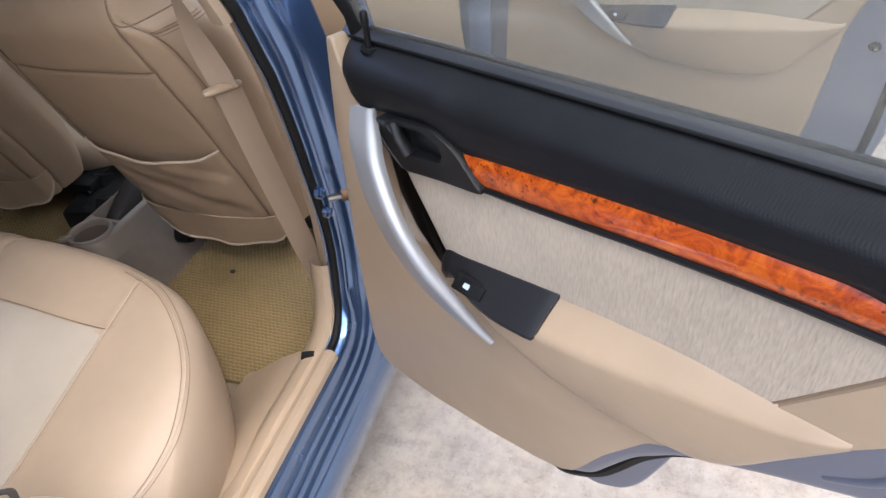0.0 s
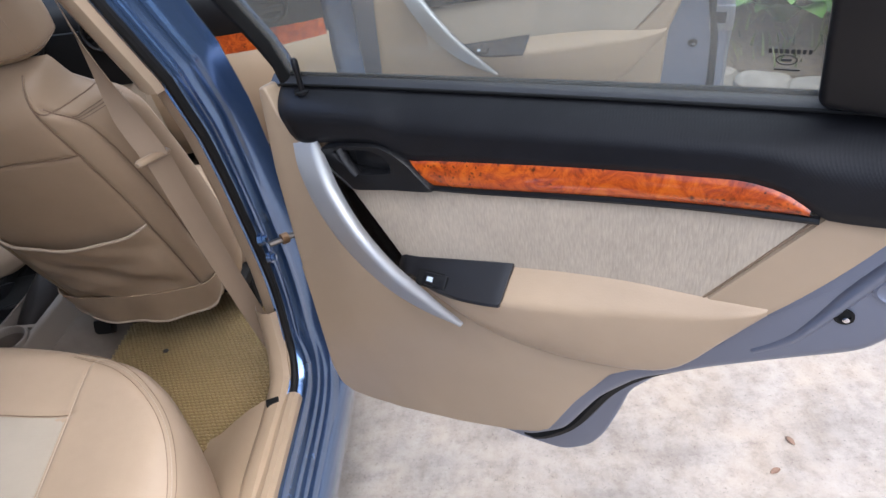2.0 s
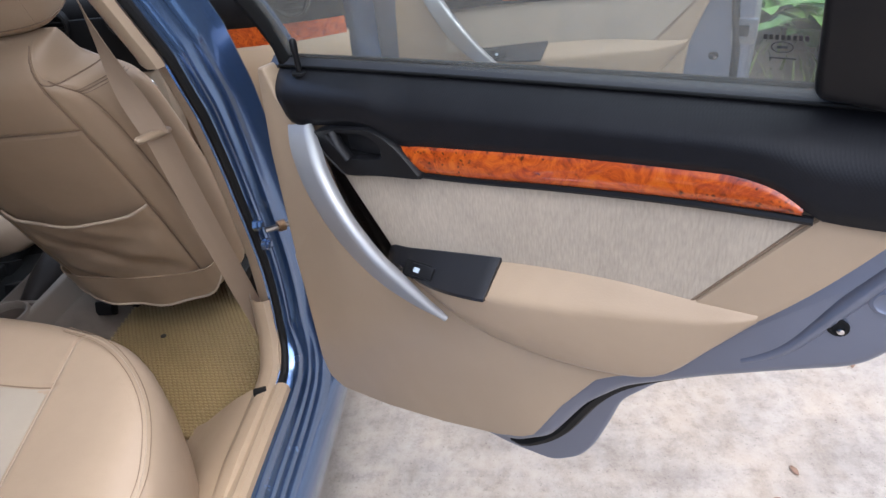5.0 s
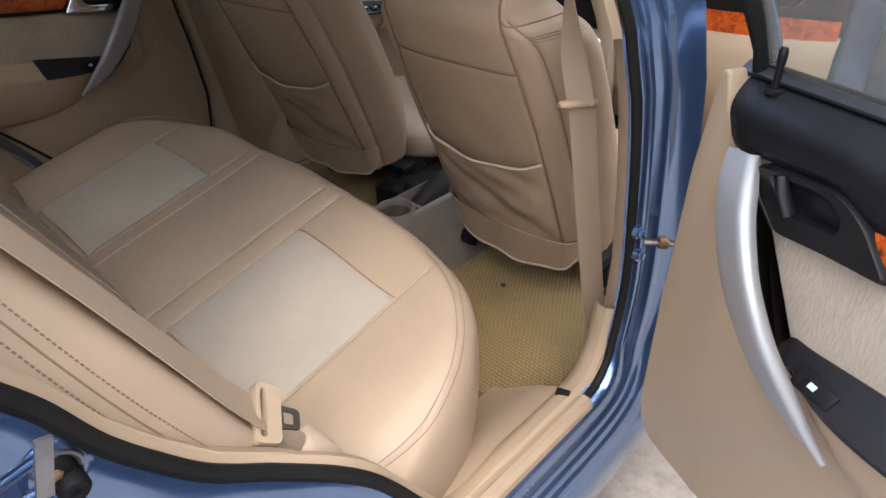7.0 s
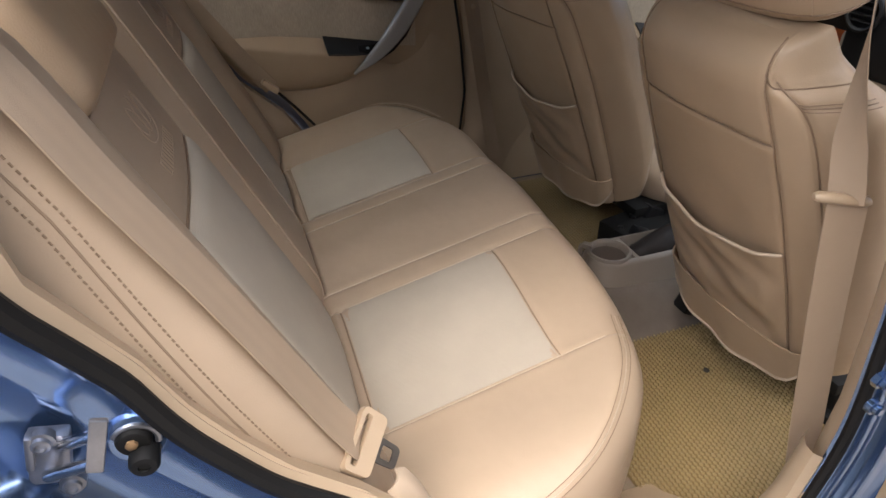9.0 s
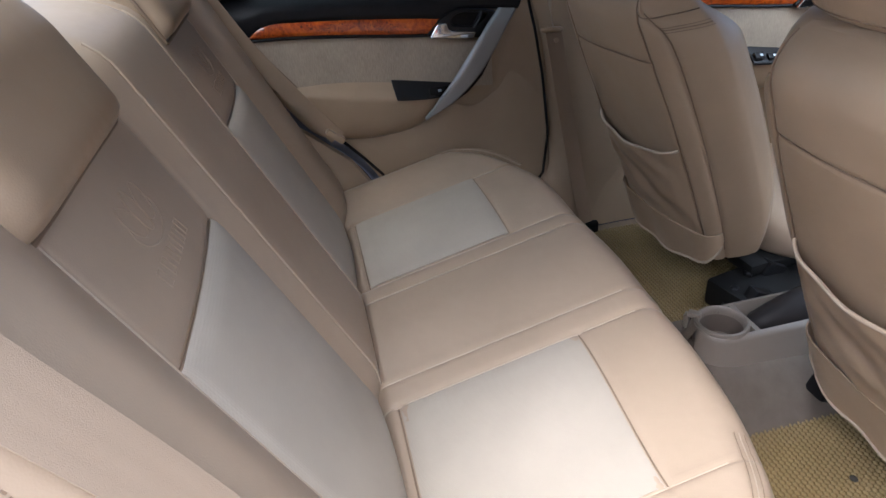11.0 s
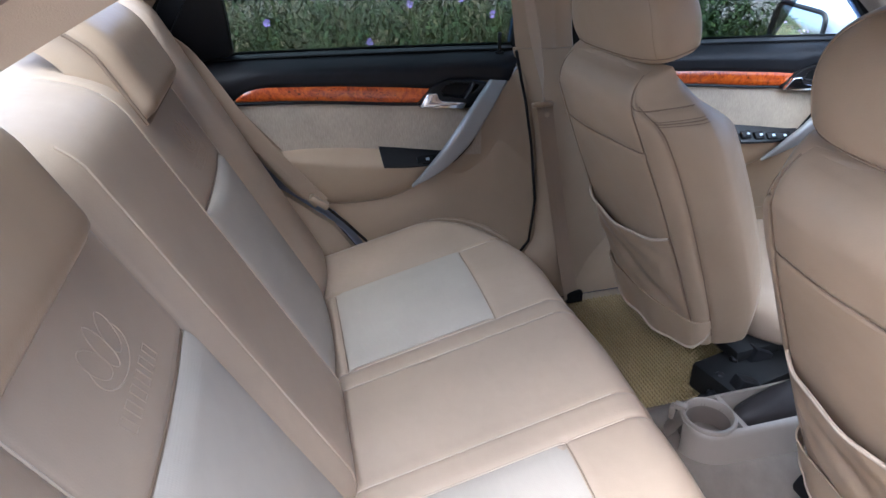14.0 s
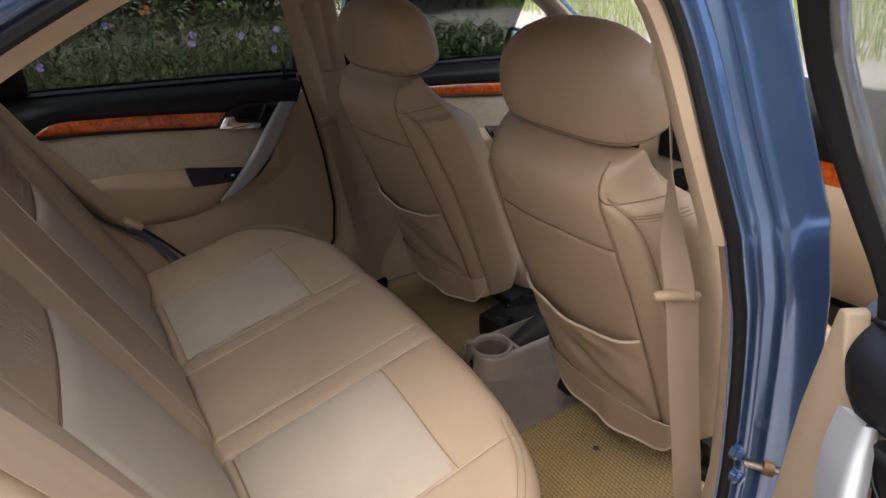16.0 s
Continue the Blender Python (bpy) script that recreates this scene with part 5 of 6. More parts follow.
XB = np.unique(np.round(np.r_[np.linspace(-0.708, 0.708, 95), [q * (c + e) for q in (1, -1) for c in (0.16, 0.46) for e in (-0.012, -0.006, 0, 0.006, 0.012)]], 5))
SB = np.unique(np.round(np.r_[np.linspace(-0.06, 0.80, 54), 0.404, 0.408, 0.412, 0.416, 0.42], 5))
f = Form()
f.shell([[bolster(x, s) for s in SB] for x in XB], -0.02)
part("backrest", f, M_LEATHER, bench, "tan leather backrest with a raised middle", angle=60)
for side in (1, -1):
    f = Form()
    f.shell([[back_at(side * x, s, 0.0005 + 0.0085 * arch(math.pi * (x - 0.163) / 0.294) ** 0.35 * (1 - step(0.385, 0.411, s)) ** 0.5) for s in np.r_[np.linspace(-0.02, 0.37, 22), np.linspace(0.378, 0.411, 9)]] for x in 0.310 + 0.147 * np.sin(np.linspace(-1, 1, 26) * np.pi / 2)], 0.002)
    part("back_panel", f, M_PANEL, bench, "grey-beige perforated back panel")
    f = Form()
    f.tube([back_at(side * x, 0.4135, 0.0005) for x in np.linspace(0.163, 0.457, 20)], 0.0016, 6)
    part("seam", f, M_SEAM, bench)
    for x in (0.110, 0.46):
        f = Form()
        f.tube([back_at(side * x, s, 0.0010) for s in np.linspace(0.0, 0.64, 40)], 0.0015, 6)
        part("piping", f, M_PIPING, bench)
    # double stitching down the side bolster
    for k, dx in enumerate((-0.0032, 0.0, 0.0032)):
        f = Form()
        if k == 1:
            f.tube([bolster(side * bow(s), s, 0.0008) for s in np.linspace(0.06, 0.64, 60)], 0.0011, 6)
        else:
            for s in np.arange(0.06, 0.64, 0.0064):
                f.tube([bolster(side * (bow(s) + 2 * dx), s, 0.0010), bolster(side * (bow(s) + 2 * dx), s + 0.0036, 0.0010)], 0.0010, 5)
        part("stitching", f, M_THREAD, bench, "dashed double stitching")
    # headrest
    f = Form()
    rows, edge = [], []
    for q in np.linspace(-1, 1, 34):
        row = []
        for v in np.linspace(-1, 1, 26):
            k = max(0.0, (1 - abs(q) ** 14) * (1 - abs(v) ** 14)) ** 0.5
            p = B0 + UP * (0.664 + 0.100 * v) + NO * (-0.045 - 0.05 * max(0, v) ** 2 + 0.076 * k)
            row.append((side * (0.342 + 0.153 * q * (1 - 0.07 * max(0, v))), p[1], p[2]))
        rows.append(row)
    f.shell(rows, 0.002)
    h = part("headrest", f, M_LEATHER_BACK, bench, "tan leather rear headrest", angle=70)
    # Dark tube: piping that also paints the shaded crease under the headrest.
    f = Form()
    loop = [(side * (0.342 - 0.151), v) for v in np.linspace(0.9, -0.97, 16)] + [(side * (0.342 + q), -0.985) for q in np.linspace(-0.145, 0.145, 16)] + [(side * (0.342 + 0.151), v) for v in np.linspace(-0.97, 0.9, 16)]
    f.tube([(x, *((B0 + UP * (0.664 + 0.100 * v) - NO * (-0.004 + 0.05 * max(0, v) ** 2))[1:])) for x, v in loop], 0.0030, 6)
    part("headrest_crease_piping", f, M_SEAM, h)
    # embossed badge: a lobed oval with slanted bars below it, no lettering
    f = Form()
    bx = side * 0.315
    spot = lambda x, z: back_at(bx + x, 0.500 + z, 0.0001)
    f.tube([spot(0.041 * math.cos(a) * (1 - 0.10 * math.sin(a)), 0.027 * math.sin(a)) for a in np.linspace(math.pi * 0.88, math.pi * 2.12, 30)], 0.0008, 6)
    for mid, wide_, tall, tilt in ((-0.023, 0.0125, 0.024, 0.45), (0.0, 0.0105, 0.027, 0.0), (0.023, 0.0125, 0.024, -0.45)):
        loop = [(wide_ * math.cos(a), tall * math.sin(a) * (0.75 if math.sin(a) < 0 else 1.0)) for a in np.linspace(0, 2 * np.pi, 28, endpoint=False)]
        f.tube([spot(mid + x * math.cos(tilt) - z * math.sin(tilt), 0.004 + x * math.sin(tilt) + z * math.cos(tilt)) for x, z in loop], 0.0007, 6, closed=True)
    for k in range(6):
        x = bx - 0.060 + 0.021 * k
        f.tube([back_at(x + p, q, 0.0001) for p, q in ((0.0, 0.446), (0.005, 0.466), (0.016, 0.466), (0.011, 0.446))], 0.0007, 6, closed=True)
    part("embossed_badge", f, M_LEATHER, bench, "embossed lobed badge above slanted bars")


# ---------------------------------------------------------------- front seats
def build_front_seat(x0, label):
    """Seen from behind: a flat rear panel between two pipings, a gusset strip, deep side panels and lower shoulders."""
    s = thing("bucket_seat", label, "car seat", "front seats", Matrix.Translation((x0, 0, 0)))
    base, up, fwd = np.array((0, 0.192, 0.46)), np.array((0, -0.385, 0.923)), np.array((0, 0.923, 0.385))
    panel = curve([(-0.05, 0.140), (0.0, 0.148), (0.10, 0.154), (0.29, 0.156), (0.40, 0.153), (0.50, 0.146), (0.56, 0.139), (0.60, 0.133), (0.65, 0.126)])
    strip = curve([(-0.05, 0.165), (0.0, 0.176), (0.10, 0.190), (0.29, 0.198), (0.40, 0.197), (0.50, 0.190), (0.555, 0.176), (0.60, 0.141), (0.65, 0.134)])
    strip_d = curve([(-0.05, 0.034), (0.0, 0.036), (0.29, 0.040), (0.50, 0.038), (0.555, 0.032), (0.60, 0.018), (0.65, 0.012)])
    wide = curve([(-0.05, 0.195), (0.0, 0.215), (0.10, 0.238), (0.29, 0.250), (0.45, 0.250), (0.51, 0.244), (0.54, 0.230), (0.565, 0.204), (0.585, 0.178), (0.605, 0.168), (0.63, 0.160), (0.645, 0.148)])
    deep = curve([(-0.05, 0.120), (0.1, 0.150), (0.3, 0.150), (0.5, 0.138), (0.57, 0.128), (0.65, 0.126)])
    top_h = 0.635

    def section(h):
        """Half of the outline at height h as (u, x, depth): u 0 to 1 rear panel, to 2 gusset, to 3 side, to 4 front."""
        roll = 0.062 - math.sqrt(max(0.0, 0.062 ** 2 - max(0.0, h - 0.573) ** 2)) if h > 0.573 else 0.0
        p, q, w, far = panel(h), strip(h), wide(h), deep(h) - roll
        e = 0.010
        dq = roll + strip_d(h)
        df = min(roll + 0.118, (roll + far) / 2 + 0.035)
        out = []
        for t in np.linspace(0, 1, 15):
            out.append((t, p * t, roll + e * t ** 2.4))
        for t in np.linspace(0, 1, 9)[1:]:
            out.append((1 + t, p + (q - p) * (t + 0.16 * math.sin(math.pi * t)), roll + e + (dq - roll - e) * (t - 0.12 * math.sin(math.pi * t))))
        for t in np.linspace(0, 1, 13)[1:]:
            out.append((2 + t, q + (w - q) * math.sin(t * math.pi / 2) ** 0.9, dq + (df - dq) * t))
        bol = 0.040 * float(1 - step(0.47, 0.57, h))
        for t in np.linspace(0, 1, 13)[1:]:
            out.append((3 + t, w * (1 - t), df + (far + bol * step(0.95, 0.45, t) - df) * math.sin(min(1, t * 3.2) * math.pi / 2)))
        return np.array(out)

    lines = {"cross": lambda u: 0.500 - 0.004 * u * u, "cap": lambda u: 0.594 - 0.012 * (u - 1), "yoke": lambda u: 0.558 - 0.010 * (u - 2)}

    def dent(h, u, arc, a1, a2):
        g = 0.0030 * math.exp(-((arc - a1) / 0.0045) ** 2)
        if h < 0.60:
            g += 0.0028 * math.exp(-((arc - a2) / 0.0042) ** 2)
        if u <= 1:
            g += 0.0028 * math.exp(-((h - lines["cross"](u)) / 0.0042) ** 2)
        if 1 <= u <= 3.1:
            g += 0.0026 * math.exp(-((h - lines["cap"](u)) / 0.0042) ** 2)
        if 2 <= u <= 3.1:
            g += 0.0020 * math.exp(-((h - lines["yoke"](u)) / 0.0036) ** 2)
        return g

    cache = {}

    def surf(h, u, out=0.0):
        """A point of the seat's skin; u below 0 is the other side."""
        key = round(h, 5)
        if key not in cache:
            sec = section(h)
            arc = np.r_[0, np.cumsum(np.hypot(*np.diff(sec[:, 1:], axis=0).T))]
            cache[key] = (sec, arc, np.interp(1, sec[:, 0], arc), np.interp(2, sec[:, 0], arc))
        sec, arc, a1, a2 = cache[key]
        a = abs(u)
        x, d = np.interp(a, sec[:, 0], sec[:, 1]), np.interp(a, sec[:, 0], sec[:, 2])
        lo, hi = max(0, a - 0.06), min(4, a + 0.06)
        tx, td = np.interp(hi, sec[:, 0], sec[:, 1]) - np.interp(lo, sec[:, 0], sec[:, 1]), np.interp(hi, sec[:, 0], sec[:, 2]) - np.interp(lo, sec[:, 0], sec[:, 2])
        n = math.hypot(tx, td) + 1e-9
        nx_, nd = td / n, -tx / n
        o = out - dent(h, a, np.interp(a, sec[:, 0], arc), a1, a2)
        o += 0.0012 * math.sin(23 * h + 3 * u) * math.sin(2.3 * u + 9 * h + 1.0) * (a < 3)
        x, d = x + nx_ * o, d + nd * o
        q = base + up * h + fwd * d
        return (math.copysign(x, u), q[1], q[2])

    us = np.unique(np.round(np.r_[np.linspace(0, 1, 12), np.linspace(1, 2, 8), np.linspace(2, 3, 10), np.linspace(3, 4, 9), 0.955, 0.975, 0.99, 1.04, 1.09, 1.16, 1.84, 1.91, 1.96, 2.03, 2.07, 2.12], 4))
    hs = np.unique(np.round(np.r_[np.linspace(-0.03, 0.48, 34), np.arange(0.485, 0.6349, 0.0032), top_h], 5))
    loop = list(us[1:-1][::-1] * -1) + list(us)
    f = Form()
    rows = [[surf(h, u) for u in [-4 + 1e-6] + loop] for h in hs]
    rim = np.array(rows[-1])
    centre = rim.mean(0)
    for t in (0.2, 0.5, 0.8, 0.985):
        rows.append(rim * (1 - t) + centre * t + up * 0.008 * math.sin(t * np.pi / 2))
    f.grid(np.array(rows), cv=True)
    n = len(rows[0])
    f.f += [tuple(range(0, n)), tuple(range(len(f.v) - n, len(f.v)))]
    bk = part("backrest", f, M_LEATHER_BACK, s, "tan leather seat back", angle=70)
    for q in (-1, 1):
        f = Form()
        f.tube([surf(h, q * 1.0, 0.0018) for h in np.linspace(0.0, top_h - 0.002, 60)], 0.0014, 6)
        part("piping", f, M_SEAM, bk)
        f = Form()
        f.tube([surf(h, q * 2.0, 0.0016) for h in np.linspace(0.0, 0.592, 50)], 0.0012, 6)
        part("seam", f, M_SEAM, bk)
        f = Form()
        f.tube([surf(lines["cap"](u), q * u, 0.0014) for u in np.linspace(1.02, 3.0, 24)], 0.0011, 6)
        part("seam", f, M_SEAM, bk)
        for dh in (-0.0045, 0.0, 0.0045):
            f = Form()
            f.tube([surf(lines["yoke"](u) + dh, q * u, 0.0014 if dh == 0 else 0.0004) for u in np.linspace(2.0, 3.0, 18)], 0.0010 if dh == 0 else 0.0007, 6)
            part("stitching", f, M_SEAM, bk)
    f = Form()
    f.tube([surf(lines["cross"](abs(u)), u, 0.0016) for u in np.linspace(-0.99, 0.99, 24)], 0.0013, 6)
    part("seam", f, M_SEAM, bk)
    # map pocket: a slack sheet with an elastic hem
    f = Form()
    rows = []
    for u in np.linspace(-1, 1, 44):
        k = 1 - u * u
        top = 0.293 - 0.020 * k
        slack = lambda v: 0.0050 * math.sin(4.1 * u + 9 * v) * (1 - v) + 0.0055 * math.sin(2.6 * u - 13 * v + 0.6) * v * (1 - v) * 2 + 0.0016 * math.sin(8 * u + 21 * v)
        rows.append([surf(0.02 + (top - 0.02) * v, u * 0.985, 0.003 + min(1.0, k * 2.4) * (0.007 + slack(v)) + k * 0.012 * v ** 2) for v in np.linspace(0, 1, 30)])
    f.shell(rows, 0.003)
    part("map_pocket", f, M_LEATHER_BACK, bk, "slack tan map pocket with wrinkles", angle=70)
    f = Form()
    f.tube([tuple(q) for q in np.array(rows)[:, -1]], 0.0034, 8)
    part("pocket_hem", f, M_PIPING, bk, "pale elastic pocket hem")
    # loose skirt below the pocket with a pale bound edge
    f = Form()
    rows = []
    for u in np.linspace(-1.95, 1.95, 40):
        k = 1 - (u / 1.95) ** 2
        low = 0.035 - 0.075 * k ** 0.8
        rows.append([surf(0.062 * (1 - v) + low * v, u, 0.004 + 0.007 * k + (0.013 + 0.004 * math.sin(7 * u)) * v * k) for v in np.linspace(0, 1, 9)])
    f.shell(rows, 0.003)
    part("skirt", f, M_LEATHER_BACK, bk, "loose tan leather skirt", angle=70)
    f = Form()
    f.tube([tuple(np.array(q) - fwd * 0.002) for q in np.array(rows)[:, -1]], 0.0038, 8)
    part("skirt_binding", f, M_PIPING, bk, "pale bound edge")
    # headrest
    c = np.array((0.011, 0.040, 1.155))
    turn = Matrix.Rotation(radians(15), 3, "X")
    boxy = lambda z: 1.0 if z >= 0 else min(1.25, ((1 - min(0.97, -z) ** 7) / (1 - min(0.97, -z) ** 3.1)) ** 0.32)
    mould = lambda x, y, z: (x * (1 - 0.22 * max(0, z) ** 1.9) * boxy(z), y * (1 - 0.25 * z * (z > 0)), z if z > 0 else z * 0.72)
    size = (0.158, 0.070, 0.101)
    f = Form()
    f.pillow(c, size, 3.1, 60, 40, turn, mould)
    hr = part("headrest", f, M_LEATHER_BACK, s, "plump tan leather headrest", angle=75)
    sgn = lambda v: math.copysign(abs(v) ** (2 / 3.1), v)

    def on_rest(a, b):
        """A point of the headrest by longitude a and latitude b."""
        q = mould(sgn(math.cos(b)) * sgn(math.cos(a)), sgn(math.cos(b)) * sgn(math.sin(a)), sgn(math.sin(b)))
        return tuple(turn @ Vector(np.array(q) * np.array(size) * 1.004) + Vector(c))

    f = Form()
    f.tube([on_rest(a, -0.58) for a in np.linspace(0, 2 * np.pi, 72, endpoint=False)], 0.0012, 6, closed=True)
    part("headrest_seam", f, M_SEAM, hr)
    for a in (-0.62, math.pi + 0.62):
        f = Form()
        f.tube([on_rest(a, b) for b in np.linspace(-0.58, 1.15, 40)], 0.0008, 6)
        part("headrest_seam", f, M_LEATHER_BACK, hr)
    for q in (-1, 1):
        f = Form()
        lo, hi = np.array((0, 0.040, 1.030)), np.array((0, 0.040, 1.115))
        f.tube([lo + np.array((q * 0.065, 0, 0)), hi + np.array((q * 0.065, 0, 0))], 0.0055, 10)
        part("headrest_post", f, M_STEEL, s, "steel headrest post")
        f = Form()
        f.box((q * 0.065 + 0.006, 0.022, 1.066), (0.044, 0.026, 0.020), 0.005)
        part("post_collar", f, M_BEIGE_DARK, s, "grey-beige post collar")
    # cushion and runners
    f = Form()
    f.pillow((0, 0.585, 0.455), (0.240, 0.235, 0.075), 3.4, 36, 16)
    part("cushion", f, M_LEATHER, s, "tan leather seat cushion", angle=70)
    f = Form()
    for q in (-1, 1):
        f.box((q * 0.17, 0.52, 0.345), (0.035, 0.36, 0.06), 0.006)
        f.box((q * 0.17, 0.52, 0.305), (0.045, 0.40, 0.02), 0.004)
    f.box((0, 0.48, 0.400), (0.38, 0.36, 0.03), 0.008)
    part("runner", f, M_RUBBER, s, "black steel seat runner")
    return s


seat = build_front_seat(0.338, "tan leather front passenger seat with map pocket")
seat_left = copy_thing(seat, pose(-0.337, 0.012, 0, 0, 0, 5))
tagged(seat_left, label="tan leather driver seat with map pocket")


# ---------------------------------------------------------------- belts
def webbing(path, across, width=0.046, thick=0.0014):
    p = spline(path, 60)
    width = np.interp(np.linspace(0, 1, 60), np.linspace(0, 1, np.size(width)), np.atleast_1d(width))
    a = np.array(across, float)
    a = np.array([np.interp(np.linspace(0, 1, 60), np.linspace(0, 1, len(a)), a[:, k]) for k in range(3)]).T if a.ndim == 2 else np.tile(a, (60, 1))
    rows = []
    for k in range(60):
        t = p[min(k + 1, 59)] - p[max(k - 1, 0)]
        t /= np.linalg.norm(t)
        s = a[k] - t * (a[k] @ t)
        s /= np.linalg.norm(s)
        n = np.cross(t, s)
        rows.append([p[k] + s * width[k] * (v - 0.5) + n * 0.0012 * math.cos(v * np.pi * 6) * 0.12 for v in np.linspace(0, 1, 13)])
    return Form().shell(rows, thick)


belt = thing("seat_belt", "tan seat belt lying over the bench bolster", "seat belt", "rear seat belts")
part("webbing", webbing([(0.628, -0.872, 1.232), back_at(0.636, 0.665, 0.016), back_at(0.629, 0.56, 0.011), back_at(0.619, 0.45, 0.009), back_at(0.615, 0.33, 0.009), back_at(0.615, 0.24, 0.009), (0.617, -0.612, 0.727)], [(1.0, -0.23, -0.10), (1.0, -0.25, -0.12), (0.95, -0.35, -0.2)], 0.048), M_WEB, belt, "tan ribbed belt webbing")
ax, ay = np.array((0.054, -0.038, -0.023)), np.array((0.009, 0.023, -0.022))
ax = ax / np.linalg.norm(ax)
ay = ay - ax * (ay @ ax)
ay /= np.linalg.norm(ay)
az = np.cross(ax, ay) * (1 if np.cross(ax, ay)[2] > 0 else -1)
org = np.array((0.617, -0.609, 0.723))


def slotted(outer_ring, hole_ring, low, high, soft=0.003):
    """A flat plate with a hole through it and softened rims."""
    o, h = even(outer_ring, 48), even(hole_ring, 48)
    h = np.roll(h, -min(range(48), key=lambda k: np.sum((np.roll(h, -k, 0) - o) ** 2)), 0)
    at = lambda q, k, w: [org + ax * (m + (a - m) * k) + ay * (n + (b - n) * k) + az * w for a, b in q for m, n in [q.mean(0)]]
    rings = [at(o, 1.0, low + soft), at(o, 1.0, high - soft), at(o, 0.97, high), at(h, 1.06, high), at(h, 1.0, high - soft), at(h, 1.0, low + soft), at(h, 1.06, low), at(o, 0.97, low)]
    return Form().grid(np.array(rings), cu=True, cv=True)


f = slotted(round_poly([(-0.038, -0.016), (0.038, -0.016), (0.036, 0.018), (-0.036, 0.018)], 0.007), round_poly([(-0.028, -0.010), (0.028, -0.010), (0.028, -0.002), (-0.028, -0.002)], 0.003), -0.004, 0.009)
tongue = part("tongue", f, M_BEIGE, belt, "tan plastic belt tongue")
f = slotted(round_poly([(-0.015, 0.014), (0.015, 0.014), (0.013, 0.047), (-0.013, 0.047)], 0.007), round_poly([(-0.0075, 0.024), (0.0075, 0.024), (0.007, 0.038), (-0.007, 0.038)], 0.003), 0.001, 0.004, 0.001)
part("tongue_blade", f, M_GREASE, belt, "dark worn steel tongue blade")
f = Form()
rows = []
for q in np.linspace(0, 1, 20):
    c = np.array((0.646, -0.586, 0.684)) * (1 - q) + np.array((0.653, -0.543, 0.628)) * q
    wide = 0.017 * (1 - q ** 1.6) * min(1.0, 0.55 + 3 * q) + 0.0015
    rows.append([c + ax * wide * v + az * (0.010 * (1 - v * v) * (1 - 0.8 * q) + 0.004 * math.sin(math.pi * q)) for v in np.linspace(-1, 1, 11)])
f.shell(rows, 0.003)
part("strap_sleeve", f, M_PIPING, belt, "pale padded sleeve of the lower strap")

belt = thing("seat_belt", "tan seat belt beside the far bolster", "seat belt", "rear seat belts")
part("webbing", webbing([(-0.56, -0.87, 1.16), (-0.635, -0.80, 1.09), (-0.648, -0.72, 0.945), (-0.640, -0.62, 0.80), (-0.635, -0.555, 0.715)], [(0.35, 0.75, 0.3), (0.35, 0.8, 0.4)]), M_WEB, belt)
f = Form()
f.box((-0.632, -0.560, 0.722), (0.03, 0.05, 0.016), 0.005, Matrix.Rotation(radians(-40), 4, "X"))
part("tongue", f, M_BEIGE, belt, "tan plastic belt tongue")
f = Form()
f.tube([(-0.635, -0.55, 0.71), (-0.63, -0.50, 0.655), (-0.625, -0.455, 0.60)], 0.0038, 8)
part("lower_strap", f, M_RUBBER, belt, "dark lower belt strap")

for side in (1, -1):
    belt = thing("seat_belt", "tan seat belt hanging from the centre pillar", "seat belt", "front seat belts")
    xs = side * 1.0
    part("webbing", webbing([(xs * 0.604, -0.062, 1.225), (xs * 0.602, -0.040, 1.12), (xs * 0.603, -0.014, 1.0), (xs * 0.612, 0.0, 0.93), (xs * 0.615, 0.004, 0.905)], [(0.40 * side, -0.85, 0.0), (0.55 * side, -0.70, 0.0), (0.9 * side, -0.1, 0.0), (0.85 * side, 0.5, 0.0)], (0.020, 0.024, 0.030, 0.044, 0.040)), M_WEB, belt, "tan webbing twisted on its way up")
    part("webbing", webbing([(xs * 0.617, 0.005, 0.912), (xs * 0.622, 0.035, 0.75), (xs * 0.632, 0.085, 0.50), (xs * 0.640, 0.125, 0.32)], (0.30 * side, 0.85, 0.1), 0.050), M_WEB, belt, "doubled tan lower webbing")
    f = Form()
    f.tube([(xs * 0.600, -0.033, 0.914), (xs * 0.602, -0.028, 0.914), (xs * 0.613, 0.0, 0.911), (xs * 0.624, 0.026, 0.908), (xs * 0.626, 0.031, 0.908)], [0.005, 0.0085, 0.0095, 0.0085, 0.005], 14, flat=0.75)
    part("belt_guide", f, M_BEIGE, belt, "tan plastic belt tongue bar")
    f = Form()
    f.lathe([(0.006, 0.0), (0.0065, 0.002), (0.0045, 0.0025), (0.004, 0.001), (0.0, 0.001)], 16, lambda a, b, c: (xs * (0.609 - c), 0.010 + a, 0.886 + b))
    part("stop_button", f, M_BEIGE, belt, "small round belt stop button")
    f = Form()
    f.box((xs * 0.612, -0.066, 1.232), (0.022, 0.060, 0.026), 0.009)
    f.lathe([(0.017, 0.0), (0.017, 0.010), (0.013, 0.014), (0.0, 0.015)], 18, lambda a, b, c: (xs * (0.618 - c), -0.070 + a, 1.262 + b))
    part("belt_anchor", f, M_BEIGE, belt, "tan belt anchor cover on the pillar")
    f = Form()
    f.box((xs * 0.642, 0.135, 0.318), (0.02, 0.05, 0.035), 0.006)
    part("floor_anchor", f, M_RUBBER, belt, "black steel floor anchor")

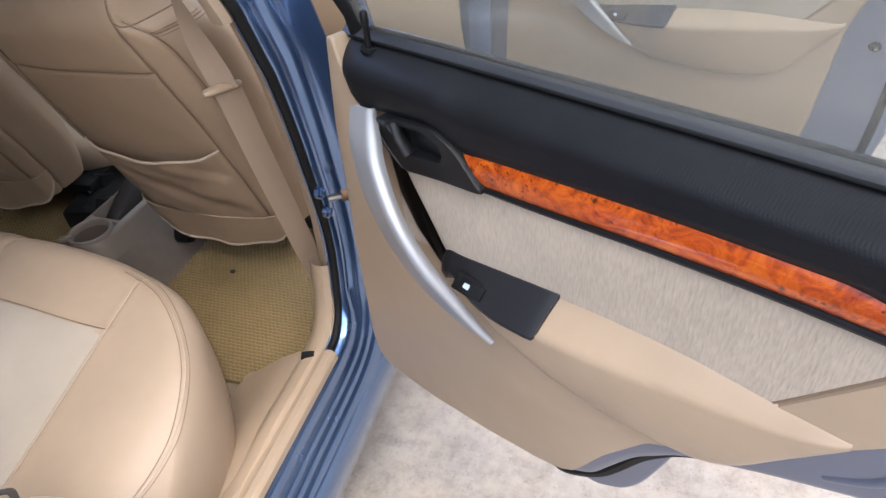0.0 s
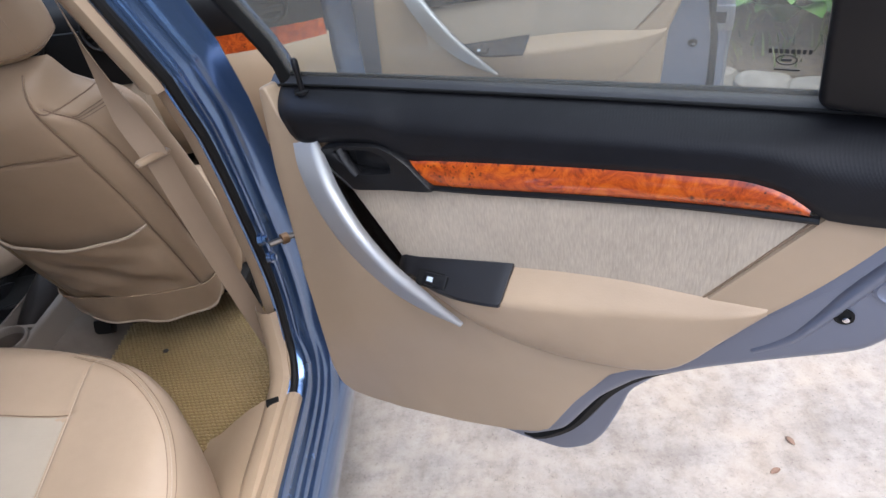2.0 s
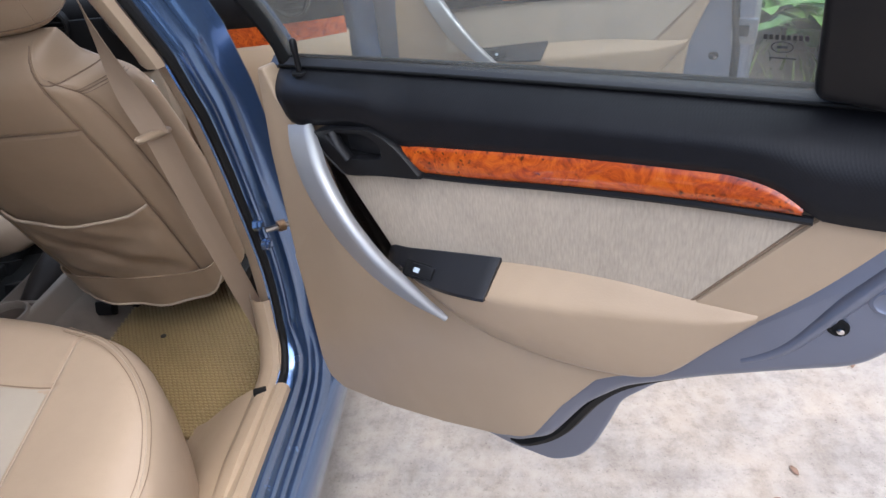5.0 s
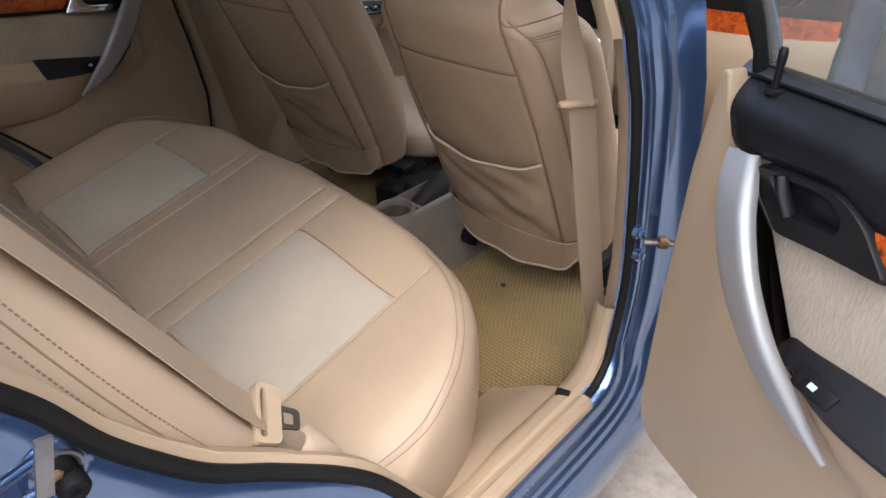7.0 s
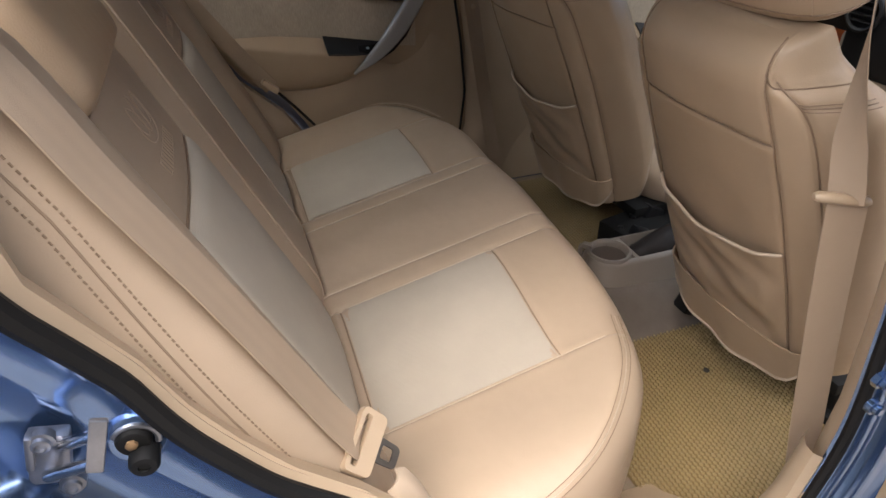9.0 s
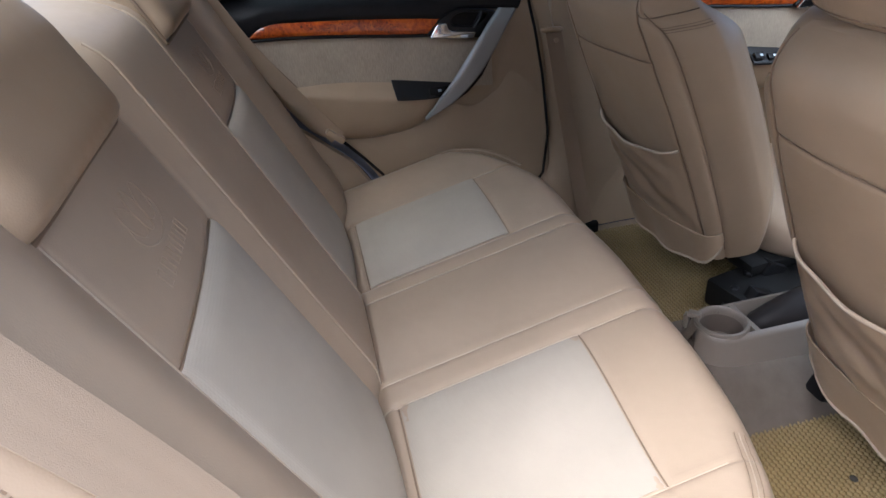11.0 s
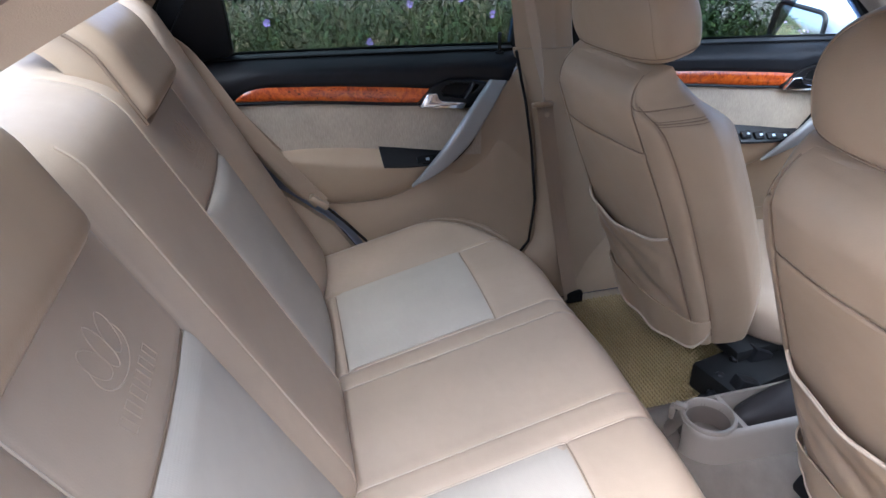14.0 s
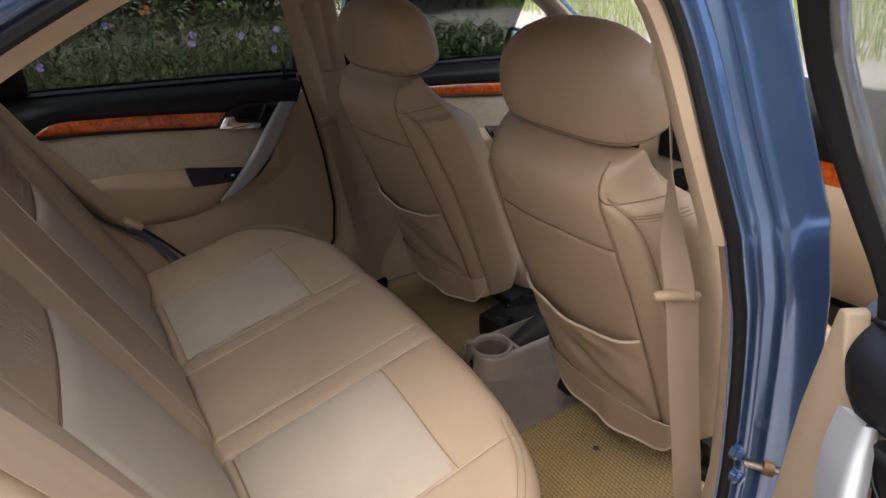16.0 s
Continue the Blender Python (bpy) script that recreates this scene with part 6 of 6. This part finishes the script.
# ---------------------------------------------------------------- mats
def build_mat(name_x, label, outline):
    mt = thing("floor_mat", label, "floor mat", "floor mats")
    f = Form()
    f.prism(round_poly(outline, 0.02), lambda a, b, h: (a, b, h), 0.287, 0.296, 0.003)
    part("base", f, M_MAT_DARK, mt)
    poly = np.array(round_poly(outline, 0.02))

    def inside(x, y):
        n, hit = len(poly), False
        for i in range(n):
            (xa, ya), (xb, yb) = poly[i], poly[i - 1]
            if (ya > y) != (yb > y) and x < (xb - xa) * (y - ya) / (yb - ya) + xa:
                hit = not hit
        return hit

    f = Form()
    px, py = 0.0105, 0.0090
    lo, hi = poly.min(0), poly.max(0)
    for j in range(int((hi[1] - lo[1]) / py)):
        for i in range(int((hi[0] - lo[0]) / px)):
            x, y = lo[0] + px * (i + 0.5 * (j % 2)) + 0.004, lo[1] + py * j + 0.004
            if not inside(x, y):
                continue
            a, b, z, h = 0.0050, 0.0042, 0.2958, 0.0034
            tw = 0.0012 * random.uniform(-1, 1)
            f.add([(x - a, y - b * 0.4, z), (x, y - b, z), (x + a, y - b * 0.4, z), (x + a, y + b * 0.4, z), (x, y + b, z), (x - a, y + b * 0.4, z), (x - a * 0.45, y - b * 0.35, z + h), (x + a * 0.45, y - b * 0.35 + tw, z + h), (x + a * 0.45, y + b * 0.35, z + h), (x - a * 0.45, y + b * 0.35 + tw, z + h)],
                  [(6, 7, 8, 9), (0, 1, 6), (1, 2, 7, 6), (2, 3, 8, 7), (3, 4, 8), (4, 5, 9, 8), (5, 0, 6, 9)])
    part("weave", f, M_MAT, mt, "raised khaki weave", angle=20, kind="stuff")
    return mt


mat_r = build_mat(1, "khaki woven rubber foot mat with a dark speck", [(0.170, -0.12), (0.610, -0.105), (0.642, -0.08), (0.640, 0.10), (0.610, 0.50), (0.150, 0.50), (0.06, 0.34), (0.10, 0.10)])
f = Form()
f.lathe([(0.0065, 0.0), (0.006, 0.003), (0.003, 0.005), (0.0, 0.0055)], 9, lambda a, b, c: (0.317 + a * 1.2, 0.200 + b, 0.298 + c))
tagged(part("debris", f, M_DARKCLOTH), "small dark crumb on the foot mat", "debris")
mat_l = build_mat(-1, "khaki woven rubber foot mat behind the driver seat", [(-0.650, -0.16), (-0.130, -0.16), (-0.09, 0.30), (-0.13, 0.46), (-0.650, 0.46)])

# ---------------------------------------------------------------- console
con = thing("console", "grey-beige plastic centre console with cup holder", "console")
CX, CY, CZ = 0.006, 0.128, 0.434


def console_half(y):
    """Half the width of the console's top at y."""
    return 0.056 * math.sqrt(max(0.0, 1 - (max(0.0, CY - y) / 0.056) ** 2)) + 0.012 * step(0.30, 0.60, y)


f = Form()
rows = []
for y in np.r_[CY - 0.056 * np.cos(np.linspace(0, np.pi / 2, 12)), [0.150, 0.1705, 0.1735, 0.1840, 0.1870], np.linspace(0.205, 0.9, 17)]:
    w = console_half(y)
    back_y = y - 0.022 * max(0.0, 1 - (y - 0.072) / 0.06)
    zt = CZ + 0.03 * step(0.35, 0.8, y)
    rows.append([(CX + q * (w * k + e), y + (back_y - y) * g, z) for q, k, e, g, z in
                 ((-1, 1.0, 0.026, 1.0, 0.362), (-1, 1.0, 0.021, 0.8, 0.374), (-1, 1.0, 0.009, 0.3, 0.402), (-1, 1.0, 0.002, 0.1, zt - 0.010), (-1, 0.95, 0, 0, zt - 0.002), (-1, 0.80, 0, 0, zt), (-1, 0.72 if y > 0.185 else 0.785, 0, 0, zt - (0.055 if 0.185 < y < 0.50 else 0.072 if abs(y - CY) < 0.043 else 0)),
                  (1, 0.72 if y > 0.185 else 0.785, 0, 0, zt - (0.055 if 0.185 < y < 0.50 else 0.072 if abs(y - CY) < 0.043 else 0)), (1, 0.80, 0, 0, zt), (1, 0.95, 0, 0, zt - 0.002), (1, 1.0, 0.002, 0.1, zt - 0.010), (1, 1.0, 0.009, 0.3, 0.402), (1, 1.0, 0.021, 0.8, 0.374), (1, 1.0, 0.026, 1.0, 0.362))])
f.grid(np.array(rows))
f.f.append(tuple(range(len(f.v) - 14, len(f.v))))
part("console_body", f, M_CONSOLE, con, "moulded grey-beige console body", angle=50)
f = Form()
put = lambda a, b, c: (CX + a, CY + b, CZ + c)
f.lathe([(0.054, -0.004), (0.0535, 0.001), (0.051, 0.005), (0.047, 0.006), (0.0445, 0.003), (0.0430, -0.004), (0.0425, -0.012)], 44, put)
f.f = [q for q in f.f if len(q) == 4]
part("cup_holder", f, M_CONSOLE, con, "round raised cup holder rim")
# The well takes a darker brown than the rim to paint in shade.
f = Form()
f.lathe([(0.0430, -0.006), (0.0415, -0.030), (0.0400, -0.060), (0.036, -0.0615), (0.0, -0.0615)], 36, put)
f.f = [q for q in f.f if len(q) == 4]
part("cup_well", f, M_CUP_SHADED, con, "deep brown cup holder well with its shade painted in")
f = Form()
f.box((CX - 0.036, CY - 0.040, CZ + 0.004), (0.026, 0.016, 0.014), 0.005, Matrix.Rotation(radians(42), 4, "Z"))
f.box((CX - 0.046, CY - 0.050, CZ - 0.014), (0.012, 0.016, 0.034), 0.004, Matrix.Rotation(radians(42), 4, "Z"))
part("cup_notch", f, M_CONSOLE, con, "moulded notch in the cup holder rim")
f = Form()
f.pillow((CX, 0.335, CZ - 0.012), (0.040, 0.145, 0.070), 2.4, 36, 18, None, lambda x, y, z: (x * (1 - 0.45 * max(0, z)) * (1 + 0.05 * math.sin(9 * y)), y * (1 - 0.40 * max(0, z)) + 0.42 * max(0, z), z + 0.06 * math.sin(14 * y) * max(0, z)))
part("brake_gaiter", f, M_GAITER, con, "creased dark leather lever gaiter", angle=70)
f = Form()
f.tube([(0.005, 0.40, 0.49), (0.005, 0.50, 0.54), (0.005, 0.56, 0.57)], 0.016, 12)
f.pillow((0.005, 0.66, 0.60), (0.024, 0.024, 0.032), 2.2)
f.tube([(0.005, 0.66, 0.46), (0.005, 0.66, 0.58)], 0.008, 10)
part("lever", f, M_BLACK, con, "black handbrake and gear lever")

# seat-side black buckles and bracket between the seats
for x, y, z, size in ((-0.105, 0.300, 0.375, (0.034, 0.060, 0.050)), (-0.185, 0.385, 0.375, (0.036, 0.055, 0.070)), (0.150, 0.262, 0.345, (0.046, 0.030, 0.038))):
    bk = thing("belt_buckle", "black seat belt buckle beside the tunnel", "buckle", "front buckles")
    f = Form()
    f.box((x, y, z), size, 0.007, Matrix.Rotation(radians(-25), 4, "X"))
    part("buckle_body", f, M_BLACK, bk)
    f = Form()
    f.tube([(x, y + 0.01, z - 0.02), (x, y + 0.02, z - 0.045), (x, y + 0.01, 0.295)], 0.010, 8)
    part("buckle_stalk", f, M_RUBBER, bk)
br = thing("seat_bracket", "black steel seat bracket with bolts beside the driver seat", "bracket")
f = Form()
f.box((-0.165, 0.355, 0.350), (0.13, 0.22, 0.070), 0.010, Matrix.Rotation(radians(12), 4, "Z"))
f.box((-0.115, 0.265, 0.325), (0.05, 0.11, 0.050), 0.008)
part("bracket_body", f, M_RUBBER, br)
for x, y, z in ((-0.120, 0.300, 0.390), (-0.150, 0.270, 0.382), (-0.185, 0.330, 0.390), (-0.130, 0.240, 0.352)):
    f = Form()
    f.lathe([(0.011, -0.004), (0.011, 0.003), (0.007, 0.006), (0.0, 0.006)], 6, lambda a, b, c, x=x, y=y, z=z: (x + a, y + b, z + c))
    part("bolt", f, M_BLACK, br)

# ---------------------------------------------------------------- dashboard
dash = thing("dashboard", "dark grey dashboard with burl strip and beige lower half", "dashboard")
f = Form()
prof = [(1.26, 0.950), (1.10, 0.985), (1.0, 0.985), (0.94, 0.968), (0.915, 0.935), (0.915, 0.88), (0.935, 0.842)]
f.shell([[(x, y + 0.10 * (x / 0.7) ** 4, z - 0.015 * (x / 0.7) ** 2) for y, z in spline(prof, 18)] for x in np.linspace(-0.705, 0.705, 30)], 0.01)
part("dash_top", f, M_BLACK_SKIN, dash, "dark pebbled dash top")
f = Form()
prof = [(0.935, 0.790), (0.915, 0.74), (0.93, 0.62), (1.0, 0.48), (1.1, 0.42)]
f.shell([[(x, y + 0.10 * (x / 0.7) ** 4, z) for y, z in spline(prof, 14)] for x in np.linspace(-0.705, 0.705, 30)], 0.01)
part("dash_lower", f, M_BEIGE, dash, "beige lower dash")
f = Form()
f.shell([[(x, 0.928 + 0.10 * (x / 0.7) ** 4 + 0.004 * (v - 0.5), 0.845 - 0.056 * v - 0.006 * (x / 0.7) ** 2) for v in np.linspace(0, 1, 4)] for x in np.linspace(0.16, 0.70, 16)], 0.008)
part("burl_strip", f, M_BURL, dash, "orange burl dash strip")
f = Form()
f.shell([[(-x, 0.928 + 0.10 * (x / 0.7) ** 4 + 0.004 * (v - 0.5), 0.845 - 0.056 * v - 0.006 * (x / 0.7) ** 2) for v in np.linspace(0, 1, 4)] for x in np.linspace(0.16, 0.70, 16)], 0.008)
part("burl_strip", f, M_BURL, dash, "orange burl dash strip")
f = Form()
f.box((-0.01, 0.905, 0.68), (0.33, 0.06, 0.34), 0.015)
cs = part("centre_panel", f, M_BEIGE_DARK, dash, "pale beige centre stack")
for k in range(3):
    f = Form()
    x = -0.060 + 0.076 * k
    f.lathe([(0.036, 0.0), (0.036, 0.008), (0.030, 0.011), (0.022, 0.011), (0.021, 0.022), (0.0, 0.024)], 24, lambda a, b, c, x=x: (x + a, 0.876 - c, 0.700 + b))
    kn = part("control_knob", f, M_BLACK, cs, "black rotary heater knob")
    f = Form()
    f.lathe([(0.037, 0.0), (0.039, 0.004), (0.037, 0.008)], 24, lambda a, b, c, x=x: (x + a, 0.876 - c, 0.700 + b))
    part("knob_ring", f, M_CHROME, kn)
f = Form()
f.box((-0.01, 0.878, 0.835), (0.30, 0.018, 0.165), 0.010)
part("radio", f, M_BLACK, cs, "black radio panel")
for x in (-0.575, -0.12, 0.10, 0.575):
    f = Form()
    yy = 0.905 + 0.10 * (x / 0.7) ** 4 - (0.035 if abs(x) < 0.3 else 0)
    f.lathe([(0.052, -0.01), (0.052, 0.010), (0.046, 0.014), (0.041, 0.010), (0.040, -0.006), (0.0, -0.008)], 28, lambda a, b, c, x=x, yy=yy: (x + a, yy - c, 0.908 + b))
    vt = part("air_vent", f, M_BLACK, dash, "round black air vent")
    for k in range(4):
        f = Form()
        z = 0.908 - 0.024 + 0.016 * k
        f.box((x, yy - 0.004, z), (0.072 if 0 < k < 3 else 0.058, 0.012, 0.003), 0.001, Matrix.Rotation(radians(20), 4, "X"))
        part("vane", f, M_BLACK, vt)
wheel = thing("steering_wheel", "black steering wheel before the driver seat", "steering wheel")
f = Form()
tw = Matrix.Translation((-0.334, 0.74, 0.86)) @ Matrix.Rotation(radians(-65), 4, "X") @ Matrix()
f.tube([tuple(tw @ Vector((0.185 * math.cos(a), 0.185 * math.sin(a), 0))) for a in np.linspace(0, 2 * np.pi, 40, endpoint=False)], 0.015, 10, closed=True)
part("rim", f, M_BLACK, wheel)
f = Form()
f.pillow(tw.translation, (0.075, 0.06, 0.03), 2.6, 24, 12, tw.to_3x3())
for a in (0.1, math.pi - 0.1, -math.pi / 2):
    f.tube([tuple(tw @ Vector((0.05 * math.cos(a), 0.05 * math.sin(a), 0))), tuple(tw @ Vector((0.18 * math.cos(a), 0.18 * math.sin(a), 0)))], 0.014, 8)
f.tube([tuple(tw @ Vector((0, 0, -0.01))), tuple(tw @ Vector((0, 0, -0.20)))], 0.03, 10)
part("hub", f, M_BLACK, wheel)

# wing mirror on the driver side
mir = thing("wing_mirror", "pale blue wing mirror on the driver door", "mirror")
f = Form()
f.pillow((-0.950, 1.045, 0.970), (0.165, 0.055, 0.082), 3.0, 30, 18, None, lambda x, y, z: (x, y * (1 if y < 0 else 1.4), z * (1 + 0.15 * x)))
part("housing", f, M_BODYWHITE, mir, "pale blue mirror housing")
f = Form()
f.box((-0.80, 1.06, 0.955), (0.12, 0.04, 0.03), 0.01)
part("mirror_foot", f, M_BLACK, mir)
f = Form()
f.prism(round_poly([(-0.125, -0.058), (0.120, -0.052), (0.112, 0.055), (-0.118, 0.064)], 0.03), lambda a, b, h: (-0.950 + a, 0.980 - h + 0.16 * b - 0.10 * a, 0.970 + b), -0.004, 0.006, 0.001)
part("mirror_glass", f, M_MIRROR, mir, "reflecting mirror glass")
f = Form()
f.tube([(-0.950 + a * 1.03, 0.974 + 0.16 * b - 0.10 * a, 0.970 + b * 1.05) for a, b in even(round_poly([(-0.125, -0.058), (0.120, -0.052), (0.112, 0.055), (-0.118, 0.064)], 0.03), 40)], 0.0075, 8, closed=True)
part("mirror_rim", f, M_BLACK, mir, "black rim round the mirror glass")

# ---------------------------------------------------------------- plants
def blades(name, n, area, height, width, material, label, category, seed, lean=0.35, keep=None):
    rng = np.random.default_rng(seed)
    f = Form()
    made = 0
    while made < n:
        x, y = rng.uniform(area[0], area[1]), rng.uniform(area[2], area[3])
        if keep and not keep(x, y):
            made += 1
            continue
        made += 1
        h = height * rng.uniform(0.45, 1.1)
        a = rng.uniform(0, 2 * np.pi)
        l = lean * h * rng.uniform(0.2, 1.0)
        w = width * rng.uniform(0.6, 1.3)
        dx, dy = math.cos(a), math.sin(a)
        sx, sy = -dy * w, dx * w
        pts = []
        for s in (0.0, 0.4, 0.75, 1.0):
            k = (1 - s ** 2) * 0.9 + 0.1
            cx, cy, cz = x + dx * l * s ** 2, y + dy * l * s ** 2, h * (s - 0.22 * s ** 3)
            pts += [(cx - sx * k, cy - sy * k, cz), (cx + sx * k, cy + sy * k, cz)]
        f.add(pts, [(0, 1, 3, 2), (2, 3, 5, 4), (4, 5, 7, 6)])
    return tagged(part(name, f, material, kind="stuff"), label, category)


wild = lambda x, y: y < 1.35 + 0.25 * math.sin(3 * x)
blades("wild_grass", 11000, (-4.6, -2.3, -4.0, 1.8), 1.05, 0.006, M_GRASS, "tall wild green grass and weeds beside the car", "grass", 3, 0.7, wild)
blades("dry_stalks", 3200, (-5.2, -2.4, -4.5, 2.0), 1.15, 0.006, M_STRAW, "dry straw-coloured stalks among the weeds", "grass", 4, 0.8, wild)


def weeds(n, area, height, leaf, material, label, seed, keep):
    """Stems with many small leaves, one mass of growth."""
    rng = np.random.default_rng(seed)
    f = Form()
    for _ in range(n):
        x, y = rng.uniform(area[0], area[1]), rng.uniform(area[2], area[3])
        if not keep(x, y):
            continue
        h = height * rng.uniform(0.5, 1.15)
        lx, ly = rng.normal(0, 0.16, 2)
        for k in range(20):
            s = rng.uniform(0.12, 1.0)
            c = np.array((x + lx * s * s, y + ly * s * s, h * s))
            a, t = rng.uniform(0, 2 * np.pi), rng.uniform(-0.7, 0.7)
            d = np.array((math.cos(a) * math.cos(t), math.sin(a) * math.cos(t), math.sin(t)))
            w = np.cross(d, (0, 0, 1.0))
            w /= np.linalg.norm(w)
            l = leaf * rng.uniform(0.5, 1.3)
            f.add([c, c + d * l * 0.45 + w * l * 0.20, c + d * l + np.array((0, 0, -0.2 * l)), c + d * l * 0.45 - w * l * 0.20], [(0, 1, 2, 3)])
    return tagged(part("weeds", f, material, kind="stuff", angle=10), label, "weeds")


weeds(2600, (-4.0, -2.2, -3.6, 1.6), 1.05, 0.046, M_WEED, "leafy dark green weeds beside the car", 31, wild)
weeds(600, (-3.8, -2.2, -3.6, 1.6), 1.10, 0.042, M_STRAW, "withered straw-brown leaves among the weeds", 32, wild)
blades("verge_grass", 6000, (-7.0, -2.0, 1.0, 4.2), 0.30, 0.010, M_GRASS, "short green grass on the verge", "grass", 5, 0.6, lambda x, y: y < 2.6 - 0.55 * (x + 2.0))
weeds(900, (-16.0, -11.0, -8.0, 22.0), 2.6, 0.42, M_WEED, "distant green scrub beyond the road", 33, lambda x, y: True)
weeds(700, (-10.0, 8.0, 15.0, 20.0), 2.2, 0.42, M_GRASS, "distant green scrub ahead of the car", 34, lambda x, y: True)


def flowers(n, material, label, seed, size=0.024, area=(-3.0, -2.3, -3.0, 1.3), zr=(0.55, 1.25)):
    rng = np.random.default_rng(seed)
    for _ in range(n):
        x, y, z = rng.uniform(*area[:2]), rng.uniform(*area[2:]), rng.uniform(*zr)
        f = Form()
        nrm = Vector((1.0, rng.uniform(-0.6, 0.6), rng.uniform(0, 0.9))).normalized()
        q = nrm.to_track_quat("Z", "Y").to_matrix()
        for k in range(5):
            a = 2 * np.pi * k / 5 + rng.uniform(0, 1)
            pts = []
            for r, w in ((0.12, 0.0), (0.6, 0.38), (1.0, 0.30), (1.08, 0.0)):
                for s in ((-1, 1) if w else (0,)):
                    v = Vector((math.cos(a) * r - math.sin(a) * w * s, math.sin(a) * r + math.cos(a) * w * s, 0.15 * r * r)) * size
                    pts.append(tuple(q @ v + Vector((x, y, z))))
            f.add(pts, [(0, 1, 2), (1, 3, 4, 2), (3, 5, 4)])
        fl = part("wild_flower", f, material)
        tagged(fl, label, "flower", "wild flowers")
        f = Form()
        f.tube([(x - 0.02, y, 0.0), (x - 0.03, y + 0.02, z * 0.6), (x, y, z)], 0.003, 5)
        part("stem", f, M_GRASS, fl)


blades("field_grass", 20000, (-16.0, 6.0, 7.0, 15.0), 0.30, 0.009, M_FIELD, "bright yellow-green grass field ahead of the car", "grass", 15, 0.6, lambda x, y: y > 6.6 - 0.25 * (x + 4.0))
weeds(600, (-7.0, -4.6, 2.5, 4.1), 0.46, 0.08, M_WEED, "dark green bushes beside the dirt road", 35, lambda x, y: True)
flowers(44, M_FLOWER, "small purple five-petalled wild flower on a stem", 11, 0.017, (-2.40, -2.12, -2.6, 1.2), (0.70, 1.35))
flowers(5, M_ORANGE, "small orange wild flower on a stem", 12)
flowers(5, M_PINK, "small pale wild flower on a stem", 13, 0.028)

# fallen leaves on the yard
rng = np.random.default_rng(5)
for x, y, a in ((1.72, -0.05, 0.4), (1.80, 0.02, 1.9), (2.05, 0.35, 1.2)):
    f = Form()
    rows = []
    for q in np.linspace(0, 1, 7):
        w = 0.006 * math.sin(math.pi * (0.05 + 0.9 * q)) + 0.0006
        rows.append([(x + math.cos(a) * 0.026 * q - math.sin(a) * w * v, y + math.sin(a) * 0.026 * q + math.cos(a) * w * v, 0.0115 + 0.002 * abs(v) + 0.002 * math.sin(3 * q)) for v in (-1, 0, 1)])
    f.shell(rows, 0.0008)
    tagged(part("fallen_leaf", f, M_DRY_LEAF), "small dry brown leaf lying on the concrete", "leaf", group="fallen leaves")

# planter bed with stone edging on the passenger side
bed = thing("planter_bed", "round soil bed edged with rough stones", "planter")
f = Form()
f.lathe([(0.95, 0.01), (0.90, 0.08), (0.5, 0.13), (0.0, 0.16)], 40, lambda a, b, c: (3.0 + a, 2.75 + b, c))
part("soil", f, M_SOIL, bed)
rng = np.random.default_rng(21)
for k in range(26):
    a = 2 * np.pi * k / 26
    f = Form()
    f.pillow((3.0 + 0.98 * math.cos(a), 2.75 + 0.98 * math.sin(a), 0.045), (0.075 + rng.uniform(0, 0.03), 0.135, 0.055 + rng.uniform(0, 0.025)), 2.4, 12, 8, Matrix.Rotation(a, 3, "Z"), lambda x, y, z: (x * (1 + 0.15 * math.sin(5 * y + k)), y * (1 + 0.12 * math.sin(4 * z + k)), z))
    part("edging_stone", f, M_STONE, bed)


def leafy_plant(x, y, z, seed, n, long):
    rng = np.random.default_rng(seed)
    pl = thing("leafy_plant", "bright green plant with long broad leaves", "plant", "planter plants")
    for k in range(n):
        a = rng.uniform(0, 2 * np.pi)
        ln, wd = long * rng.uniform(0.7, 1.1), 0.055 * rng.uniform(0.8, 1.3)
        rise = rng.uniform(0.5, 1.0)
        rows = []
        for s in np.linspace(0, 1, 12):
            r = ln * 0.75 * s ** 1.3
            h = ln * rise * (s - 0.45 * s ** 2.6)
            w = wd * arch(math.pi * min(1.0, 0.06 + 0.94 * s ** 1.5)) ** 0.8 + 0.004
            c = np.array((x + math.cos(a) * r, y + math.sin(a) * r, z + h))
            t = np.array((-math.sin(a), math.cos(a), 0))
            rows.append([c + t * w * v + np.array((0, 0, 0.25 * w * abs(v))) for v in (-1, -0.5, 0, 0.5, 1)])
        part("leaf", Form().shell(rows, 0.001), M_LEAF, pl)


for k, (x, y) in enumerate(((2.75, 2.55), (3.15, 2.45), (2.95, 2.95), (3.35, 2.9), (2.55, 2.9), (3.0, 2.3))):
    leafy_plant(x, y, 0.10, 40 + k, 13, 0.75)
blades("bed_grass", 900, (2.3, 3.8, 2.0, 3.5), 0.28, 0.008, M_GRASS, "short weeds in the planter bed", "grass", 9, 0.6, lambda x, y: (x - 3.0) ** 2 + (y - 2.75) ** 2 < 0.75)
